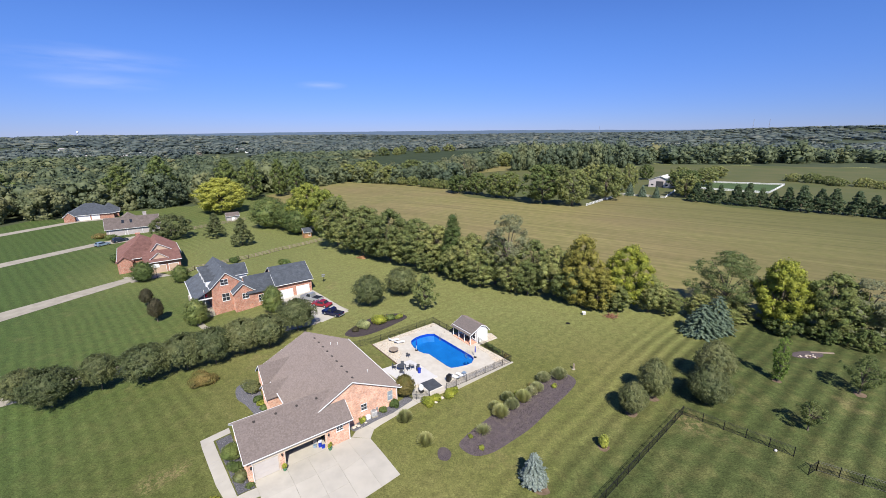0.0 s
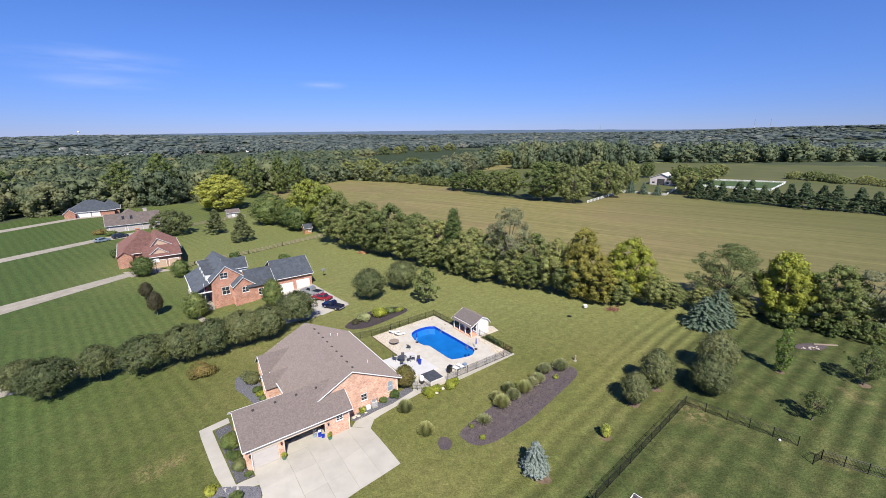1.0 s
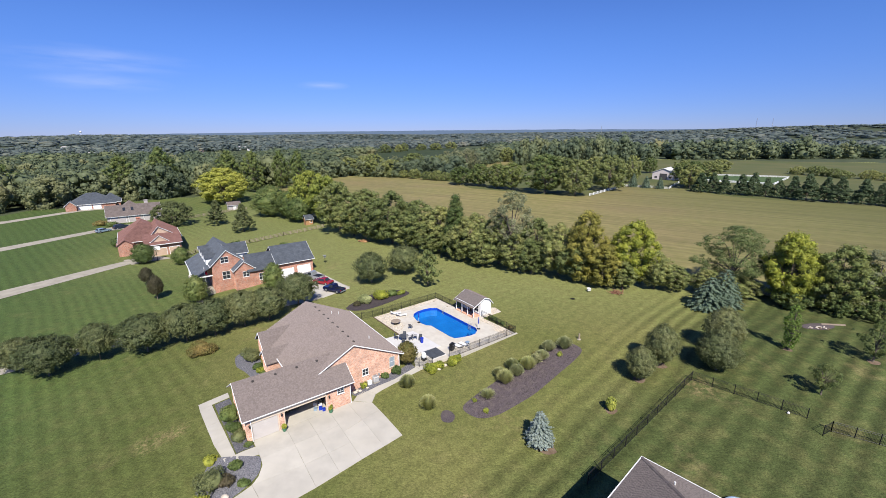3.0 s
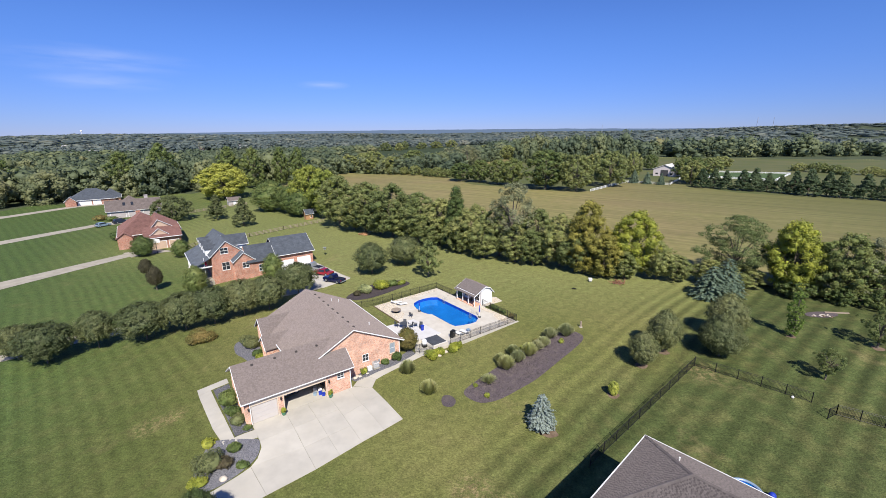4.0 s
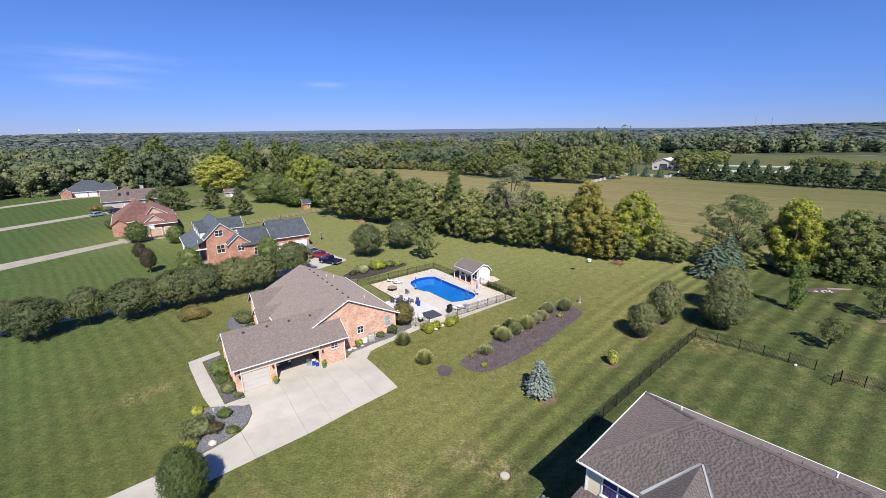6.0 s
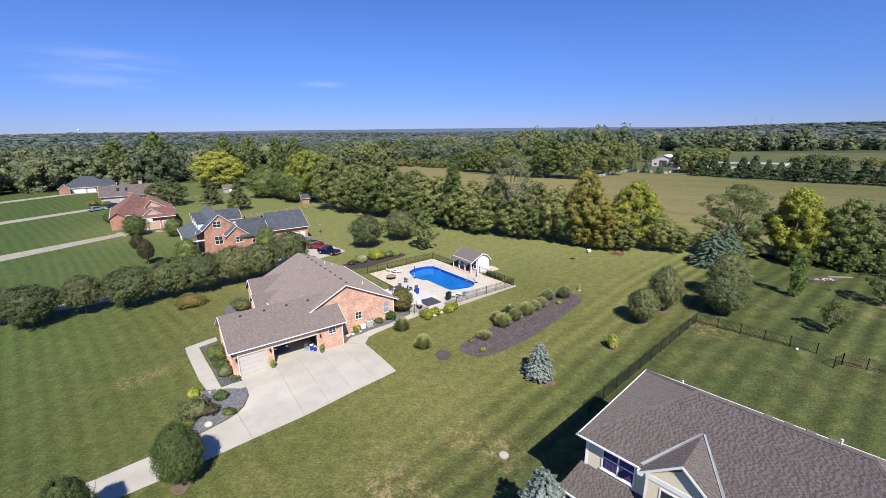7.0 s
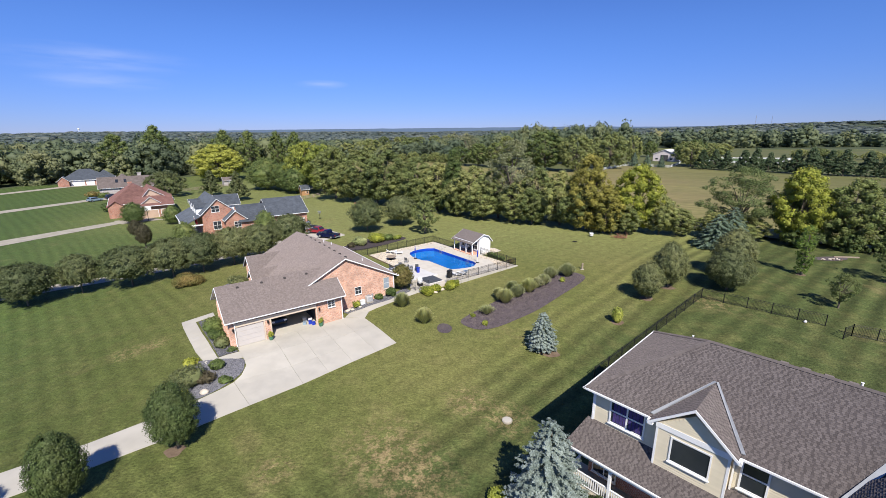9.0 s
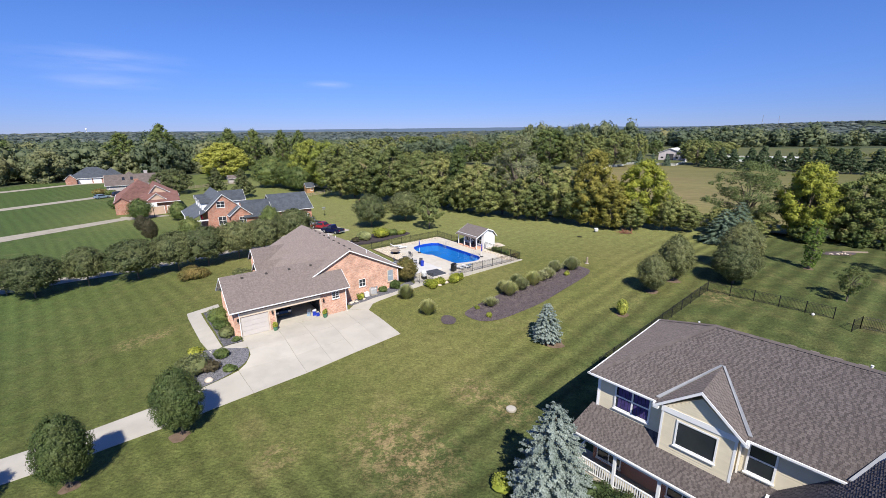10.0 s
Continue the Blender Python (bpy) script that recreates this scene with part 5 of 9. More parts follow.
# ---- shingle courses as real tabs ----
def tabs(name, rings, parent, mat, seed, wide=0.145, show=0.145, gap_mat=None):
    """Asphalt shingle tabs over roof planes, given as rings of three or four corners with the eave edge first; joined in one part."""
    rng = np.random.default_rng(seed)
    vs, deep = [], []
    for ring in rings:
        p = [np.array(q, float) for q in ring]
        ex = (p[1] - p[0]) / np.linalg.norm(p[1] - p[0])
        nz = np.cross(ex, p[-1] - p[0])
        nz /= np.linalg.norm(nz)
        nz *= 1 if nz[2] > 0 else -1
        ey = np.cross(nz, ex)
        ey *= 1 if ey @ (p[-1] - p[0]) > 0 else -1
        flat = [((q - p[0]) @ ex, (q - p[0]) @ ey) for q in p]
        top = max(b for _, b in flat)
        y, row = 0.0, 0
        while y < top - 0.02:
            cut = []
            yc = min(y + show * 0.5, top - 0.01)
            for (xa, ya), (xb, yb) in zip(flat, flat[1:] + flat[:1]):
                if (ya > yc) != (yb > yc):
                    cut.append(xa + (xb - xa) * (yc - ya) / (yb - ya))
            if len(cut) >= 2:
                x, end = min(cut), max(cut)
                x0, low = x - rng.uniform(0, 2 * wide), False
                while x0 < end:
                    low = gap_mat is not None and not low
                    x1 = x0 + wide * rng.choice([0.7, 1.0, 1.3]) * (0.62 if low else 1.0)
                    a, b = max(x0, x), min(x1, end)
                    if b - a > 0.04:
                        t = (0.002 if low else 0.007) + 0.005 * rng.random()
                        deep.append(low)
                        y1 = min(y + show, top)
                        o = p[0]
                        vs.append([o + ex * a + ey * y + nz * 0.002, o + ex * b + ey * y + nz * 0.002, o + ex * b + ey * y + nz * (0.004 + t), o + ex * a + ey * y + nz * (0.004 + t),
                                   o + ex * b + ey * y1 + nz * 0.004, o + ex * a + ey * y1 + nz * 0.004])
                    x0 = x1 + 0.004
            y += show
            row += 1
    vs, deep = np.array(vs), np.array(deep, bool)
    for chosen, m in ((vs[~deep], mat), (vs[deep], gap_mat)):
        if len(chosen):
            k = np.arange(len(chosen))[:, None] * 6
            f = np.vstack([k + [0, 1, 2, 3], k + [3, 2, 4, 5]])
            tagged(part(name, numpy_mesh(name, chosen.reshape(-1, 3), f, m), None, parent), kind="stuff")


H_E, H_R = 1.275, 3.955
tabs("shingles", [[(-0.4, -1.0, H_E), (12.45, -1.0, H_E), (12.45, 3.1, H_R), (-0.4, 3.1, H_R)], [(-0.4, 7.4, H_E), (7.0, 7.4, H_E), (8.0, 3.1, H_R), (-0.4, 3.1, H_R)],
                  [(20.8, 1.1, 1.455), (20.8, 19.1, 1.455), (13.6, 19.1, 5.055), (13.6, 1.1, 5.055)], [(6.35, 1.1, 1.43), (6.35, 19.1, 1.43), (13.6, 19.1, 5.055), (13.6, 1.1, 5.055)],
                  [(5.35, 13.65, 1.41), (7.0, 13.65, 1.41), (10.2, 15.9, 3.306), (5.35, 15.9, 3.306)], [(5.35, 18.15, 1.41), (7.0, 18.15, 1.41), (10.2, 15.9, 3.306), (5.35, 15.9, 3.306)],
                  [(4.78, 9.9, 1.165), (6.3, 9.9, 1.165), (8.7, 11.6, 2.506), (4.78, 11.6, 2.506)], [(4.78, 13.3, 1.165), (6.3, 13.3, 1.165), (8.7, 11.6, 2.506), (4.78, 11.6, 2.506)]], house, M_ROOF_HOUSE, 3)

# ---- driveway, walks and beds of the brick house ----
def slabs(name, label, category, pieces, mat, lift=0.04, thick=0.22, gap=0.024):
    """A paving as one thing with a slab for each piece; joints stay open."""
    root = tagged(new(name), label, category, kind="structure")
    for poly in pieces:
        c = (sum(p[0] for p in poly) / len(poly), sum(p[1] for p in poly) / len(poly))
        world_poly = []
        for x, y in poly:
            d = math.hypot(x - c[0], y - c[1])
            k = (d - gap) / d
            world_poly.append(lot(c[0] + (x - c[0]) * k, c[1] + (y - c[1]) * k))
        ob = draped("slab", world_poly, mat, lift, 1.5, thick)
        ob.parent = root
    return root


slabs("driveway", "pale concrete driveway of large slabs with open joints", "driveway",
      [[(0.45, -0.55), (4.0, -0.55), (4.0, -3.7), (0.5, -3.7)], [(4.0, -0.55), (6.55, -0.55), (6.55, -3.7), (4.0, -3.7)], [(6.55, -0.55), (9.1, -0.55), (9.1, -3.7), (6.55, -3.7)],
       [(9.1, -0.55), (11.6, -0.48), (11.7, -4.5), (9.1, -5.0)], [(11.6, -0.48), (12.3, -0.45), (14.1, -2.3), (14.15, -4.1), (11.7, -4.5)],
       [(0.5, -3.7), (4.0, -3.7), (4.0, -6.9), (-1.0, -6.25), (-0.25, -5.7), (0.42, -4.6)], [(4.0, -3.7), (6.55, -3.7), (6.55, -6.9), (4.0, -6.9)], [(6.55, -3.7), (9.1, -3.7), (9.1, -6.9), (6.55, -6.9)],
       [(9.1, -5.0), (11.7, -4.5), (11.8, -9.58), (9.1, -9.75)], [(11.7, -4.5), (14.15, -4.1), (14.25, -9.4), (11.8, -9.58)],
       [(4.0, -6.9), (6.55, -6.9), (6.55, -10.0), (4.0, -10.25)], [(6.55, -6.9), (9.1, -6.9), (9.1, -9.75), (6.55, -10.0)], [(-1.0, -6.25), (4.0, -6.9), (4.0, -10.25), (-0.6, -10.4)],
       [(-1.0, -6.25), (-0.6, -10.4), (-6.0, -10.6), (-6.0, -7.0), (-4.4, -6.85), (-2.2, -6.5)], [(-6.0, -7.0), (-6.0, -10.6), (-11.5, -10.3), (-11.5, -6.9)], [(-11.5, -6.9), (-11.5, -10.3), (-17.0, -9.6), (-17.0, -6.1)],
       [(-17.0, -6.1), (-17.0, -9.6), (-23.0, -9.2), (-23.0, -5.6)], [(-23.0, -5.6), (-23.0, -9.2), (-30.0, -9.0), (-30.0, -5.4)]], M_CONCRETE, gap=0.014)
slabs("front_walk", "narrow concrete walk along the garage", "walk",
      [[(-3.5, 11.4), (0.0, 11.4), (0.0, 10.2), (-2.1, 10.2), (-3.5, 9.9)], [(-3.5, 9.9), (-2.1, 10.2), (-1.9, 6.0), (-3.3, 6.0)], [(-3.3, 6.0), (-1.9, 6.0), (-1.7, 2.0), (-3.1, 2.0)],
       [(-3.1, 2.0), (-1.7, 2.0), (-1.5, -1.4), (-2.6, -1.6)], [(-2.6, -1.6), (-1.5, -1.4), (0.5, -1.6), (0.5, -3.0), (-2.2, -2.6)]], M_CONCRETE, 0.05)
slabs("side_walk", "curving concrete side walk to the pool gate", "walk",
      [[(12.4, -0.45), (14.1, -2.3), (15.2, -1.2), (14.6, 0.3), (13.3, 0.3)], [(14.6, 0.3), (15.2, -1.2), (19.0, -0.8), (18.6, 0.5)], [(18.6, 0.5), (19.0, -0.8), (22.6, -0.5), (22.4, 0.7)], [(22.4, 0.7), (22.6, -0.5), (24.6, -0.6), (24.6, 2.6), (23.4, 2.6)]], M_CONCRETE, 0.045)


def bed(name, poly, mat, label, category="garden bed", lift=0.05, curve=True):
    pts = ring_of(poly, 5) if curve else poly
    return tagged(draped(name, pts, mat, lift, 0.7), label, category, kind="structure")


def crumbs(name, poly, mat, label, seed, count, size, lift=0.05, level=None):
    """Loose stones or bark chips on a bed, as one stuff mesh of small uneven pieces."""
    rng = np.random.default_rng(seed)
    xs, ys = [p[0] for p in poly], [p[1] for p in poly]
    vs = []
    while len(vs) < count:
        x, y = rng.uniform(min(xs), max(xs)), rng.uniform(min(ys), max(ys))
        if within(poly, x, y):
            s, a = size * rng.uniform(0.5, 1.3), rng.uniform(0, 6.28)
            z = ground_z(x, y) + lift if level is None else level
            q = [(x + s * math.cos(a + k * 2.09) * rng.uniform(0.7, 1.2), y + s * math.sin(a + k * 2.09) * rng.uniform(0.7, 1.2), z) for k in range(3)]
            vs.append(q + [(x, y, z + s * rng.uniform(0.4, 0.9))])
    v = np.array(vs).reshape(-1, 3)
    k = np.arange(len(vs))[:, None] * 4
    f = np.vstack([k + [0, 1, 3], k + [1, 2, 3], k + [2, 0, 3]])
    return tagged(new(name, numpy_mesh(name, v, f, mat, 3)), label, "loose cover", kind="stuff")


ISLAND = [(1.8, 44.3), (2.6, 43.0), (4.0, 42.4), (6.0, 43.0), (8.6, 44.8), (11.3, 46.9), (15.0, 50.6), (18.2, 53.8), (19.9, 56.0), (19.8, 57.5), (18.3, 58.6), (15.6, 57.4), (12.0, 54.5), (6.4, 49.3), (3.2, 46.2)]
bed("mulch_bed", ISLAND, M_MULCH, "long island bed of brown bark mulch on the lawn")
crumbs("bark_chips", ISLAND, M_MULCH, "loose dark bark chips", 4, 5200, 0.11, 0.05)
NORTH_BED = [(-18.8, 72.3), (-17.8, 75.6), (-14.7, 79.9), (-10.2, 81.8), (-7.6, 80.0), (-9.7, 76.8), (-13.6, 72.7), (-16.5, 71.3)]
bed("mulch_bed", NORTH_BED, M_MULCH, "curved mulch bed with shrubs behind the pool")
GARAGE_BED = [lot(*p) for p in ((-1.85, 9.9), (-0.05, 9.9), (-0.05, -0.6), (0.35, -0.7), (0.35, -1.5), (-1.4, -1.3))]
bed("gravel_bed", GARAGE_BED, M_GRAVEL, "bed of grey gravel beside the garage", curve=False)
FRONT_BED = [lot(*p) for p in ((-3.4, 0.3), (-4.6, -1.5), (-5.6, -3.6), (-5.7, -5.6), (-4.6, -6.65), (-2.2, -6.35), (-0.4, -5.6), (0.3, -4.5), (0.3, -3.15), (-1.7, -2.75), (-2.75, -1.6))]
bed("gravel_bed", FRONT_BED, M_GRAVEL, "rounded grey gravel bed at the driveway")
WEST_BED = [lot(*p) for p in ((2.9, 20.6), (2.2, 17.5), (2.9, 14.6), (3.6, 10.6), (4.9, 8.6), (5.0, 13.0), (5.5, 18.0), (5.4, 20.4))]
bed("gravel_bed", WEST_BED, M_GRAVEL, "grey gravel bed along the entrance side")
SIDE_BED = [lot(*p) for p in ((12.7, 1.38), (13.0, 0.25), (15.0, 0.0), (18.6, -0.1), (22.3, 0.5), (22.3, 1.9), (20.4, 1.38))]
bed("gravel_bed", SIDE_BED, M_GRAVEL, "dark gravel strip along the brick wall", curve=False)
for k, (poly, n) in enumerate(((GARAGE_BED, 900), (FRONT_BED, 1500), (WEST_BED, 900), (SIDE_BED, 700))):
    crumbs("gravel", poly, M_GRAVEL, "loose grey gravel stones", 20 + k, n, 0.075)
bed("tree_ring", [(-0.9, 42.9), (-0.6, 41.9), (0.4, 41.8), (0.8, 42.8), (0.2, 43.7), (-0.6, 43.7)], M_MULCH, "small mulch ring on the lawn")
for x, y, r in ((25.3, 48.9, 0.9), (29.5, 51.9, 1.0), (19.5, 43.3, 0.8), (49.7, 55.3, 0.7), (10.6, 37.9, 1.2), (-19.8, 25.2, 0.8), (-24.3, 20.9, 0.7), (59, 52.1, 0.9), (34.3, 79.8, 1.2)):
    bed("bare_soil", [(x + r * 0.85 * math.cos(a) * (1 + 0.25 * math.sin(3 * a + x)), y + r * 0.85 * math.sin(a) * 0.9) for a in [k * 0.785 for k in range(8)]], M_SOIL, "ring of bare brown soil in the lawn", "bare soil", 0.02)

# ---- pool ----
DECK_Z = -0.55
POOL = [(30.7, 14.2), (31.3, 15.1), (32.4, 15.6), (33.8, 15.75), (35.2, 15.5), (36.2, 14.8), (36.6, 4.2), (36.2, 3.3), (35.2, 2.6), (34.2, 2.55), (32.4, 3.0), (31.5, 3.4), (31.3, 4.4), (31.15, 9.3), (30.6, 9.9), (30.3, 11.0), (30.35, 12.8)]


def pool():
    deck_ring = [(25.0, 18.2), (38.9, 18.8), (39.4, 13.0), (45.0, 8.4), (44.6, 6.4), (40.1, 6.4), (40.5, -1.0), (27.5, -0.9), (24.6, -0.6), (24.6, 2.6), (23.3, 2.8), (22.2, 9.9), (25.2, 9.7)]
    root = thing("swimming_pool", HOUSE, "in-ground pool with blue liner in a pale concrete deck", "swimming pool")
    bm = bmesh.new()
    for zz, flip in ((DECK_Z, False), (DECK_Z - 0.12, True)):
        loops = []
        for ring in (deck_ring, POOL):
            vs = [bm.verts.new((x, y, zz)) for x, y in ring]
            loops += [bm.edges.new((vs[i], vs[(i + 1) % len(vs)])) for i in range(len(vs))]
        if zz == DECK_Z:
            bmesh.ops.triangle_fill(bm, edges=loops, use_beauty=True, normal=(0, 0, 1))
    bm.verts.ensure_lookup_table()
    n, m = len(deck_ring), len(POOL)
    for base, count in ((0, n), (n, m)):
        for i in range(count):
            j = (i + 1) % count
            bm.faces.new([bm.verts[base + i], bm.verts[base + j], bm.verts[n + m + base + j], bm.verts[n + m + base + i]])
    bmesh.ops.recalc_face_normals(bm, faces=bm.faces)
    # skirt down to the sloping lawn
    for v in bm.verts[n + m:n + m + n]:
        v.co.z = DECK_Z - 1.1
    part("deck", bm, M_DECK, root, "pale concrete deck")
    c = (33.5, 9.2)
    inner = [(c[0] + (x - c[0]) * 0.992, c[1] + (y - c[1]) * 0.992) for x, y in POOL]
    bm = bmesh.new()
    for (a, b), (a2, b2) in zip(zip(POOL, POOL[1:] + POOL[:1]), zip(inner, inner[1:] + inner[:1])):
        bm.faces.new([bm.verts.new(q) for q in ((*a, DECK_Z + 0.03), (*b, DECK_Z + 0.03), (*b2, DECK_Z + 0.03), (*a2, DECK_Z + 0.03))])
        bm.faces.new([bm.verts.new(q) for q in ((*a2, DECK_Z + 0.03), (*b2, DECK_Z + 0.03), (*b2, DECK_Z - 0.45), (*a2, DECK_Z - 0.45))])
        bm.faces.new([bm.verts.new(q) for q in ((*b, DECK_Z + 0.03), (*a, DECK_Z + 0.03), (*a, DECK_Z), (*b, DECK_Z))])
    part("waterline", bm, M_LINER_EDGE, root, "dark blue waterline band")
    bm = bmesh.new()
    deep = [(c[0] + (x - c[0]) * 0.8, c[1] + (y - c[1]) * 0.86) for x, y in POOL]
    hull(bm, [(x, y, DECK_Z - 1.15) for x, y in deep], [(x, y, DECK_Z - 0.45) for x, y in inner])
    bm.normal_update()
    bmesh.ops.delete(bm, geom=[f for f in bm.faces if abs(f.normal.z) > 0.95 and f.calc_center_median().z > DECK_Z - 0.5], context="FACES")
    bmesh.ops.reverse_faces(bm, faces=bm.faces)
    part("liner", bm, M_LINER, root, "bright blue liner")
    bm = bmesh.new()
    bm.faces.new([bm.verts.new((x, y, DECK_Z - 0.13)) for x, y in inner])
    bm.normal_update()
    if sum(f.normal.z for f in bm.faces) < 0:
        bmesh.ops.reverse_faces(bm, faces=bm.faces)
    bmesh.ops.triangulate(bm, faces=bm.faces)
    water = part("water", bm, M_WATER, root, "clear still water")
    water.visible_shadow = False
    for x, y, s in ((36.55, 12.6, 1), (36.5, 5.0, 1)):
        bm = bmesh.new()
        for d in (0.0, 0.5):
            rod(bm, (x - 0.35, y + d, DECK_Z - 0.6), (x - 0.35, y + d, DECK_Z + 0.7), 0.018)
            rod(bm, (x - 0.35, y + d, DECK_Z + 0.7), (x + 0.1, y + d, DECK_Z + 0.75), 0.014)
            rod(bm, (x + 0.1, y + d, DECK_Z + 0.75), (x + 0.35, y + d, DECK_Z), 0.018)
        for z in (-0.5, -0.25, -0.0):
            rod(bm, (x - 0.35, y, DECK_Z + z), (x - 0.35, y + 0.5, DECK_Z + z), 0.03)
        part("ladder", bm, M_GREY_METAL, root, "metal pool ladder")
    part("steps", boxes((35.0, 36.4, 2.75, 3.6, DECK_Z - 0.5, DECK_Z - 0.2), (34.8, 36.3, 3.6, 4.2, DECK_Z - 0.8, DECK_Z - 0.42), bevel=0.05), M_LINER, root, "blue corner steps under water")
    return root


def water_material():
    m = bpy.data.materials.new("pool_water")
    m.use_nodes = True
    n, l = m.node_tree.nodes, m.node_tree.links
    clear, gloss, mx, fr = n.new("ShaderNodeBsdfTransparent"), n.new("ShaderNodeBsdfGlossy"), n.new("ShaderNodeMixShader"), n.new("ShaderNodeFresnel")
    clear.inputs[0].default_value = (0.86, 0.96, 1.0, 1)
    gloss.inputs["Roughness"].default_value = 0.05
    fr.inputs[0].default_value = 1.33
    tx, bp, pos = n.new("ShaderNodeTexNoise"), n.new("ShaderNodeBump"), n.new("ShaderNodeNewGeometry")
    tx.inputs["Scale"].default_value = 2.2
    bp.inputs["Strength"].default_value, bp.inputs["Distance"].default_value = 0.35, 0.04
    l.new(pos.outputs["Position"], tx.inputs["Vector"])
    l.new(tx.outputs["Fac"], bp.inputs["Height"])
    l.new(bp.outputs[0], gloss.inputs["Normal"])
    l.new(bp.outputs[0], fr.inputs["Normal"])
    l.new(fr.outputs[0], mx.inputs[0])
    l.new(clear.outputs[0], mx.inputs[1])
    l.new(gloss.outputs[0], mx.inputs[2])
    l.new(mx.outputs[0], n["Material Output"].inputs[0])
    return m


M_WATER = water_material()
pool()
patio = thing("patio", HOUSE, "smooth whitish concrete patio between house and pool", "patio", kind="structure")
part("slab", prism([(22.3, 9.85), (25.3, 9.6), (27.6, 9.5), (28.0, 6.6), (28.2, 2.9), (24.7, 2.9), (23.4, 2.95)], DECK_Z - 0.1, DECK_Z + 0.02), M_PATIO, patio)
part("step", prism([(24.7, 2.895), (28.2, 2.895), (28.2, 2.55), (24.7, 2.55)], DECK_Z - 0.1, DECK_Z + 0.16), M_PATIO, patio)
part("edging", prism([(24.98, 18.2), (25.2, 9.75), (25.06, 9.7), (24.82, 18.2)], DECK_Z - 0.2, DECK_Z + 0.06), M_SOIL, patio, "low brown brick edging")
spa = thing("spa_cover", HOUSE, "dark grey folded spa cover lying on the patio", "spa cover")
part("cover", boxes((24.95, 26.1, 0.1, 2.5, DECK_Z + 0.003, DECK_Z + 0.22), (26.13, 27.3, 0.1, 2.5, DECK_Z + 0.003, DECK_Z + 0.2), bevel=0.04), M_SPA, spa)
part("rim", boxes((24.85, 27.4, 0.0, 2.6, DECK_Z, DECK_Z + 0.1), bevel=0.03), M_PATIO, spa)


M_PEBBLE = material("tan_pebbles", ((0.40, 0.32, 0.23), (0.60, 0.52, 0.42)), 0.9, scale=5.0, island=0.45)
for k, (poly, n) in enumerate((([(25.1, 18.1), (29.6, 18.3), (29.0, 16.2), (27.4, 14.6), (27.6, 12.0), (25.3, 10.2)], 1500), ([(29.6, 18.3), (38.7, 18.7), (38.7, 17.7), (30.2, 17.2)], 600), ([(40.0, 6.3), (40.3, -0.9), (38.6, -0.85), (38.5, 1.5), (39.2, 3.2), (39.0, 6.3)], 900), ([(43.2, 8.6), (44.9, 8.2), (44.5, 6.6), (40.6, 6.5), (43.1, 7.1)], 420))):
    crumbs("pebbles", [lot(*q) for q in poly], M_PEBBLE, "loose tan pebbles on the pool deck", 40 + k, n, 0.07, level=DECK_Z + 0.004)


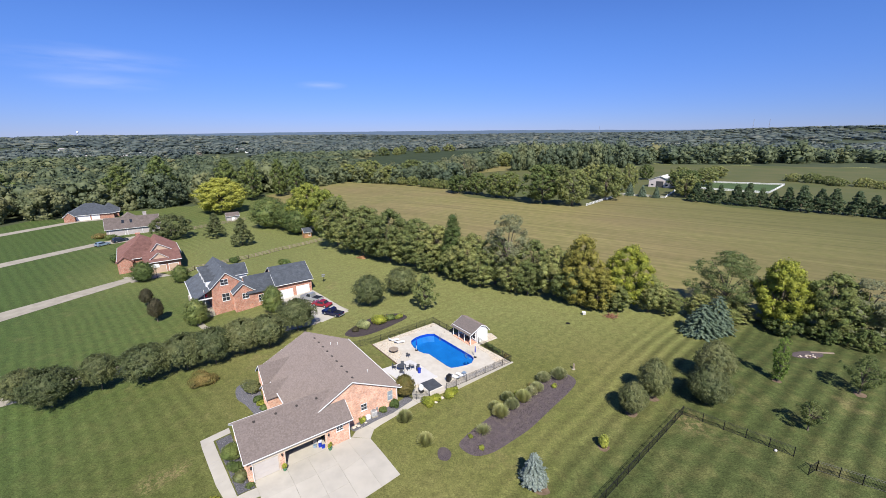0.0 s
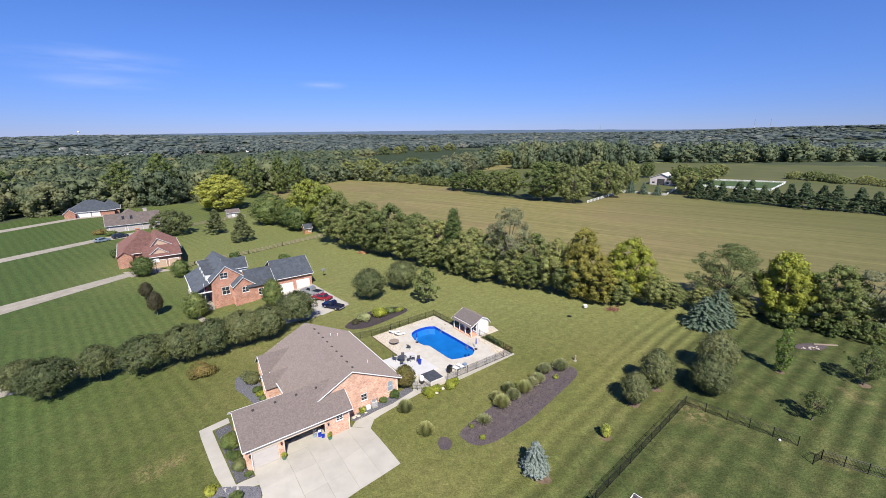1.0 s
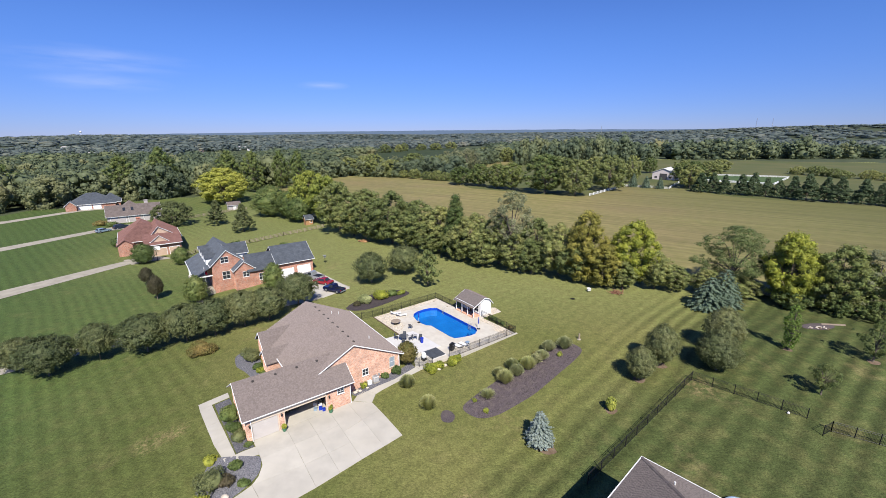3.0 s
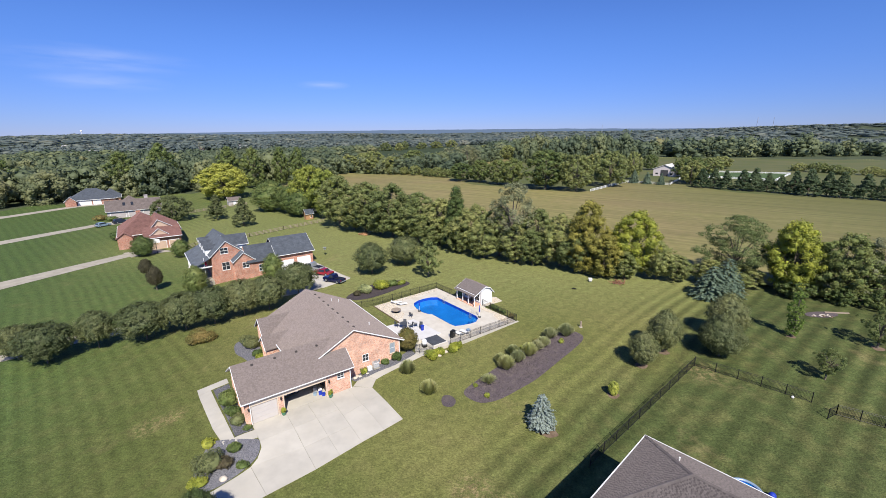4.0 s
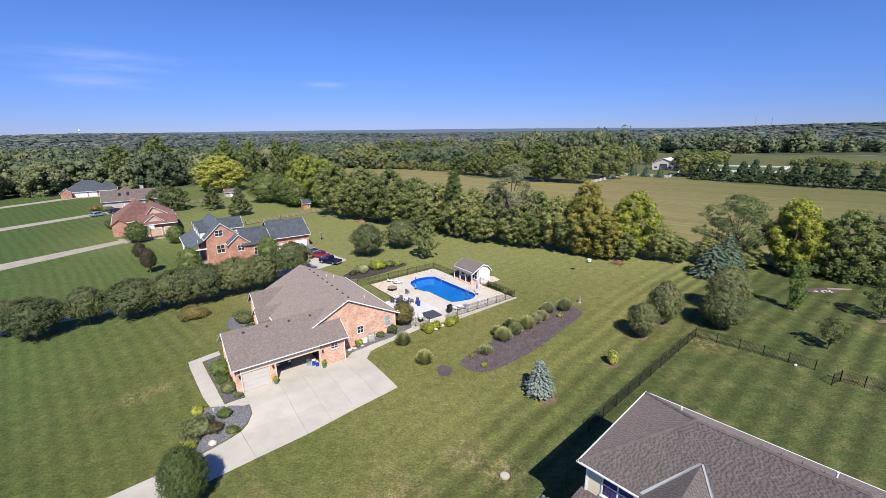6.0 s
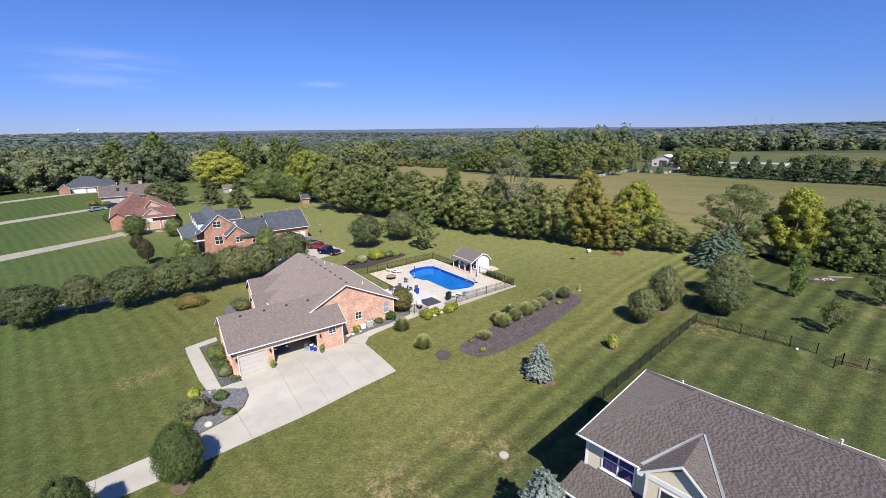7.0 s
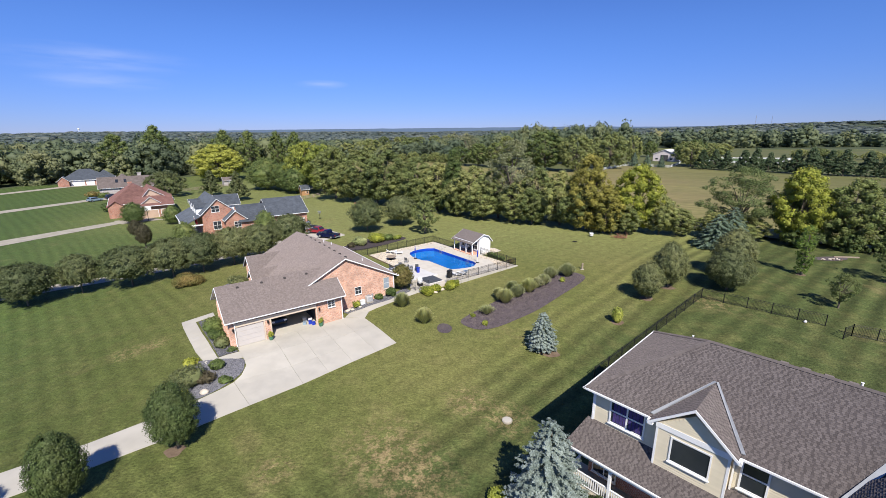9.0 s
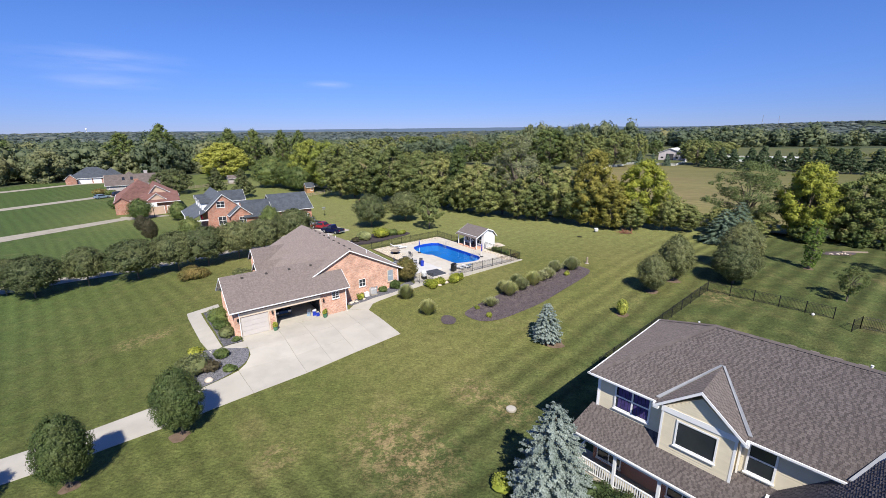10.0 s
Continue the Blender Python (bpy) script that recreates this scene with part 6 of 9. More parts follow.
# ---- pool house ----
def pool_house():
    root = thing("pool_house", HOUSE, "small white pool house with a shingled roof and an open porch", "pool house")
    z0, ze, zr = DECK_Z, DECK_Z + 2.15, DECK_Z + 3.40
    x0, xp, x1, y0, y1 = 38.7, 40.3, 42.8, 7.2, 12.2
    bm = bmesh.new()
    ring = [(xp, z0), (x1, z0), (x1, ze - 0.15), (x1 - 0.75, zr - 0.45), (x1 - 1.75, zr - 0.1), (xp + 0.1, zr - 0.66), (xp, ze + 0.2)]
    hull(bm, [(x, y0, z) for x, z in ring], [(x, y1, z) for x, z in ring])
    bmesh.ops.recalc_face_normals(bm, faces=bm.faces)
    part("wall", bm, M_WHITE, root)
    # gambrel roof towards the back, long slope over the porch
    part("roof", slab([(41.05, y0 - 0.25, zr), (41.05, y1 + 0.25, zr), (x0 - 0.35, y1 + 0.25, ze - 0.12), (x0 - 0.35, y0 - 0.25, ze - 0.12)], 0.1), M_ROOF_TAN, root)
    part("roof", slab([(41.05, y0 - 0.25, zr), (41.05, y1 + 0.25, zr), (42.15, y1 + 0.25, zr - 0.4), (42.15, y0 - 0.25, zr - 0.4)], 0.1), M_ROOF_TAN, root)
    part("roof", slab([(42.15, y0 - 0.25, zr - 0.4), (42.15, y1 + 0.25, zr - 0.4), (43.1, y1 + 0.25, ze - 0.2), (43.1, y0 - 0.25, ze - 0.2)], 0.1), M_ROOF_TAN, root)
    tabs("shingles", [[(x0 - 0.35, y0 - 0.25, ze - 0.115), (x0 - 0.35, y1 + 0.25, ze - 0.115), (41.05, y1 + 0.25, zr + 0.003), (41.05, y0 - 0.25, zr + 0.003)]], root, M_ROOF_NEAR, 8)
    for y in (y0 - 0.3, y1 + 0.25):
        part("rake_board", slab([(41.05, y, zr - 0.01), (x0 - 0.35, y, ze - 0.13), (x0 - 0.35, y + 0.05, ze - 0.13), (41.05, y + 0.05, zr - 0.01)], 0.16), M_WHITE, root)
        part("rake_board", slab([(41.05, y, zr - 0.01), (42.15, y, zr - 0.41), (42.15, y + 0.05, zr - 0.41), (41.05, y + 0.05, zr - 0.01)], 0.16), M_WHITE, root)
        part("rake_board", slab([(42.15, y, zr - 0.41), (43.1, y, ze - 0.21), (43.1, y + 0.05, ze - 0.21), (42.15, y + 0.05, zr - 0.41)], 0.16), M_WHITE, root)
    for y in (y0, 8.85, 10.45, y1 - 0.12):
        part("post", boxes((x0, x0 + 0.14, y, y + 0.14, z0, ze), bevel=0.01), M_WHITE, root)
    part("beam", boxes((x0, x0 + 0.14, y0, y1, ze - 0.02, ze + 0.12)), M_WHITE, root)
    part("porch_floor", boxes((x0 - 0.1, xp - 0.003, y0, y1, z0, z0 + 0.12)), M_BRICK, root, "brick porch floor")
    door = part("door", boxes((xp - 0.05, xp - 0.003, 9.4, 10.3, z0 + 0.12, z0 + 2.1), bevel=0.01), M_WHITE, root)
    part("knob", lathe(bmesh.new(), ((0.02, 0), (0.035, 0.03), (0.02, 0.06)), 8, (xp - 0.1, 9.5, z0 + 1.1)), M_BLACK, door)
    window_at(root, Matrix.Translation((xp, 8.9, z0 + 1.0)) @ Matrix.Rotation(radians(90), 4, "Z") @ Matrix.Translation((-1.2, 0, -0.4)), 1.3, 1.35)
    window_at(root, Matrix.Translation((xp, 11.6, z0 + 1.0)) @ Matrix.Rotation(radians(90), 4, "Z") @ Matrix.Translation((-1.0, 0, -0.4)), 1.2, 1.35)
    return root


pool_house()


# ---- railings ----
def railing(name, pts, label, group="", height=1.2, post_gap=1.9, base=None, picket=0.115, mat=None, gate=False):
    """A metal picket railing along points in the plan: posts, and a panel of rails and pickets between each two."""
    mat = mat or M_BLACK
    root = tagged(new(name), label, "fence", group)
    first = True
    for (xa, ya), (xb, yb) in zip(pts, pts[1:]):
        d = math.hypot(xb - xa, yb - ya)
        n = max(1, round(d / post_gap))
        for i in range(n + 1):
            x, y = xa + (xb - xa) * i / n, ya + (yb - ya) * i / n
            z = ground_z(x, y) if base is None else base
            if i == 0 and not first:
                continue
            part("post", boxes((x - 0.035, x + 0.035, y - 0.035, y + 0.035, z - 0.1, z + height + 0.06)), mat, root)
        first = False
        for i in range(n):
            a = [(xa + (xb - xa) * (i + s) / n, ya + (yb - ya) * (i + s) / n) for s in (0, 1)]
            za, zb = [ground_z(*q) if base is None else base for q in a]
            bm = bmesh.new()
            for h in (0.12, height - 0.18, height):
                rod(bm, (*a[0], za + h), (*a[1], zb + h), 0.018, n=4)
            m = max(2, int(d / n / picket))
            for k in range(1, m):
                x, y, z = a[0][0] + (a[1][0] - a[0][0]) * k / m, a[0][1] + (a[1][1] - a[0][1]) * k / m, za + (zb - za) * k / m
                rod(bm, (x, y, z + 0.08), (x, y, z + height), 0.013, n=4)
            part("panel", bm, mat, root)
    return root


railing("pool_fence", [lot(*p) for p in ((21.5, 1.6), (22.8, 0.2), (24.4, -0.75))], "black metal pool gate and fence panels by the side walk", "pool fence", 1.25, base=DECK_Z - 0.3)
railing("pool_fence", [lot(*p) for p in ((27.2, -1.05), (40.45, -1.15), (40.35, 6.9))], "black metal picket fence round the pool deck", "pool fence", 1.2, base=DECK_Z)
railing("pool_fence", [lot(*p) for p in ((21.0, 19.3), (24.9, 18.5), (38.9, 18.95), (39.1, 12.6))], "black metal picket fence behind the pool", "pool fence", 1.2, base=DECK_Z - 0.05)
railing("yard_fence", [(13.5, 33.3), (31.9, 48.5), (41.0, 41.2)], "long black metal picket fence round the neighbour's yard", "yard fence", 1.3, 2.3)
railing("yard_fence", [(42.0, 39.2), (47.1, 36.3), (62.0, 28.0)], "black metal picket fence past the open gate", "yard fence", 1.3, 2.3)
railing("yard_gate", [(42.0, 39.2), (40.6, 38.6)], "open black metal yard gate", "yard fence", 1.3, 2.3)
curb = tagged(new("deck_curb"), "pale concrete curb along the pool fence", "curb", kind="structure")
for i in range(11):
    x = 27.0 + i * 1.25
    part("block", boxes((x, x + 1.22, -1.45, -1.15, DECK_Z - 0.7, DECK_Z + 0.06), bevel=0.02), M_CONCRETE, curb).matrix_local = HOUSE


# ---- cream house next door ----
def siding(parent, pts, y, z0, z1, step=0.135):
    """Lap siding boards on a wall that faces -y: pts gives the wall's span (x0, x1) at a height."""
    z = z0
    while z < z1 - 0.03:
        spans = pts(z + step / 2)
        for x0, x1 in spans:
            if x1 - x0 > 0.05:
                bm = bmesh.new()
                h = min(step, z1 - z)
                hull(bm, [(x0, y - 0.028, z), (x1, y - 0.028, z), (x1, y, z), (x0, y, z)], [(x0, y - 0.008, z + h), (x1, y - 0.008, z + h), (x1, y, z + h), (x0, y, z + h)])
                bmesh.ops.recalc_face_normals(bm, faces=bm.faces)
                part("siding_board", bm, M_CREAM, parent)
        z += step


def cream_house():
    root = thing("cream_house", NEIGHBOUR, "two-storey cream sided house with grey-brown shingle roofs and a front porch", "house")
    base, e, deep, long_ = -2.9, 4.72, 10.5, 17.2
    r, rx, zr = 5.0, 4.8, 7.75
    # walls
    part("wall", boxes((0.45, 16.7, 0.48, 10.0, base, e - 0.05)), M_CREAM, root, "cream walls")
    # hip roof: four plates
    planes = [[(0, 0, e), (long_, 0, e), (long_ - rx, r, zr), (rx, r, zr)], [(long_, 0, e), (long_, deep, e), (long_ - rx, r, zr)],
              [(long_, deep, e), (0, deep, e), (rx, r, zr), (long_ - rx, r, zr)], [(0, deep, e), (0, 0, e), (rx, r, zr)]]
    for p in planes:
        part("roof", slab(p, 0.12), M_ROOF_NEAR, root, "shingled hip roof")
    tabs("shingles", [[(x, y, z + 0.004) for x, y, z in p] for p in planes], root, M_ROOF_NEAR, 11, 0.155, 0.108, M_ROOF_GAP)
    # hip and ridge caps
    for a, b in (((0, 0, e), (rx, r, zr)), ((0, deep, e), (rx, r, zr)), ((long_, 0, e), (long_ - rx, r, zr)), ((long_, deep, e), (long_ - rx, r, zr)), ((rx, r, zr), (long_ - rx, r, zr))):
        va, vb = Vector(a), Vector(b)
        n = int((vb - va).length / 0.22)
        d = (vb - va) / n
        side = Vector((0, 0, 1)).cross(d).normalized() * 0.14
        bm = bmesh.new()
        for i in range(n):
            p, q, up = va + d * i, va + d * (i + 1.1), Vector((0, 0, 0.05))
            lo, hi = Vector((0, 0, 0.012)), Vector((0, 0, 0.03))
            vs = [bm.verts.new(s) for s in (p + side - up * 0.9 + lo, p + up + lo, p - side - up * 0.9 + lo, q + side - up * 0.9 + hi, q + up + hi, q - side - up * 0.9 + hi)]
            bm.faces.new((vs[0], vs[1], vs[4], vs[3]))
            bm.faces.new((vs[1], vs[2], vs[5], vs[4]))
        tagged(part("ridge_cap", bm, M_ROOF_NEAR, root, "overlapping cap shingles"), kind="stuff")
    # gutters
    part("gutter", boxes((-0.13, 3.75, -0.10, -0.012, e - 0.09, e + 0.0)), M_WHITE, root, "white gutter")
    part("gutter", boxes((7.9, 11.3, -0.10, -0.012, e - 0.09, e + 0.0)), M_WHITE, root, "white gutter")
    part("gutter", boxes((-0.10, -0.012, -0.10, deep + 0.10, e - 0.09, e + 0.0)), M_WHITE, root, "white gutter")
    part("gutter", boxes((-0.012, long_, deep + 0.012, deep + 0.10, e - 0.09, e + 0.0)), M_WHITE, root, "white gutter")
    part("soffit", boxes((0.02, 11.3, 0.02, 0.475, e - 0.2, e - 0.16)), M_WHITE, root)
    part("soffit", boxes((0.02, 0.44, 0.48, deep - 0.02, e - 0.2, e - 0.16)), M_WHITE, root)
    # boards on the upper front wall
    siding(root, lambda z: [(0.5, 1.42), (3.42, 4.15)] if 2.87 < z < 4.45 else [(0.5, 4.15)], 0.477, 2.2, e - 0.2)
    siding(root, lambda z: [(7.7, 7.95), (9.05, 11.6)] if 2.77 < z < 4.45 else [(7.7, 11.6)], 0.477, 2.2, e - 0.2)
    part("corner_board", boxes((0.42, 0.52, 0.43, 0.58, 2.0, e - 0.2)), M_WHITE, root)
    # front bay with its gable
    b0, b1, yb, zg = 4.2, 7.55, -0.1, 4.66
    part("bay_wall", boxes((b0, b1, yb, 0.475, 1.7, zg)), M_CREAM, root)
    mid = (b0 + b1) / 2
    bm = bmesh.new()
    hull(bm, [(b0, yb, zg), (b1, yb, zg), (mid, yb, zg + 1.25)], [(b0, 3.0, zg), (b1, 3.0, zg), (mid, 3.0, zg + 1.25)])
    bmesh.ops.recalc_face_normals(bm, faces=bm.faces)
    part("bay_gable", bm, M_CREAM, root)
    siding(root, lambda z: [(b0, 4.94), (6.84, b1)] if 2.71 < z < 4.16 else [(b0, b1)], yb - 0.003, 1.8, zg - 0.25)
    siding(root, lambda z: [(b0 + (z - zg) * 1.34 + 0.1, b1 - (z - zg) * 1.34 - 0.1)], yb - 0.003, zg + 0.06, zg + 1.2)
    part("frieze", boxes((b0 - 0.05, b1 + 0.05, yb - 0.06, yb - 0.035, zg - 0.25, zg + 0.06)), M_WHITE, root, "white frieze board")
    for x in (b0 - 0.03, b1 - 0.08):
        part("corner_board", boxes((x, x + 0.11, yb - 0.04, yb + 0.08, 1.9, zg - 0.25)), M_WHITE, root)
    for s in (-1, 1):
        x_e, z_e, z_p = mid + s * 2.0, e + 0.06, 6.45
        ring = [(x_e, yb - 0.30, z_e), (x_e, 0.2, z_e), (mid, 2.95, z_p), (mid, yb - 0.30, z_p)]
        part("gable_roof", slab(ring, 0.1), M_ROOF_NEAR, root)
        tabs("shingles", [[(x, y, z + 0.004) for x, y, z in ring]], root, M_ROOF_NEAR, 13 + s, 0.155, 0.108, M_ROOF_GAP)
        part("rake_board", slab([(x_e + s * 0.08, yb - 0.35, z_e - 0.08), (mid, yb - 0.35, z_p - 0.0), (mid, yb - 0.304, z_p - 0.0), (x_e + s * 0.08, yb - 0.304, z_e - 0.08)], 0.16), M_WHITE, root, "white rake board")
        part("valley_flashing", slab([(x_e - s * 0.02, 0.12, z_e + 0.10), (x_e + s * 0.16, 0.12, z_e + 0.12), (mid + s * 0.1, 2.9, z_p + 0.09), (mid - s * 0.0, 2.85, z_p + 0.09)], 0.05), M_GREY_METAL, root, "grey valley flashing")
        part("gutter", slab([(x_e + s * 0.012, yb - 0.30, z_e + 0.01), (x_e + s * 0.12, yb - 0.30, z_e + 0.01), (x_e + s * 0.12, -0.15, z_e + 0.01), (x_e + s * 0.012, -0.15, z_e + 0.01)], 0.11), M_WHITE, root)
        part("soffit", slab([(x_e, yb - 0.29, z_e - 0.11), (mid, yb - 0.29, z_p - 0.11), (mid, yb - 0.01, z_p - 0.11), (x_e, yb - 0.01, z_e - 0.11)], 0.03), M_WHITE, root)
        part("eave_return", boxes((x_e - 0.16, x_e + 0.16, yb - 0.28, yb - 0.05, z_e - 0.28, z_e - 0.1)), M_WHITE, root)
    # porch roof and porch
    ring = [(-0.42, -1.25, 1.27), (9.3, -1.25, 1.27), (9.3, 0.472, 2.52), (0.12, 0.472, 2.52)]
    part("porch_roof", slab(ring, 0.12), M_ROOF_NEAR, root)
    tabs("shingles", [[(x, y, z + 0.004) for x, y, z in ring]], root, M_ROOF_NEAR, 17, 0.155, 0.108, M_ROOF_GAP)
    part("gutter", boxes((-0.45, 9.3, -1.35, -1.262, 1.18, 1.27)), M_WHITE, root, "white porch gutter")
    part("porch_beam", boxes((-0.2, 9.3, -1.1, -0.9, 0.85, 1.1)), M_WHITE, root)
    part("porch_ceiling", boxes((-0.2, 9.3, -0.89, 0.74, 1.0, 1.06)), M_WHITE, root)
    part("porch_floor", boxes((-0.3, 9.3, -1.2, 0.745, base, -1.3)), M_AGED, root, "concrete porch floor")
    for x in (-0.15, 2.35, 4.75, 7.2, 9.1):
        part("post", boxes((x, x + 0.17, -1.09, -0.92, -1.3, 0.85), bevel=0.015), M_WHITE, root, "white porch post")
    for x0, x1 in ((0.02, 2.35), (2.52, 4.75), (4.92, 7.2)):
        rail = part("railing", boxes((x0, x1, -1.05, -0.96, -0.43, -0.37)), M_WHITE, root, "white porch railing")
        part("bottom_rail", boxes((x0, x1, -1.04, -0.97, -1.2, -1.15)), M_WHITE, rail)
        n = int((x1 - x0) / 0.13)
        for i in range(1, n):
            x = x0 + (x1 - x0) * i / n
            part("baluster", boxes((x - 0.026, x + 0.026, -1.03, -0.98, -1.15, -0.43)), M_WHITE, rail)
    # left end railing of the porch
    rail = part("railing", boxes((-0.11, -0.05, -0.92, 0.45, -0.43, -0.37)), M_WHITE, root, "white porch end railing")
    part("bottom_rail", boxes((-0.10, -0.06, -0.92, 0.45, -1.2, -1.15)), M_WHITE, rail)
    for i in range(1, 12):
        y = -0.92 + 1.37 * i / 12
        part("baluster", boxes((-0.1, -0.06, y - 0.018, y + 0.018, -1.15, -0.43)), M_WHITE, rail)
    part("porch_wall", boxes((0.5, 9.3, 0.40, 0.476, -1.3, 0.99)), M_BRICK_DARK, root, "brick lower front wall")
    window_at(root, face(2.2, 0.397, -1.0, 0), 1.4, 1.6)
    window_at(root, face(6.4, 0.397, -1.0, 0), 1.5, 1.6)
    # upper windows
    w = window_at(root, face(3.35, 0.465, 2.92, 0), 1.85, 1.5, 1, 1, None, 0.045, 0.09)
    for k in range(8):
        x = 0.05 + 0.2 * k + (0.1 if k > 3 else 0)
        part("curtain", boxes((x, x + 0.17, 0.017, 0.021 + 0.012 * (k % 2), 0.05, 1.46)), M_CURTAIN, w, "dark violet curtain")
    window_at(root, face(6.76, yb - 0.003, 2.8, 0), 1.74, 1.34, 0, 0, None, 0.03, 0.08)
    window_at(root, face(9.0, 0.465, 2.82, 0), 0.98, 1.6, 0, 1, None, 0.04, 0.09)
    # downspouts
    for x, y in ((0.36, 0.40), (7.62, 0.36)):
        part("downspout", boxes((x, x + 0.08, y, y + 0.07, 1.6, e - 0.1)), M_WHITE, root)
    # steep front wing whose ridge runs towards the street
    wing = [[(9.1, -7.5, 2.3), (9.1, 1.2, 2.3), (13.4, 1.2, 7.0), (13.4, -7.5, 7.0)], [(17.7, 1.2, 2.3), (17.7, -7.5, 2.3), (13.4, -7.5, 7.0), (13.4, 1.2, 7.0)]]
    for ring in wing:
        part("wing_roof", slab(ring, 0.12), M_ROOF_NEAR, root)
    tabs("shingles", [[(x, y, z + 0.004) for x, y, z in wing[0]]], root, M_ROOF_NEAR, 19, 0.155, 0.108, M_ROOF_GAP)
    bm = bmesh.new()
    ring = [(9.7, base), (17.1, base), (17.1, 2.75), (13.4, 6.8), (9.7, 2.75)]
    hull(bm, [(x, -7.2, z) for x, z in ring], [(x, 0.745, z) for x, z in ring])
    bmesh.ops.recalc_face_normals(bm, faces=bm.faces)
    part("wing_wall", bm, M_CREAM, root)
    part("gutter", boxes((8.96, 9.088, -7.5, 1.0, 2.17, 2.3)), M_WHITE, root)
    part("valley_flashing", slab([(11.3, 0.02, 4.86), (11.55, 0.02, 4.86), (13.6, 3.9, 7.05), (13.3, 3.9, 7.05)], 0.06), M_GREY_METAL, root, "grey valley flashing")
    # roof fittings on the far slope
    for i in range(4):
        part("roof_vent", boxes((8.0 + i * 0.9, 8.4 + i * 0.9, r + 0.35, r + 0.65, zr - 0.4, zr - 0.13), bevel=0.03), M_ROOF_NEAR, root, "grey roof vent")
    for x in (3.4, 11.2):
        part("vent_pipe", lathe(bmesh.new(), ((0.05, -0.6), (0.05, 0.12), (0.065, 0.13), (0.065, 0.16)), 10, (x, r + 1.0 if x > 5 else r + 2.2, zr - 0.35 if x > 5 else zr - 1.1)), M_WHITE, root, "white vent pipe")
    return root


cream_house()


# ---- other houses along the lane ----
def hip_block(parent, x0, x1, y0, y1, zb, ze, zr, wall_mat, roof_mat, over=0.5, axis="x"):
    part("wall", boxes((x0, x1, y0, y1, zb, ze)), wall_mat, parent)
    a0, a1, b0, b1 = x0 - over, x1 + over, y0 - over, y1 + over
    e = ze - 0.1
    if axis == "x":
        r = (b1 - b0) / 2
        p, q = (a0 + r, (b0 + b1) / 2, zr), (a1 - r, (b0 + b1) / 2, zr)
        planes = [[(a0, b0, e), (a1, b0, e), q, p], [(a1, b0, e), (a1, b1, e), q], [(a1, b1, e), (a0, b1, e), p, q], [(a0, b1, e), (a0, b0, e), p]]
    else:
        r = (a1 - a0) / 2
        p, q = ((a0 + a1) / 2, b0 + r, zr), ((a0 + a1) / 2, b1 - r, zr)
        planes = [[(a0, b0, e), (a1, b0, e), p], [(a1, b0, e), (a1, b1, e), q, p], [(a1, b1, e), (a0, b1, e), q], [(a0, b1, e), (a0, b0, e), p, q]]
    for ring in planes:
        part("roof", slab(ring, 0.15), roof_mat, parent)
    part("gutter", boxes((a0 - 0.1, a1 + 0.1, b0 - 0.12, b0 - 0.01, e - 0.15, e), (a0 - 0.12, a0 - 0.01, b0, b1, e - 0.15, e), (a1 + 0.01, a1 + 0.12, b0, b1, e - 0.15, e)), M_WHITE, parent)


def garage_door(parent, x, y, z, w, h=2.15, mat=None):
    d = part("garage_door", boxes((x, x + w, y - 0.05, y - 0.003, z, z + h)), mat or M_WHITE, parent, "closed sectional garage door")
    for k in range(4):
        part("panel", boxes((x + 0.05, x + w - 0.05, y - 0.075, y - 0.053, z + 0.04 + h / 4 * k, z + h / 4 * (k + 1) - 0.03)), mat or M_WHITE, d)
    part("casing", boxes((x - 0.14, x - 0.003, y - 0.09, y - 0.003, z, z + h + 0.14), (x + w + 0.003, x + w + 0.14, y - 0.09, y - 0.003, z, z + h + 0.14), (x - 0.003, x + w + 0.003, y - 0.09, y - 0.003, z + h, z + h + 0.14)), M_WHITE, parent)


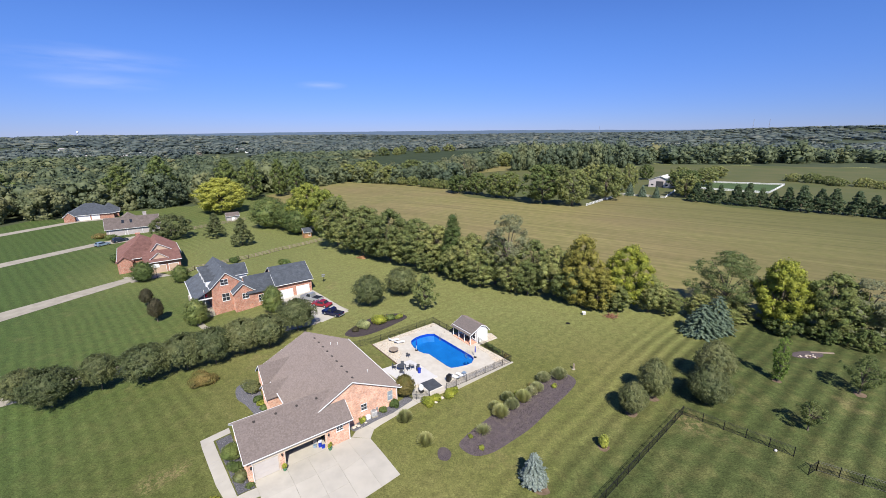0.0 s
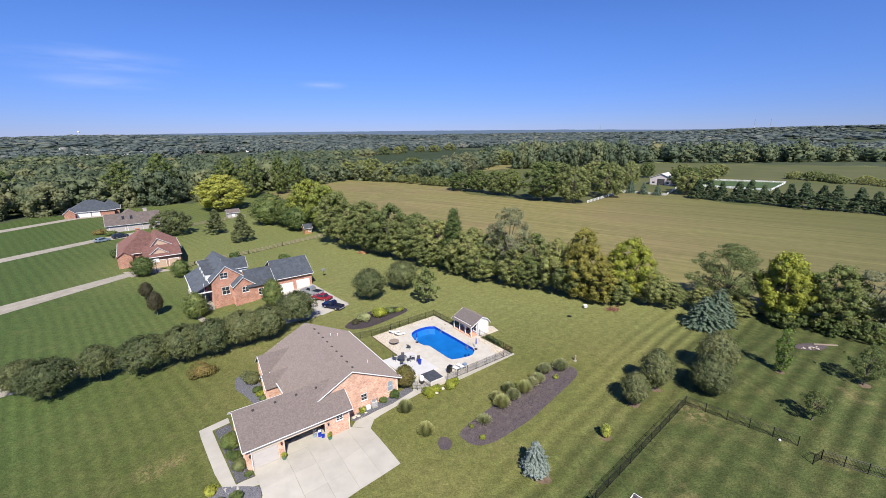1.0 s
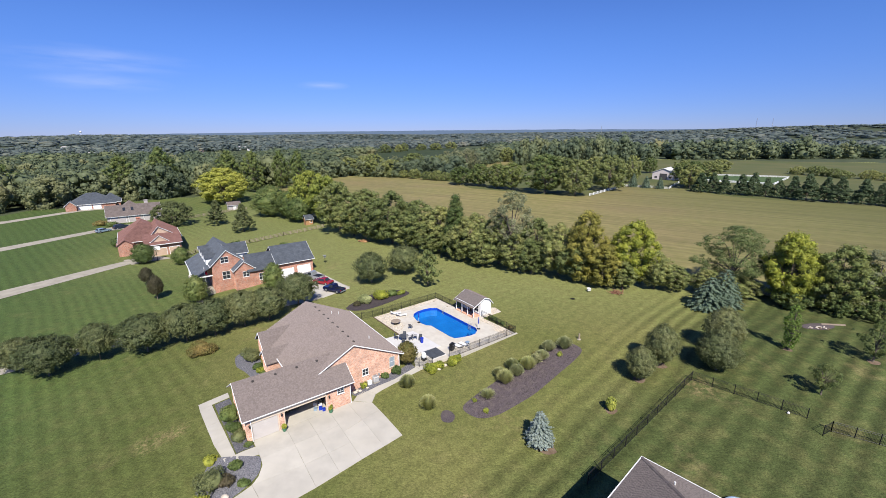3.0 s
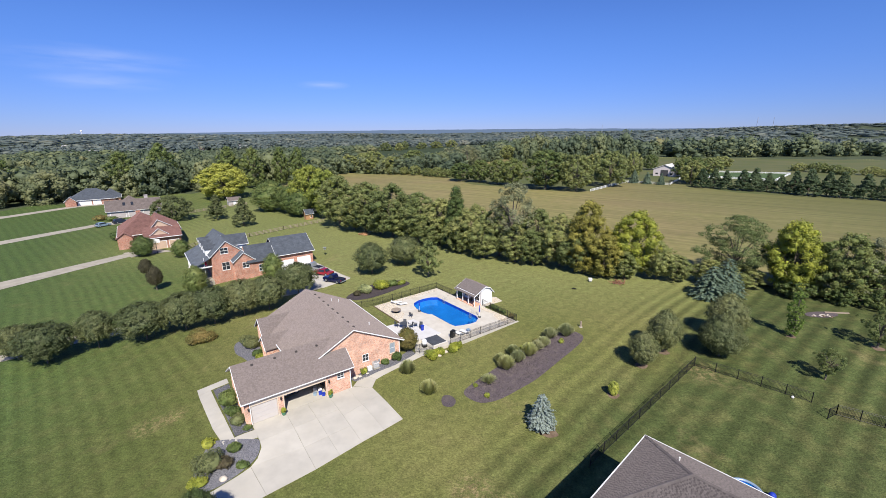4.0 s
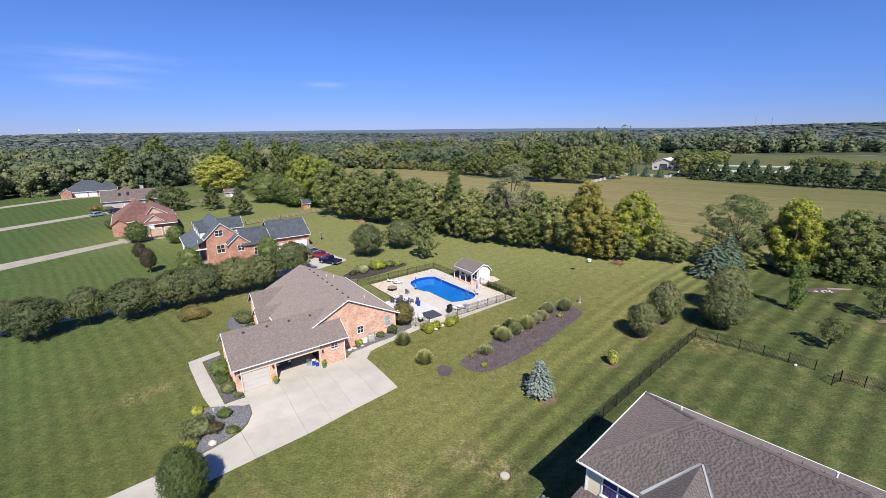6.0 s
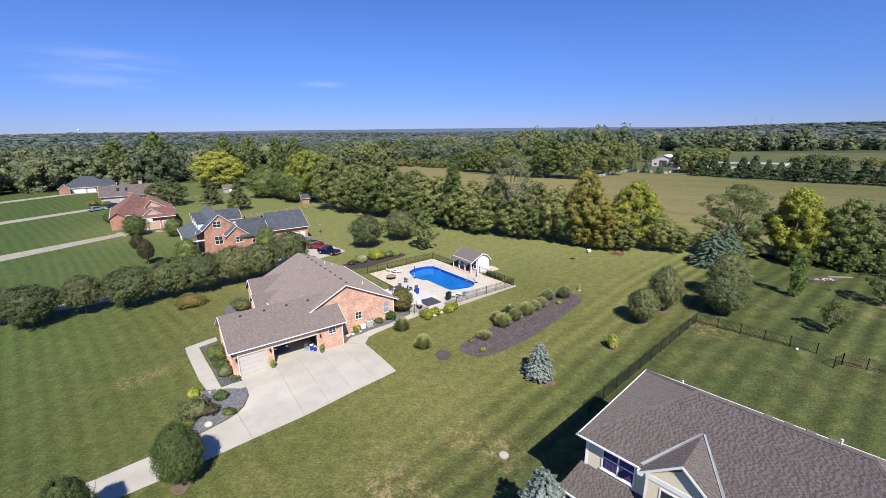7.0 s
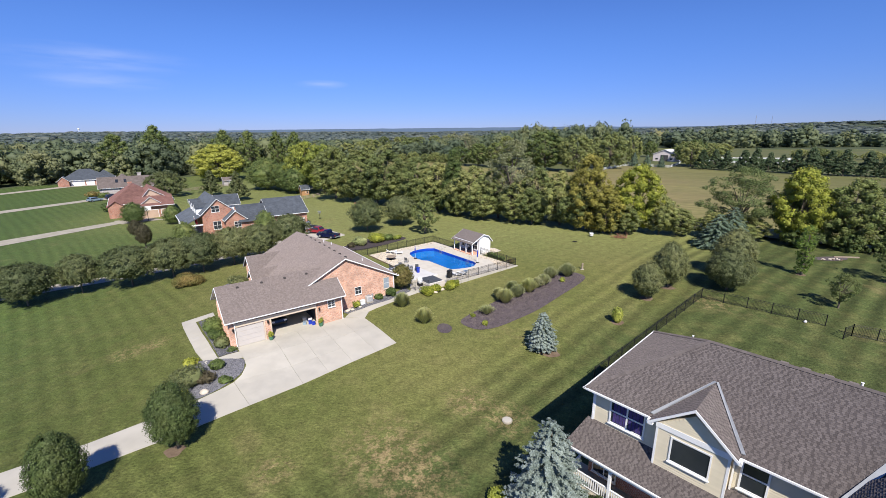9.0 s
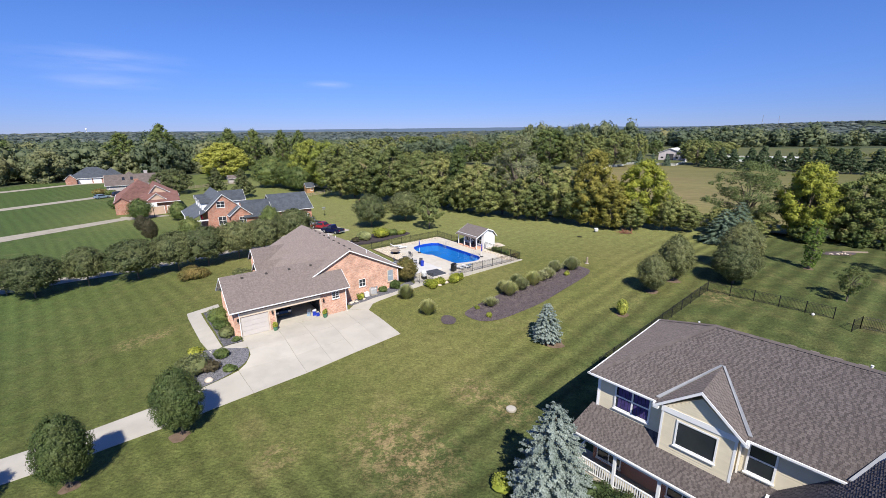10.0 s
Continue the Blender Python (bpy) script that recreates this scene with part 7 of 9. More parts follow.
def blue_roof_house():
    root = thing("red_brick_house", HOUSE, "one-and-a-half-storey red brick house with slate-grey roofs and dormers", "house", "lane houses")
    b = -4.2
    gable_block(root, 5.4, 12.0, 57.2, 73.0, b, 3.05, 5.95, "y", M_BRICK_DARK, M_ROOF_BLUE, 0.4, 0.3, ridge=8.5)
    gable_block(root, 9.4, 13.5, 54.9, 60.5, b, 1.6, 3.35, "y", M_BRICK_DARK, M_ROOF_BLUE, 0.3, 0.3)
    gable_block(root, 12.05, 18.4, 55.0, 60.6, b, 1.25, 4.05, "x", M_BRICK_DARK, M_ROOF_BLUE, 0.5, 0.02, fascia=False)
    gable_block(root, 18.5, 26.9, 54.4, 64.2, b, 1.75, 4.75, "x", M_BRICK_DARK, M_ROOF_BLUE, 0.55, 0.35)
    gable_block(root, 9.0, 13.6, 60.8, 65.4, b, 4.1, 6.0, "x", M_WHITE, M_ROOF_BLUE, 0.3, 0.3)
    garage_door(root, 19.2, 54.4, -2.25, 2.9)
    garage_door(root, 23.2, 54.4, -2.05, 2.9)
    part("plinth", boxes((18.45, 26.95, 54.35, 54.9, -4.0, -2.3)), M_AGED, root, "concrete plinth")
    for x, z, w, h in ((7.3, 3.2, 1.5, 1.25), (7.3, -0.6, 1.5, 1.7)):
        window_at(root, face(x + w, 57.2, z, 0), w, h, 1, 1)
    window_at(root, face(12.4, 54.9, -0.2, 0), 1.3, 1.2, 1, 1)
    window_at(root, face(15.6, 55.0, -1.6, 0), 1.1, 1.5, 1, 1)
    for y in (60.2, 63.4, 66.6, 69.8):
        # dormers on the street slope
        part("dormer", prism([(4.7, y), (6.8, y), (6.8, y + 1.4), (4.7, y + 1.4)], 2.4, 4.0), M_WHITE, root, "white dormer")
        for s in (0, 1):
            part("dormer_roof", slab([(4.45, y + 0.7, 4.75), (7.2, y + 0.7, 4.75), (7.2, y - 0.2 + 1.8 * s, 3.95), (4.45, y - 0.2 + 1.8 * s, 3.95)], 0.1), M_ROOF_BLUE, root)
            part("rake_board", slab([(4.40, y + 0.7, 4.73), (4.44, y + 0.7, 4.73), (4.44, y - 0.2 + 1.8 * s, 3.93), (4.40, y - 0.2 + 1.8 * s, 3.93)], 0.16), M_WHITE, root)
    part("porch_roof", slab([(1.6, 57.0, 0.9), (1.6, 73.0, 0.9), (5.3, 73.0, 2.75), (5.3, 57.0, 2.75)], 0.14), M_ROOF_BLUE, root)
    part("gutter", boxes((1.46, 1.588, 57.0, 73.0, 0.76, 0.9)), M_WHITE, root)
    part("porch_gable", prism([(1.7, 57.05), (5.3, 57.05), (5.3, 57.15), (1.7, 57.15)], 0.6, 0.85), M_WHITE, root)
    for i in range(7):
        part("post", boxes((1.9, 2.1, 57.1 + i * 2.5, 57.3 + i * 2.5, b, 0.8)), M_WHITE, root)
    part("porch_floor", boxes((1.7, 5.35, 57.0, 73.0, b - 0.3, -2.8)), M_AGED, root)


def red_roof_house():
    root = thing("orange_brick_house", Matrix.Translation((-0.8, 3.0, 0)) @ HOUSE @ Matrix.Translation((-13, 0, 0)) @ Matrix.Diagonal((0.88, 1, 1, 1)) @ Matrix.Translation((13, 0, 0)), "orange brick house with a red-brown hipped roof and tan gables", "house", "lane houses")
    b = -4.5
    hip_block(root, -13.0, 1.0, 108.0, 126.0, b, -0.2, 4.9, M_BRICK_DARK, M_ROOF_RED, 0.6, "y")
    gable_block(root, -5.0, 4.6, 105.8, 121.0, b, 0.4, 3.9, "y", M_TAN_WALL, M_ROOF_RED, 0.5, 0.4, ridge=-1.6)
    part("roof", slab([(-6.5, 99.6, -0.4), (4.6, 99.6, -0.4), (4.6, 106.2, 1.9), (-6.5, 106.2, 1.9)], 0.15), M_ROOF_RED, root)
    part("wall", boxes((-5.9, 4.1, 100.4, 105.8, b, -0.35)), M_BRICK_DARK, root)
    gable_block(root, -4.2, 0.4, 101.2, 106.0, -0.4, 0.4, 2.0, "y", M_TAN_WALL, M_ROOF_RED, 0.4, 0.3)
    gable_block(root, -13.6, -9.4, 105.6, 110.0, b, -0.5, 0.9, "y", M_BRICK_DARK, M_ROOF_RED, 0.4, 0.3, fascia=False)
    part("gutter", boxes((-6.5, 4.6, 99.45, 99.59, -0.55, -0.4)), M_WHITE, root)
    garage_door(root, -5.2, 100.4, -4.05, 4.9, 2.3, M_TAN_WALL)
    garage_door(root, 0.6, 100.4, -4.05, 2.8, 2.3, M_TAN_WALL)
    part("chimney", boxes((-7.2, -5.9, 121.0, 122.4, 0.5, 4.6), (-7.3, -5.8, 120.9, 122.5, 4.6, 4.8)), M_BRICK_DARK, root, "brick chimney")
    for y in (107.2, 110.0, 113.5, 118):
        window_at(root, Matrix.Translation((4.62, y, -2.4)) @ Matrix.Rotation(radians(-90), 4, "Z") @ Matrix.Translation((-1.2, 0, 0)), 1.2, 1.5)


def taupe_house():
    root = thing("grey_sided_house", HOUSE, "long low house with a taupe shingle roof and grey siding", "house", "lane houses")
    b = -4.5
    gable_block(root, -16.5, 2.0, 171.0, 182.0, b, -0.9, 2.7, "x", M_GREY_WALL, M_ROOF_TAN, 0.6, 0.4)
    hip_block(root, -13.0, -4.0, 179.0, 192.0, b, -0.9, 3.2, M_GREY_WALL, M_ROOF_TAN, 0.5, "y")
    garage_door(root, -15.4, 171.0, -4.0, 5.0, 2.4, M_GREY_WALL)
    garage_door(root, -9.4, 171.0, -4.0, 5.0, 2.4, M_GREY_WALL)
    part("chimney", boxes((-3.2, -1.9, 178.0, 179.2, 0.5, 3.7), (-3.3, -1.8, 177.9, 179.3, 3.7, 3.85)), M_GREY_WALL, root)
    for x in (-11.0, -8.2):
        part("skylight", slab([(x, 173.2, 0.75), (x + 0.9, 173.2, 0.75), (x + 0.9, 174.8, 1.8), (x, 174.8, 1.8)], 0.14), M_GLASS, root, "dark roof window")


def slate_house():
    root = thing("brick_ranch_house", HOUSE, "red brick ranch house with a slate-blue hipped roof", "house", "lane houses")
    b = -4.6
    hip_block(root, -32.5, -14.5, 222.0, 236.0, b, -1.3, 3.4, M_BRICK_DARK, M_ROOF_BLUE, 0.6, "x")
    gable_block(root, -33.5, -29.5, 219.8, 225.0, b, -1.3, 0.6, "y", M_BRICK_DARK, M_ROOF_BLUE, 0.4, 0.3)
    hip_block(root, -20.0, -12.5, 224.5, 238.0, b, -1.3, 2.4, M_BRICK_DARK, M_ROOF_BLUE, 0.5, "y")
    garage_door(root, -29.0, 222.0, -4.0, 5.0, 2.3)
    garage_door(root, -23.2, 222.0, -4.0, 2.9, 2.3)


blue_roof_house()
red_roof_house()
taupe_house()
slate_house()


def shed(x, y, w, d, h, turn, wall_mat, roof_mat, name, label):
    root = thing(name, Matrix.Translation((x, y, ground_z(x, y))) @ Matrix.Rotation(radians(turn), 4, "Z"), label, "shed")
    gable_block(root, -w / 2, w / 2, -d / 2, d / 2, -0.5, h, h + 1.3, "x", wall_mat, roof_mat, 0.4, 0.3)
    part("door", boxes((-0.6, 0.6, -d / 2 - 0.05, -d / 2 - 0.003, 0, 2.0)), M_WHITE if w > 4 else wall_mat, root)
    window_at(root, face(w / 2 - 0.4, -d / 2, 0.9, 0), 0.9, 0.9)


shed(-102.6, 201.0, 5.4, 4.2, 2.4, 36.5, M_GREY_WALL, M_ROOF_TAN, "garden_shed", "small grey shed with a porch by the woods")
M_CEDAR = material("cedar_boards", ((0.34, 0.18, 0.085), (0.46, 0.26, 0.13)), 0.8, scale=3.0)
shed(-54.6, 163.4, 2.8, 2.6, 2.6, 36.5, M_CEDAR, M_ROOF_BLUE, "playhouse", "small wooden playhouse with a dark roof")
M_BARN = material("pale_lilac_siding", ((0.56, 0.50, 0.50), (0.62, 0.56, 0.56)), 0.7, scale=0.8)
barn = thing("barn", Matrix.Translation((152, 292.5, -0.7)) @ Matrix.Rotation(radians(-42), 4, "Z"), "white gabled barn with an open front", "barn")
gable_block(barn, -6.9, 6.9, -8, 8, -0.5, 5.1, 7.9, "y", M_BARN, M_PATIO, 0.5, 0.5)
# dark panels on the solid walls put in the shade of open bays
part("doorway", boxes((-2.3, 2.3, -8.06, -8.003, 0, 4.4)), M_DARK, barn, "dark panel standing for a shaded open doorway")
part("side_doorway", boxes((-6.96, -6.903, -3.0, 4.0, 0, 3.0)), M_DARK, barn, "dark panel standing for a shaded open side bay")
for x in (-5.4, 3.6):
    part("stall_window", boxes((x, x + 1.6, -8.05, -8.003, 1.4, 2.4)), M_GLASS, barn)


# ---- vehicles ----
def vehicle(name, m, label, paint, length, width, height, kind):
    """A parked vehicle: body shell from a side profile, glazing, wheels with tyre and rim, lights, bumpers."""
    root = thing(name, m, label, "vehicle", "parked vehicles")
    L, W, H = length / 2, width / 2, height
    g = 0.28
    low = H * 0.58

    def shell(profile, w0, w1):
        bm = bmesh.new()
        n = len(profile)
        rows = [[bm.verts.new((x, s * (w0 + (w1 - w0) * max(0.0, (z - g) / (H - g))), z)) for x, z in profile] for s in (-1, 1)]
        bm.faces.new(rows[0])
        bm.faces.new(rows[1][::-1])
        for i in range(n):
            bm.faces.new((rows[0][i], rows[1][i], rows[1][(i + 1) % n], rows[0][(i + 1) % n]))
        bmesh.ops.recalc_face_normals(bm, faces=bm.faces)
        bmesh.ops.bevel(bm, geom=bm.edges[:], offset=0.05, segments=2, affect="EDGES")
        return bm

    if kind == "pickup":
        part("body", shell([(-L, g + 0.1), (-L, low), (-L * 0.28, low), (L * 0.42, low), (L * 0.96, low * 0.93), (L, g + 0.15), (L * 0.9, g), (-L * 0.9, g)], W, W * 0.97), paint, root)
        part("cab", shell([(-L * 0.22, low - 0.02), (-L * 0.16, H * 0.97), (L * 0.12, H), (L * 0.42, low - 0.02)], W * 0.97, W * 0.78), paint, root)
        part("bed", boxes((-L * 0.95, -L * 0.27, -W * 0.82, W * 0.82, low - 0.03, low + 0.012)), M_BLACK, root, "dark truck bed")
        part("windscreen", slab([(L * 0.14, -W * 0.72, H * 0.955), (L * 0.14, W * 0.72, H * 0.955), (L * 0.40, W * 0.84, low + 0.05), (L * 0.40, -W * 0.84, low + 0.05)], 0.02), M_GLASS, root)
        span = (-L * 0.13, L * 0.2)
    else:
        wagon = kind == "wagon"
        part("body", shell([(-L, g + 0.15), (-L * 0.98, low), (-L * 0.62, low * 1.02), (L * 0.42, low), (L * 0.95, low * 0.86), (L, g + 0.2), (L * 0.9, g), (-L * 0.9, g)], W, W * 0.96), paint, root)
        rear = -L * 0.9 if wagon else -L * 0.62
        part("cabin", shell([(rear, low - 0.02), (rear + L * (0.1 if wagon else 0.22), H * 0.96), (-L * 0.1, H), (L * 0.1, H * 0.98), (L * 0.46, low - 0.02)], W * 0.95, W * 0.72), paint, root)
        part("windscreen", slab([(L * 0.12, -W * 0.68, H * 0.955), (L * 0.12, W * 0.68, H * 0.955), (L * 0.43, W * 0.84, low + 0.05), (L * 0.43, -W * 0.84, low + 0.05)], 0.02), M_GLASS, root)
        part("rear_window", slab([(rear + 0.02, -W * 0.8, low + 0.08), (rear + 0.02, W * 0.8, low + 0.08), (rear + L * (0.09 if wagon else 0.2), W * 0.66, H * 0.94), (rear + L * (0.09 if wagon else 0.2), -W * 0.66, H * 0.94)], -0.02), M_GLASS, root)
        span = (rear + L * 0.2, L * 0.2)
    for s in (-1, 1):
        part("side_window", slab([(span[0], s * W * 0.93, low + 0.06), (span[1] + L * 0.1, s * W * 0.93, low + 0.06), (span[1] - L * 0.05, s * W * 0.80, H * 0.92), (span[0] + L * 0.03, s * W * 0.80, H * 0.92)], 0.02), M_GLASS, root)
        part("headlight", boxes((L * 0.93, L * 1.0, s * W * 0.72 - 0.16, s * W * 0.72 + 0.16, low * 0.66, low * 0.82), bevel=0.02), M_WHITE, root)
        part("tail_light", boxes((-L * 1.01, -L * 0.96, s * W * 0.8 - 0.12, s * W * 0.8 + 0.12, low * 0.7, low * 0.9), bevel=0.02), M_CAR_RED, root)
        for x in (-L * 0.62, L * 0.6):
            bm = bmesh.new()
            rod(bm, (x, s * (W - 0.2), 0.34), (x, s * (W + 0.02), 0.34), 0.34, n=18)
            wheel = part("wheel", bm, M_TYRE, root)
            bm = bmesh.new()
            rod(bm, (x, s * (W + 0.0), 0.34), (x, s * (W + 0.035), 0.34), 0.2, n=14)
            part("rim", bm, M_GREY_METAL, wheel)
    part("bumper", boxes((L * 0.95, L * 1.02, -W * 0.9, W * 0.9, g + 0.08, g + 0.26), bevel=0.03), M_BLACK if kind != "pickup" else M_GREY_METAL, root)
    part("bumper", boxes((-L * 1.03, -L * 0.95, -W * 0.9, W * 0.9, g + 0.08, g + 0.26), bevel=0.03), M_BLACK if kind != "pickup" else M_GREY_METAL, root)
    return root


def parked(x, y, turn, z=0.1):
    return Matrix.Translation((x, y, ground_z(x, y) + z)) @ Matrix.Rotation(radians(turn), 4, "Z")


vehicle("pickup_truck", parked(-23.4, 81.8, 151), "navy pickup truck parked on a concrete apron", M_CAR_NAVY, 4.9, 1.75, 1.65, "pickup")
vehicle("red_sedan", parked(-27.3, 87.2, 158), "red sedan parked before a garage", M_CAR_RED, 4.6, 1.8, 1.45, "sedan")
vehicle("silver_pickup", parked(-30.8, 91.4, 152), "silver pickup parked at a garage door", M_CAR_SILVER, 5.6, 1.95, 1.85, "pickup")
vehicle("pale_blue_wagon", parked(-128.0, 152.5, 70, 0.05), "pale blue estate car parked on a driveway", M_CAR_PALE, 4.9, 1.85, 1.6, "wagon")
vehicle("dark_suv", parked(-126.0, 158.8, 60, 0.05), "dark blue off-roader parked beside a house", M_CAR_DARK, 5.2, 1.95, 1.85, "wagon")
vehicle("garaged_car", HOUSE @ Matrix.Translation((5.4, 4.1, FLOOR + 0.02)) @ Matrix.Rotation(radians(-90), 4, "Z"), "dark car standing in the open garage", M_CAR_DARK, 4.9, 1.85, 1.6, "wagon")

# ---- drives of the lane ----
def drive(name, left, right, mat, label, lift=0.05):
    """A drive as one thing with a slab for each stretch between the paired edge points."""
    root = tagged(new(name), label, "driveway", kind="structure")
    for i in range(len(left) - 1):
        ob = draped("slab", [left[i], left[i + 1], right[i + 1], right[i]], mat, lift, 4.0)
        ob.parent = root
    return root


drive("lane_drive", [(-150, 58), (-104, 91), (-91, 117), (-88.5, 121)], [(-140, 47), (-99, 86), (-88.5, 112), (-80, 117.5)], M_AGED, "long concrete drive to the red-roofed house")
drive("lane_drive", [(-210, 92), (-144, 130.5), (-134, 156), (-127, 168)], [(-201, 84), (-139.3, 126), (-130.5, 151), (-120, 162)], M_AGED, "long concrete drive to the grey house")
drive("lane_drive", [(-260, 120), (-187, 174), (-178, 204), (-174, 214)], [(-254, 115.5), (-182.5, 168.5), (-174, 197), (-162, 206)], M_AGED, "long concrete drive to the ranch house")
drive("farm_lane", [(112, 262), (124, 246), (135, 234), (151, 221.5), (166, 205.5), (181, 193.5), (197, 178.5), (225, 154)], [(109, 260), (121, 243.5), (132.5, 231.5), (148.5, 219), (163.5, 203), (179, 190.5), (195, 175.5), (223, 151)], M_ASPHALT, "grey lane running along a row of pines")
drive("shaded_drive", [(-100, 40), (-69.5, 59.5), (-63.2, 64.2), (-55.5, 68.8), (-44, 75), (-34, 83), (-33.5, 97)], [(-96, 36), (-66.8, 57), (-61, 61.5), (-53, 66), (-41, 72), (-26, 77.5), (-20.5, 84)], M_AGED, "shaded concrete drive behind the pear trees")
slabs("parking_apron", "concrete parking apron in front of a garage", "driveway", [[(18.6, 54.3), (27.0, 54.3), (27.3, 46.0), (19.0, 46.0)], [(19.0, 46.0), (27.3, 46.0), (27.8, 34.6), (21.4, 33.4)]], M_CONCRETE, 0.07)
slabs("entry_walk", "curving concrete entrance walk", "walk", [[(1.0, 56.0), (2.2, 56.0), (3.0, 51.0), (1.8, 51.0)], [(1.8, 51.0), (3.0, 51.0), (5.5, 47.0), (4.4, 46.0)]], M_AGED, 0.07)
slabs("entry_walk", "concrete entrance walk of the red-roofed house", "walk", [[(-11.5, 104.0), (-10.2, 104.0), (-8.0, 97.5), (-9.6, 97.0)]], M_AGED, 0.07)

# ---- rail fences ----
def rail_fence(name, pts, label, mat, height=1.25, gap=2.6, rails=3, thick=0.05):
    root = tagged(new(name), label, "fence", "rail fences")
    for (xa, ya), (xb, yb) in zip(pts, pts[1:]):
        n = max(1, round(math.hypot(xb - xa, yb - ya) / gap))
        for i in range(n + 1):
            x, y = xa + (xb - xa) * i / n, ya + (yb - ya) * i / n
            z = ground_z(x, y)
            part("post", boxes((x - thick * 1.3, x + thick * 1.3, y - thick * 1.3, y + thick * 1.3, z - 0.1, z + height + 0.08)), mat, root)
            if i < n:
                x2, y2 = xa + (xb - xa) * (i + 1) / n, ya + (yb - ya) * (i + 1) / n
                for k in range(rails):
                    h = height * (k + 1) / rails - 0.1
                    bm = bmesh.new()
                    rod(bm, (x, y, z + h), (x2, y2, ground_z(x2, y2) + h), thick * 1.4, n=4)
                    part("rail", bm, mat, root)
    return root


rail_fence("wooden_fence", [(-77.5, 117.0), (-76.4, 122.7), (-65.2, 134.6), (-57.6, 144.7), (-46.0, 154.5)], "weathered wooden rail fence between lawns", M_WOOD)
rail_fence("wooden_fence", [(-116, 168), (-104, 189), (-96, 200)], "weathered wooden rail fence by the woods", M_WOOD, gap=3.5)
rail_fence("white_fence", [(73.0, 213.4), (106, 251.5), (118, 244.5), (125.5, 237.5), (149.2, 270.2)], "long white rail fence at the field edge", M_WHITE, 1.4, 5.0, 3, 0.065)
rail_fence("white_fence", [(190.8, 313), (165.4, 280.4), (196.7, 254), (236.6, 293), (190.8, 313)], "white rail fence round a riding arena", M_WHITE, 1.4, 7.0, 3, 0.085)


# ---- trees ----
def tree_kind(name, label, mat, seed, h, w, style, count, size, group, trunk_h=None, gap=0.0):
    return dict(name=name, label=label, mat=mat, seed=seed, h=h, w=w, style=style, count=count, size=size, group=group, trunk_h=trunk_h, gap=gap)


def grow(kind, spots, category="tree"):
    """The first tree of a kind with its parts, then copies of three differing ones. spots: x, y, height, width."""
    made = []
    rng = random.Random(kind["seed"])
    for i, (x, y, h, w) in enumerate(spots):
        s, tall = w / kind["w"], (h / kind["h"]) / (w / kind["w"])
        m = stand(x, y, rng.uniform(0, 6.28), s, tall)
        if i < 3:
            meshes = tree_parts(kind["seed"] * 10 + i, kind["h"], kind["w"], kind["style"], kind["count"], kind["size"], kind["trunk_h"], kind["gap"])
            made.append(plant(kind["name"], m, kind["label"], category, meshes, kind["mat"], kind["group"]))
        else:
            put_copy(made[i % 3], m)


grow(tree_kind("pear_tree", "rounded green ornamental pear tree in a row beside a driveway", L_PEAR, 3, 6.6, 8.2, "shade", 10000, 0.21, "pear trees along the drive", 1.9),
     [(-65.6, 56.9, 5.3, 5.8), (-60.3, 55.9, 6.1, 7.4), (-55.7, 60.0, 6.0, 5.4), (-49.0, 61.6, 6.2, 7.7), (-44.0, 64.1, 6.3, 7.3), (-39.7, 65.3, 6.4, 7.0), (-35.8, 67.9, 6.3, 7.2), (-32.0, 69.5, 6.0, 6.5), (-28.7, 75.4, 6.3, 7.0)])
grow(tree_kind("front_tree", "dense oval green tree beside the concrete driveway", L_FRONT, 4, 5.3, 4.0, "oval", 17000, 0.11, "trees along the driveway", 1.0),
     [(-19.7, 25.5, 5.4, 3.25), (-24.2, 21.0, 5.2, 2.95), (-29.5, 17.5, 5.2, 3.2)])
grow(tree_kind("lawn_tree", "dense egg-shaped green pear tree on mown lawn", L_PEAR, 5, 6.5, 5.2, "egg", 15000, 0.14, "lawn trees", 0.75),
     [(25.3, 49.0, 4.9, 3.7), (29.5, 52.0, 6.2, 4.2), (36.3, 50.6, 5.8, 5.3), (39.8, 55.1, 6.9, 5.3)])
grow(tree_kind("young_tree", "thin young bronze-green tree in a soil ring", L_FRONT, 43, 6.0, 4.0, "egg", 5200, 0.15, "young lawn trees", 1.3, 0.08), [(59.0, 52.2, 6.0, 3.9), (46.0, 45.3, 4.3, 3.1)])
grow(tree_kind("shade_tree", "broad green shade tree with a short trunk on the lawn", L_PEAR, 26, 6.6, 7.0, "shade", 11000, 0.18, "shade trees", 1.5), [(-16.3, 86.2, 6.8, 6.6), (-9.8, 92.5, 6.5, 7.0)])
grow(tree_kind("slim_tree", "slim young bright green tree on the lawn", L_YOUNG, 6, 7.1, 2.8, "pillar", 3600, 0.17, "", 0.5, 0.3), [(49.7, 55.4, 7.1, 2.9)])
grow(tree_kind("sparse_tree", "thin feathery pyramidal tree on the lawn", L_LOCUST, 7, 6.0, 4.9, "egg", 9000, 0.17, "", 0.8, 0.15), [(-4.0, 84.2, 8.0, 5.6)])
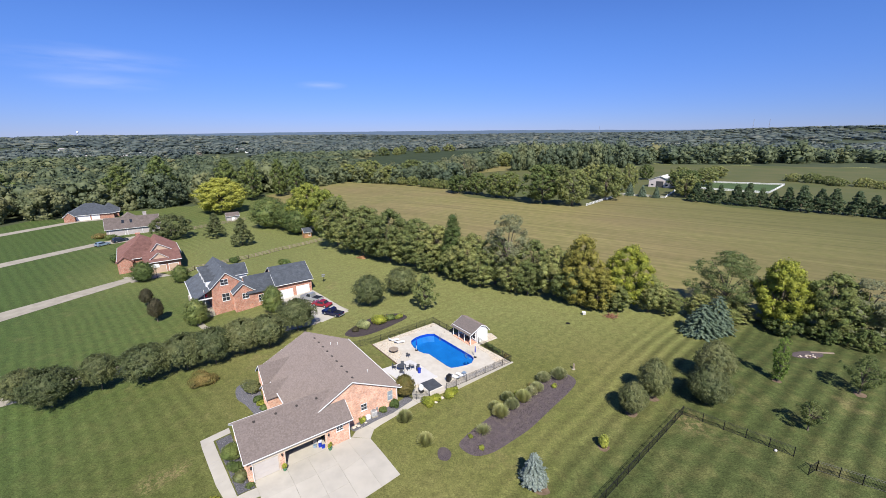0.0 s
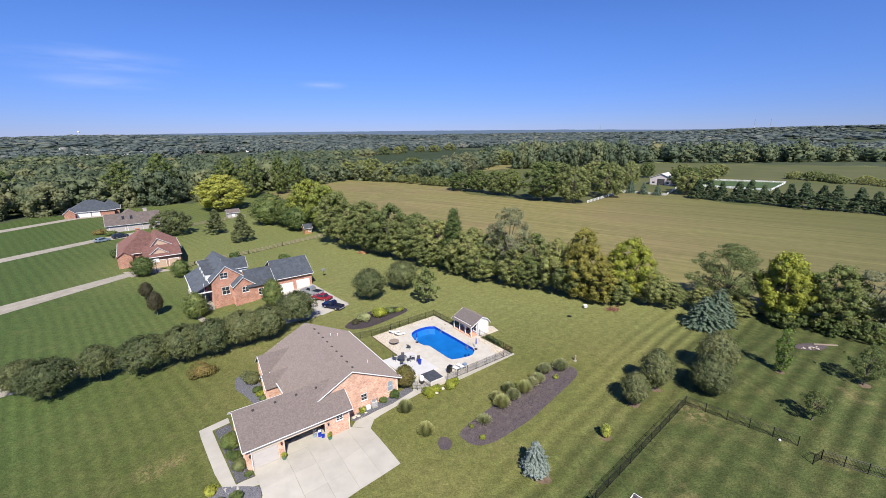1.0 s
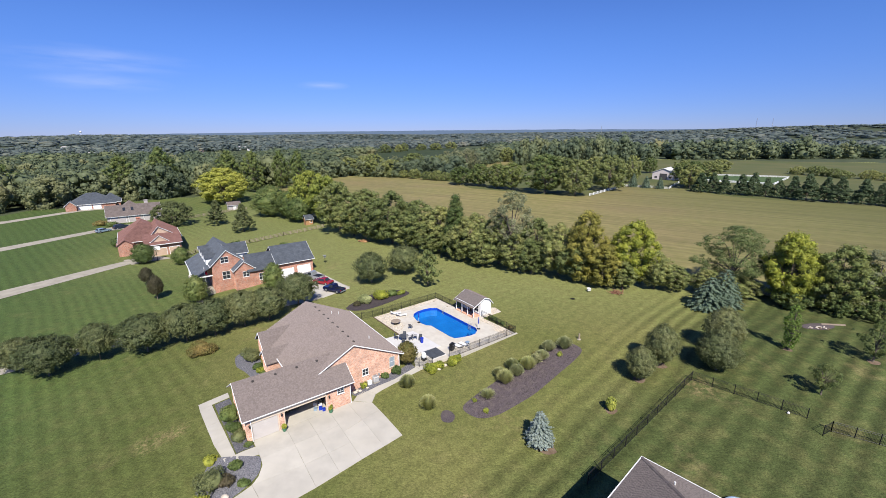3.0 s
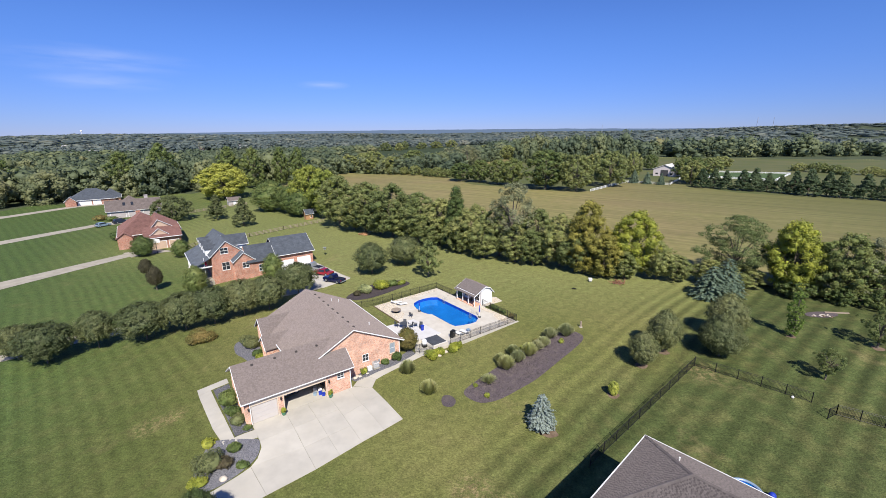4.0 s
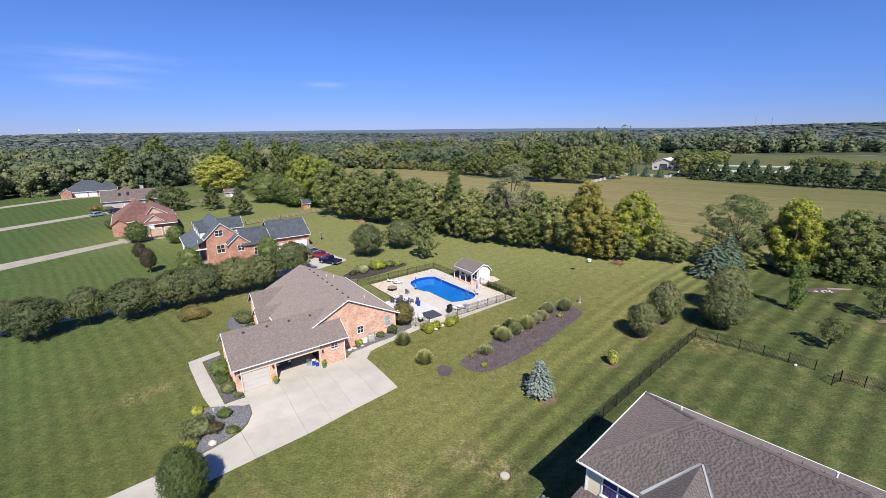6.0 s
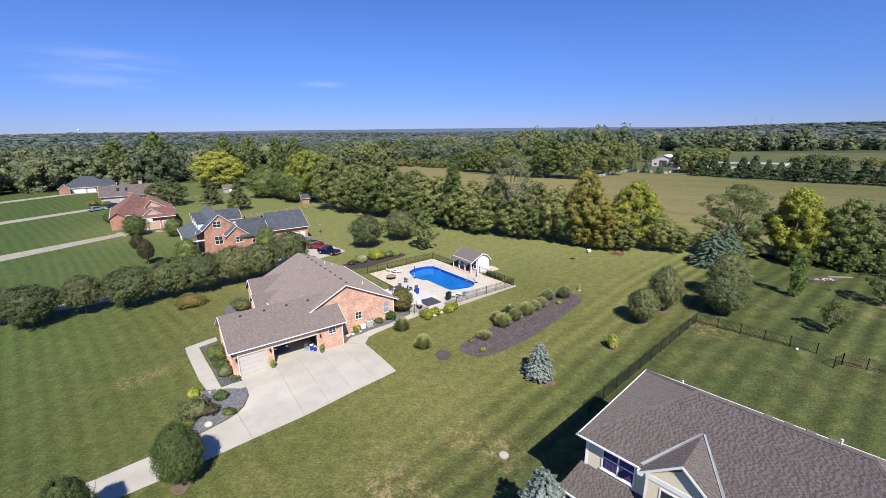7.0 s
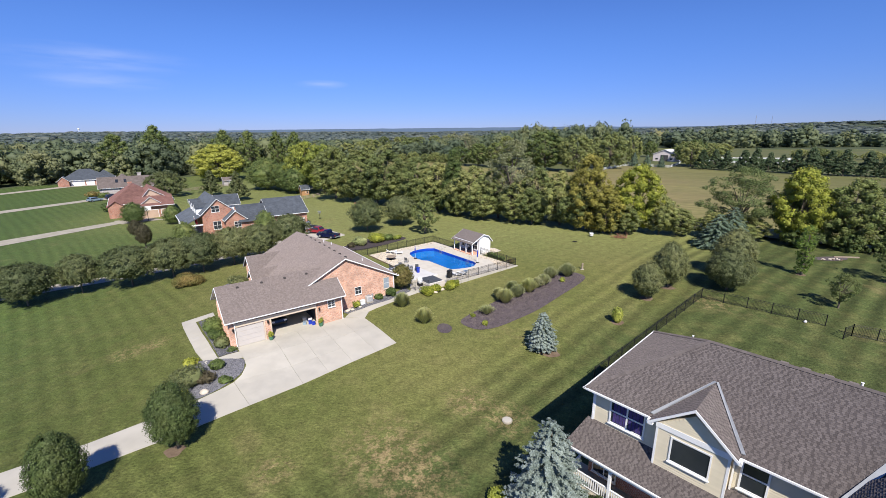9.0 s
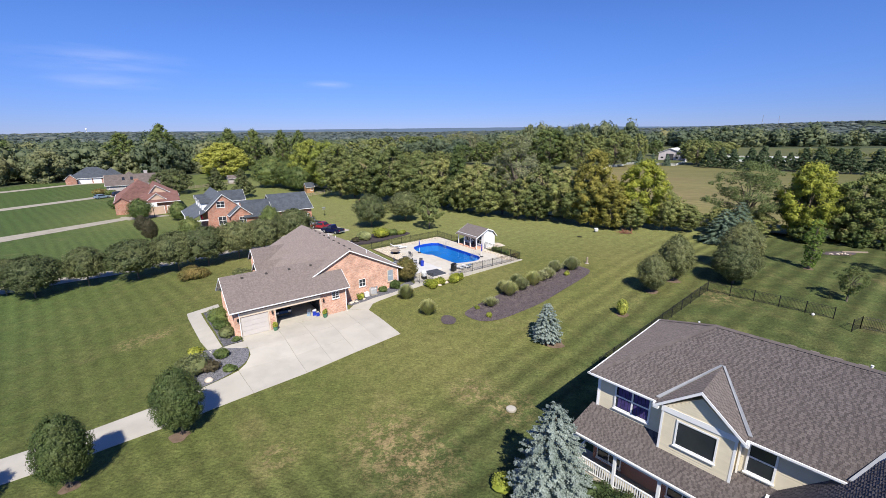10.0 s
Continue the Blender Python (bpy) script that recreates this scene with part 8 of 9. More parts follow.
grow(tree_kind("hedgerow_tree", "wild green tree in a dense hedgerow along the field", L_OAK, 8, 14.0, 10.0, "wild", 10000, 0.27, "hedgerow trees", 1.7),
     [(-37.2, 143.4, 17.5, 14.5), (-25.3, 128.6, 15.7, 13.9), (-15.9, 120.6, 15.5, 13.3), (-8.2, 115.1, 13.8, 12.2), (-2.0, 111.8, 12.7, 10.5), (7.1, 103.1, 12.2, 10.6), (12.9, 99.5, 12.4, 10.0), (21.4, 95.5, 12.5, 9.6), (25.6, 91.4, 12.0, 9.2),
      (-30, 133, 11, 11), (-20, 124, 10, 10), (-11, 116, 10, 9), (-4, 109, 8, 8), (3, 103, 9, 8), (9, 98, 8.5, 8), (16, 94.5, 9, 8), (19.5, 92, 8, 7), (28, 87.5, 9, 8), (34, 85.5, 8, 7), (46, 81, 5.6, 6.2), (43, 82, 8.1, 6), (36.5, 82.5, 6, 6), (52, 79, 5, 6),
      (57, 77, 4.6, 6.5), (77.0, 66.5, 8.2, 6.2)])
grow(tree_kind("hedge_bush", "low dark tangled bush at the foot of the hedgerow", L_MAPLE, 44, 4.0, 6.0, "wild", 5000, 0.2, "hedgerow bushes", 0.2), [(63, 71.5, 3.4, 5.6), (68.5, 68, 3.2, 5.2), (72.5, 65, 3.4, 5.0)])
grow(tree_kind("hedgerow_maple", "full olive-green maple at the field edge", L_MAPLE, 21, 12.0, 9.5, "wild", 12000, 0.26, "hedgerow trees", 1.0), [(70.2, 70.9, 12.0, 10.2), (66.0, 76.5, 11.2, 8.2)])
grow(tree_kind("pointed_tree", "tall dark green pointed tree in the hedgerow", L_MAPLE, 9, 16.2, 8.5, "pointed", 10000, 0.24, "hedgerow trees", 1.0), [(2.4, 107.7, 16.2, 9.0)])
grow(tree_kind("pale_tree", "half-bare pale grey-green tree above the hedgerow", L_PALE, 10, 19.5, 8.6, "round", 11000, 0.27, "hedgerow trees", 3.0, 0.16), [(15.3, 96.0, 18.8, 9.0), (74.2, 68.4, 11.4, 8.2), (77.5, 65.0, 9.4, 7.0)])
grow(tree_kind("golden_tree", "gold-green turning tree in the hedgerow", L_GOLD, 11, 15.0, 8.2, "round", 11000, 0.27, "hedgerow trees", 1.0), [(29.9, 86.3, 15.6, 8.4), (32.6, 83.6, 9.2, 7.2)])
grow(tree_kind("lime_tree", "yellow-green leafy tree at the field edge", L_LIME, 12, 13.5, 9.0, "round", 11000, 0.27, "hedgerow trees", 1.2), [(39.4, 84.9, 13.5, 9.4), (63.9, 74.2, 13.7, 8.2)])
grow(tree_kind("airy_tree", "wide airy locust tree with feathery foliage", L_LOCUST, 13, 13.1, 13.1, "airy", 26000, 0.2, "hedgerow trees", 1.6, 0.25), [(57.8, 80.8, 13.4, 13.6)])
grow(tree_kind("yellow_tree", "large yellowing tree behind the lawns", L_YELLOW, 14, 18.0, 15.0, "round", 13000, 0.42, "yellowing trees", 2.0), [(-57.3, 175.9, 20.0, 15.1), (-46.5, 163.1, 18.4, 14.1), (-117.2, 221.1, 18.1, 23.4)])
grow(tree_kind("garden_tree", "full green garden tree between the houses", L_MAPLE, 15, 10.0, 8.2, "oval", 7000, 0.26, "garden trees", 1.0),
     [(-85.1, 112.7, 5.8, 5.8), (-37.9, 86.7, 6.2, 4.5), (-73.7, 111.5, 5.2, 4.5), (-53.4, 83.5, 6.0, 4.9), (-77.1, 184.0, 13.6, 16.0), (-66, 178, 12, 13), (-60, 170, 11, 11)])
grow(tree_kind("cone_tree", "broad pyramidal green tree in a back garden", L_PEAR, 41, 10.0, 7.6, "tiers", 9000, 0.26, "pyramidal garden trees", 1.2), [(-91.7, 165.0, 10.0, 7.8), (-75.2, 152.2, 10.6, 8.0)])
grow(tree_kind("spreading_tree", "wide feathery grey-green tree behind a grey house", L_PEAR, 42, 10.0, 14.0, "round", 12000, 0.3, "", 1.0), [(-108.7, 163.5, 9.5, 13.5)])
grow(tree_kind("burgundy_tree", "small dark burgundy-leaved tree on lawn", L_PURPLE, 16, 5.8, 3.8, "oval", 3000, 0.22, "burgundy trees", 1.5), [(-71.8, 94.7, 4.5, 2.9), (-63.5, 85.7, 5.6, 3.0)])
grow(tree_kind("grove_tree", "big broad green tree in a farmstead grove", L_OAK, 17, 20.0, 19.0, "round", 7000, 0.46, "farm grove trees", 2.6),
     [(66.1, 214.7, 18.6, 17.0), (90.2, 233.8, 19.6, 19.5), (101, 262, 18.0, 14.0), (117.9, 268.3, 17.5, 10.5), (138.9, 241.1, 14.0, 13.0), (72, 275, 17, 20), (100, 285, 16, 19), (180, 292, 12, 15), (205, 330, 10, 15), (222, 345, 10, 16), (168, 300, 13, 16)])
grow(tree_kind("grove_maple", "dark green full tree in a farmstead grove", L_MAPLE, 27, 18.0, 15.0, "round", 6500, 0.42, "farm grove trees", 2.2),
     [(9.6, 265.1, 11.5, 14.0), (20.4, 257.9, 13.5, 13.0), (29.9, 245.7, 14.5, 12.5), (37.5, 239.5, 15.5, 12.8), (52.7, 224.2, 20.4, 21.0), (145.0, 249.0, 15.0, 12.0), (160.7, 336.3, 12.0, 11.0), (156, 279, 12, 13)])
grow(tree_kind("field_tree", "full green tree standing by a far crop field", L_OAK, 28, 17.0, 17.0, "round", 1800, 0.9, "far field trees", 0.6),
     [(-105, 756, 17, 21), (-83, 771, 16, 15), (-76, 809, 18, 15), (44, 490, 16, 17), (69, 479, 16, 18), (82, 486, 15, 17), (-17, 800, 14, 22), (-45, 820, 14, 20), (12, 835, 15, 22)])
grow(tree_kind("edge_tree", "tall green tree at the far end of the hay field", L_OAK, 29, 17.0, 18.0, "round", 4200, 0.6, "field edge trees", 1.5),
     [(-61.3, 361, 18.5, 20.0), (-43.0, 348, 13.5, 20.0), (-25.8, 346, 16.5, 20.0), (-6.6, 341, 14.5, 17.0), (-84, 372, 15, 18), (-72, 378, 16, 17)])


def conifers(name, label, mat, seed, h, w, tiers, per, size, spots, group="", full=False, droop=0.25):
    made = []
    rng = random.Random(seed)
    for i, (x, y, hh, ww) in enumerate(spots):
        m = stand(x, y, rng.uniform(0, 6.28), ww / w, (hh / h) / (ww / w))
        if i < 2:
            made.append(plant(name, m, label, "conifer", conifer_parts(seed + i, h, w, tiers, per, size, droop, full), mat, group))
        else:
            put_copy(made[i % 2], m)


conifers("blue_spruce", "blue-grey spruce standing close to the cream house", L_SPRUCE, 31, 7.1, 4.7, 36, 185, 0.088, [(5.9, 19.35, 7.15, 5.2)], full=True, droop=0.06)
conifers("small_spruce", "small silvery blue spruce on the lawn", L_SPRUCE, 33, 4.2, 2.8, 26, 95, 0.085, [(9.9, 38.5, 4.1, 3.3)], full=True, droop=0.06)
conifers("big_spruce", "broad grey-green spruce with layered boughs at the hedgerow", L_DARKSPRUCE, 35, 6.6, 7.2, 20, 95, 0.2, [(47.9, 71.6, 6.2, 8.2), (51.5, 73.3, 7.2, 7.8)], "hedgerow spruces", True)
conifers("silver_spruce", "blue spruce beside the white rails", L_DARKSPRUCE, 39, 7.6, 4.8, 16, 34, 0.42, [(110.5, 249.2, 8.2, 5.6), (115.4, 243.6, 7.2, 5.4), (121.2, 238.9, 7.0, 4.6)], "spruces by the rails")
grow(tree_kind("bare_tree", "tall half-bare grey tree in the tree belt behind the field", L_PALE, 18, 20.0, 11.0, "wild", 4200, 0.5, "half-bare trees", 3.0, 0.2), [(1.5, 350, 18.5, 12), (9, 354, 19.5, 12), (18, 358, 19.5, 11), (24.5, 360, 18.5, 10)])
grow(tree_kind("tall_tree", "tall dark green tree standing above the woods", L_MAPLE, 24, 26.0, 16.0, "wild", 7000, 0.42, "tall woodland trees", 2.0),
     [(-166, 248, 29, 17), (-134, 262, 26, 14), (-120, 264, 25.5, 13), (-97, 280, 25, 11), (-108, 278, 25, 10), (-182, 238, 24, 17), (-240, 226, 22, 18)])
grow(tree_kind("orchard_tree", "small rounded tree at the far field edge", L_OAK, 19, 6.0, 8.0, "round", 1500, 0.5, "far field edge trees", 0.7),
     [(-42, 334, 6, 8), (-30, 318, 6, 9), (-22, 306, 7, 9), (-12.8, 296, 6, 8), (-6, 290, 7, 9), (0, 287, 6, 8)])
grow(tree_kind("scrub_bush", "low tangled olive bush in the pasture", L_OAK, 20, 5.0, 9.0, "round", 1500, 0.5, "pasture scrub", 0.1),
     [(262, 318, 6, 10), (268, 308, 7, 12), (272, 299, 6, 11), (270, 289, 5, 10), (282, 283, 6, 11), (284, 272, 5, 10), (292, 266, 5, 11), (300, 256, 5, 10)])
grow(tree_kind("pine", "dark green pine in a long row behind the field", L_PINE, 37, 10.5, 8.0, "tiers", 4200, 0.42, "row of pines", 0.9),
     [(135.8, 225.3, 10.5, 8.4), (141.1, 223.2, 10.5, 7.4), (144.1, 218.7, 10.0, 7.4), (149.6, 213.6, 10.8, 8.4), (153.6, 211.0, 11.5, 8.6), (158.2, 208.2, 9.6, 7.4), (161.0, 203.7, 9.0, 6.8), (164.1, 199.3, 11.0, 8.0), (167.0, 194.6, 12.4, 10.0), (173.3, 192.0, 11.5, 7.8), (176.2, 188.2, 11.5, 9.2),
      (182.9, 184.3, 11.0, 9.2), (187.2, 180.7, 10.0, 8.0), (189.6, 175.9, 10.6, 8.6), (194.0, 171.6, 10.8, 9.2), (199.2, 167.0, 11.0, 9.0)], "conifer")


# ---- garden plants ----
for x, y, r, h, plume in ((15.1, 56.5, 1.05, 1.3, L_PLUME), (13.6, 54.2, 1.0, 1.2, L_PLUME), (17.6, 57.0, 1.25, 1.5, L_PLUME), (11.2, 52.0, 1.2, 1.5, None), (9.4, 50.6, 1.0, 1.3, L_PLUME), (7.6, 49.0, 1.25, 1.5, None), (12.6, 53.4, 0.9, 1.1, L_PLUME), (9.0, 52.2, 1.0, 1.2, None), (7.0, 50.4, 0.9, 1.1, None)):
    grass_clump("fountain_grass", x, y, r, h * 1.3, L_GRASS, "arching clump of tan-green ornamental grass in mulch", int(x * 10), 1250, plume)
grass_clump("fountain_grass", 5.0, 46.2, 1.15, 1.1, L_GRASS, "loose wispy clump of ornamental grass in mulch", 91, 420)
for x, y in (lot(19.1, -2.6), lot(19.0, -7.6)):
    grass_clump("fountain_grass", x, y, 1.1, 1.85, L_GRASS, "round clump of ornamental grass on the lawn", int(x * 7) + 300, 1700)
for x, y, r in ((3.3, 45.4, 0.35), (4.6, 43.5, 0.45), (16.3, 55.0, 0.5), (10.6, 53.6, 0.5)):
    shrub("perennial", x, y, r, r * 1.3, L_LIME, "small yellow-green perennial in the mulch bed", int(x * 13), 260, 0.12, "perennials")
shrub("rust_perennial", 13.0, 55.3, 0.7, 0.7, L_RUST, "rust-coloured perennial in the mulch bed", 77, 420, 0.12)

# shrubs by the house, in its own frame
for u, v, r, h, mat, label, n in ((-0.85, 5.2, 1.5, 2.0, L_SHRUB, "clipped mounded shrub beside the garage", 1800), (-0.8, 2.5, 0.95, 1.3, L_SHRUB, "round clipped shrub in gravel", 900), (-0.8, 0.6, 0.95, 1.15, L_PEAR, "feathery green shrub in gravel", 900),
                                  (-0.1, -1.0, 0.45, 0.5, L_SHRUB, "low shrub at the garage corner", 300), (-4.2, -4.0, 1.6, 2.1, L_PEAR, "tall loose olive-green shrub in gravel", 2000), (-1.7, -3.4, 0.75, 1.0, L_SHRUB, "round clipped green shrub in gravel", 1000),
                                  (-3.9, -0.6, 0.8, 0.95, L_LIME, "low golden-green shrub in gravel", 800), (-5.3, -5.4, 0.95, 1.0, L_LIME, "low golden-green shrub in gravel", 900), (-1.6, -5.8, 0.65, 0.55, L_SHRUB, "low spreading shrub in gravel", 500), (-2.9, -4.6, 0.9, 0.9, L_PURPLE, "dark burgundy shrub in gravel", 800),
                                  (4.4, 17.6, 1.7, 1.9, L_PEAR, "broad arching shrub at the entrance side", 2000), (4.6, 14.6, 0.8, 0.9, L_SHRUB, "round green shrub in gravel", 700), (4.7, 13.2, 0.7, 0.8, L_LIME, "round yellow-green shrub in gravel", 600), (4.7, 11.8, 0.7, 0.8, L_SHRUB, "round green shrub in gravel", 600),
                                  (14.7, 1.0, 0.5, 0.8, L_LIME, "yellow-green shrub by the wall", 420), (17.7, 0.95, 0.62, 0.85, L_SHRUB, "round clipped shrub by the wall", 700), (19.5, 1.0, 0.85, 1.25, L_SHRUB, "round clipped shrub by the wall", 1200),
                                  (23.7, -1.5, 1.2, 1.15, L_LIME, "broad golden-green shrub by the gate", 1500), (24.9, -1.4, 0.95, 1.0, L_LIME, "golden-green shrub by the gate", 1000), (27.2, -1.9, 1.15, 1.2, L_LIME, "golden-green shrub by the pool fence", 1400), (28.2, -1.7, 0.75, 0.9, L_LIME, "golden-green shrub by the pool fence", 700),
                                  (41.1, 4.4, 0.5, 0.7, L_SHRUB, "low evergreen in the hedge by the pool house", 400), (41.0, 3.4, 0.5, 0.7, L_SHRUB, "low evergreen in the hedge by the pool house", 400), (41.0, 2.4, 0.5, 0.65, L_SHRUB, "low evergreen in the hedge by the pool house", 400), (41.2, 5.4, 0.5, 0.7, L_SHRUB, "low evergreen in the hedge by the pool house", 400), (40.9, 0.4, 0.6, 0.7, L_RUST, "rust-tinged shrub at the deck corner", 420)):
    x, y = lot(u, v)
    shrub("garden_shrub", x, y, r, h, mat, label, int(u * 31 + v * 7) + 900, n, 0.17)
x, y = lot(21.9, 2.0)
grow(tree_kind("patio_tree", "small round olive-bronze tree at the patio corner", L_RUST, 40, 3.3, 3.0, "oval", 5200, 0.13, "", 0.7), [(x, y, 3.4, 3.1)])
shrub("rust_shrub", -38.9, 59.4, 2.2, 1.8, L_RUST, "rust-tinged rounded shrub on the lawn", 61, 4200, 0.17, "")
for x, y, r, h, mat in ((-15.4, 75.2, 1.6, 1.7, L_GRASS), (-12.9, 77.0, 1.8, 2.1, L_LIME), (-11.0, 78.6, 1.2, 1.4, L_SHRUB), (-17.2, 73.6, 0.8, 0.8, L_PURPLE), (-9.4, 79.6, 0.9, 0.8, L_LIME)):
    shrub("border_shrub", x, y, r, h, mat, "leafy shrub in the mulch bed behind the pool", int(x * 11) + 400, 1300, 0.2)
shrub("yellow_shrub", 19.5, 43.3, 0.75, 2.0, L_YELLOW, "small yellow-green young tree in a soil ring", 71, 900, 0.16, "")
for k, (u, v, r) in enumerate(((0.8, -1.95, 1.15), (1.9, -2.0, 1.25), (3.1, -2.05, 1.25), (4.4, -2.1, 1.2))):
    p = NEIGHBOUR @ Vector((u, v, 0))
    shrub("porch_shrub", p.x, p.y, r, 2.35, L_YEW, "dark green clipped yew in front of the porch", 72 + k * 5, 5200, 0.11, "porch shrubs")
shrub("porch_shrub", 3.2, 20.6, 0.9, 0.9, L_LIME, "lime-green shrub by the blue spruce", 73, 1000, 0.14, "")
for x, y, r, h in ((-49.3, 124.8, 2.2, 2.4), (-67.8, 130.2, 1.8, 1.9), (-56.5, 90.5, 1.4, 1.0), (-58.0, 93.0, 1.2, 0.9), (-106, 131, 2.6, 3.0), (-101, 127, 1.2, 1.0), (-97, 124, 1.2, 1.0), (-138, 164, 2.6, 2.4), (-133, 163.5, 2.2, 1.8), (-129, 163, 1.6, 1.3)):
    shrub("house_shrub", x, y, r, h, L_RUST if h == 2.4 and x < -100 else L_SHRUB, "leafy shrub beside a house on the lane", int(x * 3) + 1500, 700, 0.35, "lane shrubs")

# ---- things round the pool and the house ----
def at_lot(u, v, turn=0.0, z=DECK_Z):
    return HOUSE @ Matrix.Translation((u, v, z)) @ Matrix.Rotation(radians(turn), 4, "Z")


def lounger(m):
    root = thing("sun_lounger", m, "white plastic sun lounger on the pool deck", "sun lounger", "sun loungers")
    part("frame", boxes((-0.3, 0.3, -0.95, 0.35, 0.26, 0.31), bevel=0.015), M_WHITE, root)
    part("backrest", slab([(-0.3, 0.35, 0.31), (0.3, 0.35, 0.31), (0.3, 0.95, 0.72), (-0.3, 0.95, 0.72)], 0.05), M_WHITE, root)
    for x in (-0.26, 0.22):
        for y in (-0.85, 0.2):
            part("leg", boxes((x, x + 0.05, y, y + 0.05, 0, 0.26)), M_WHITE, root)
    return root


first = lounger(at_lot(28.7, 16.9, 70))
for u, v, a in ((29.1, 15.6, 75), (30.2, 0.6, 195), (31.2, 0.5, 190)):
    copy_thing(first, at_lot(u, v, a))


def chair(m, mat, label):
    root = thing("patio_chair", m, label, "chair", "patio chairs")
    part("seat", boxes((-0.25, 0.25, -0.25, 0.25, 0.42, 0.46), bevel=0.01), mat, root)
    part("backrest", slab([(-0.25, 0.24, 0.46), (0.25, 0.24, 0.46), (0.25, 0.34, 0.95), (-0.25, 0.34, 0.95)], 0.03), mat, root)
    for x in (-0.24, 0.2):
        for y in (-0.24, 0.2):
            part("leg", boxes((x, x + 0.04, y, y + 0.04, 0, 0.42)), M_BLACK, root)
        part("armrest", boxes((x, x + 0.04, -0.24, 0.26, 0.64, 0.67)), M_BLACK, root)
    return root


dark_chair = chair(at_lot(27.8, 10.5, 120), M_SPA, "dark mesh patio chair on the deck")
for u, v, a in ((24.0, 8.6, 40), (25.3, 8.3, -30), (25.6, 7.0, -100), (24.2, 6.8, 150), (26.4, 6.9, 60), (26.8, 6.0, -40)):
    copy_thing(dark_chair, at_lot(u, v, a, DECK_Z + 0.02))


def round_table(m, r, h, label):
    root = thing("patio_table", m, label, "table", "patio tables")
    part("tabletop", lathe(bmesh.new(), ((r * 0.98, h - 0.03), (r, h - 0.015), (r, h), (r * 0.98, h + 0.004)), 24), M_SPA, root)
    part("pedestal", lathe(bmesh.new(), ((0.28, 0), (0.26, 0.04), (0.05, 0.08), (0.05, h - 0.04)), 14), M_BLACK, root)
    return root


round_table(at_lot(24.8, 7.7, 0, DECK_Z + 0.02), 0.75, 0.74, "dark round patio table among chairs")
fire = thing("fire_pit", at_lot(26.7, 13.5), "round brown fire pit table on the deck", "fire pit")
part("rim", lathe(bmesh.new(), ((0.5, 0.48), (0.82, 0.5), (0.84, 0.56), (0.5, 0.58)), 20), M_WOOD, fire)
part("bowl", lathe(bmesh.new(), ((0.3, 0.2), (0.62, 0.4), (0.66, 0.5)), 20), M_BLACK, fire)
part("base", lathe(bmesh.new(), ((0.35, 0), (0.3, 0.2), (0.2, 0.3)), 14), M_BLACK, fire)


def closed_umbrella(m, mat, label, tall=2.2):
    root = thing("closed_umbrella", m, label, "umbrella", "closed umbrellas")
    part("pole", lathe(bmesh.new(), ((0.025, 0), (0.025, tall)), 8), M_WHITE, root)
    part("canopy", lathe(bmesh.new(), ((0.05, tall * 0.42), (0.10, tall * 0.48), (0.09, tall * 0.7), (0.05, tall * 0.92), (0.015, tall)), 10), mat, root)
    part("base", lathe(bmesh.new(), ((0.28, 0), (0.26, 0.07), (0.06, 0.1)), 14), M_BLACK, root)
    return root


closed_umbrella(at_lot(30.15, 11.6), M_BLUE, "closed royal blue umbrella at the pool edge")
closed_umbrella(at_lot(36.75, 3.6), M_BLUE, "closed royal blue umbrella at the pool edge")
closed_umbrella(at_lot(23.9, 5.2, 0, DECK_Z + 0.02), M_CLOTH, "closed pale canvas umbrella on the patio", 2.4)
bin_ = thing("blue_bin", at_lot(26.6, 5.3, 10, DECK_Z + 0.02), "royal blue plastic bin on the patio", "bin")
part("body", lathe(bmesh.new(), ((0.22, 0), (0.27, 0.7), (0.3, 0.72)), 16), M_BLUE, bin_)
part("lid", lathe(bmesh.new(), ((0.3, 0.72), (0.29, 0.77), (0.1, 0.8)), 16), M_BLUE, bin_)


def grill(m, label):
    root = thing("grill", m, label, "grill")
    part("cabinet", boxes((-0.4, 0.4, -0.25, 0.25, 0.1, 0.8), bevel=0.02), M_BLACK, root)
    part("lid", boxes((-0.42, 0.42, -0.28, 0.28, 0.8, 1.15), bevel=0.08), M_BLACK, root)
    part("side_shelf", boxes((0.42, 0.85, -0.22, 0.22, 0.78, 0.82)), M_GREY_METAL, root)
    part("handle", rod(bmesh.new(), (-0.3, -0.33, 0.95), (0.3, -0.33, 0.95), 0.015), M_GREY_METAL, root)
    return root


grill(at_lot(28.9, 0.6, 20), "black covered grill by the pool fence")
kamado = thing("smoker_grill", at_lot(24.3, 1.3, 0, -0.95), "pale egg-shaped smoker by the gate", "grill")
part("body", lathe(bmesh.new(), ((0.2, 0.35), (0.34, 0.55), (0.37, 0.8), (0.33, 1.05), (0.2, 1.22), (0.06, 1.28)), 18), M_WHITE, kamado)
part("stand", boxes((-0.3, 0.3, -0.3, 0.3, 0.0, 0.36), bevel=0.02), M_BLACK, kamado)
table = thing("side_table", at_lot(31.9, 0.6, 5), "small light blue side table by the loungers", "table")
part("tabletop", boxes((-0.3, 0.3, -0.3, 0.3, 0.4, 0.44), bevel=0.01), M_CAR_PALE, table)
for a, b in ((-0.25, -0.25), (0.21, -0.25), (-0.25, 0.21), (0.21, 0.21)):
    part("leg", boxes((a, a + 0.04, b, b + 0.04, 0, 0.4)), M_WHITE, table)
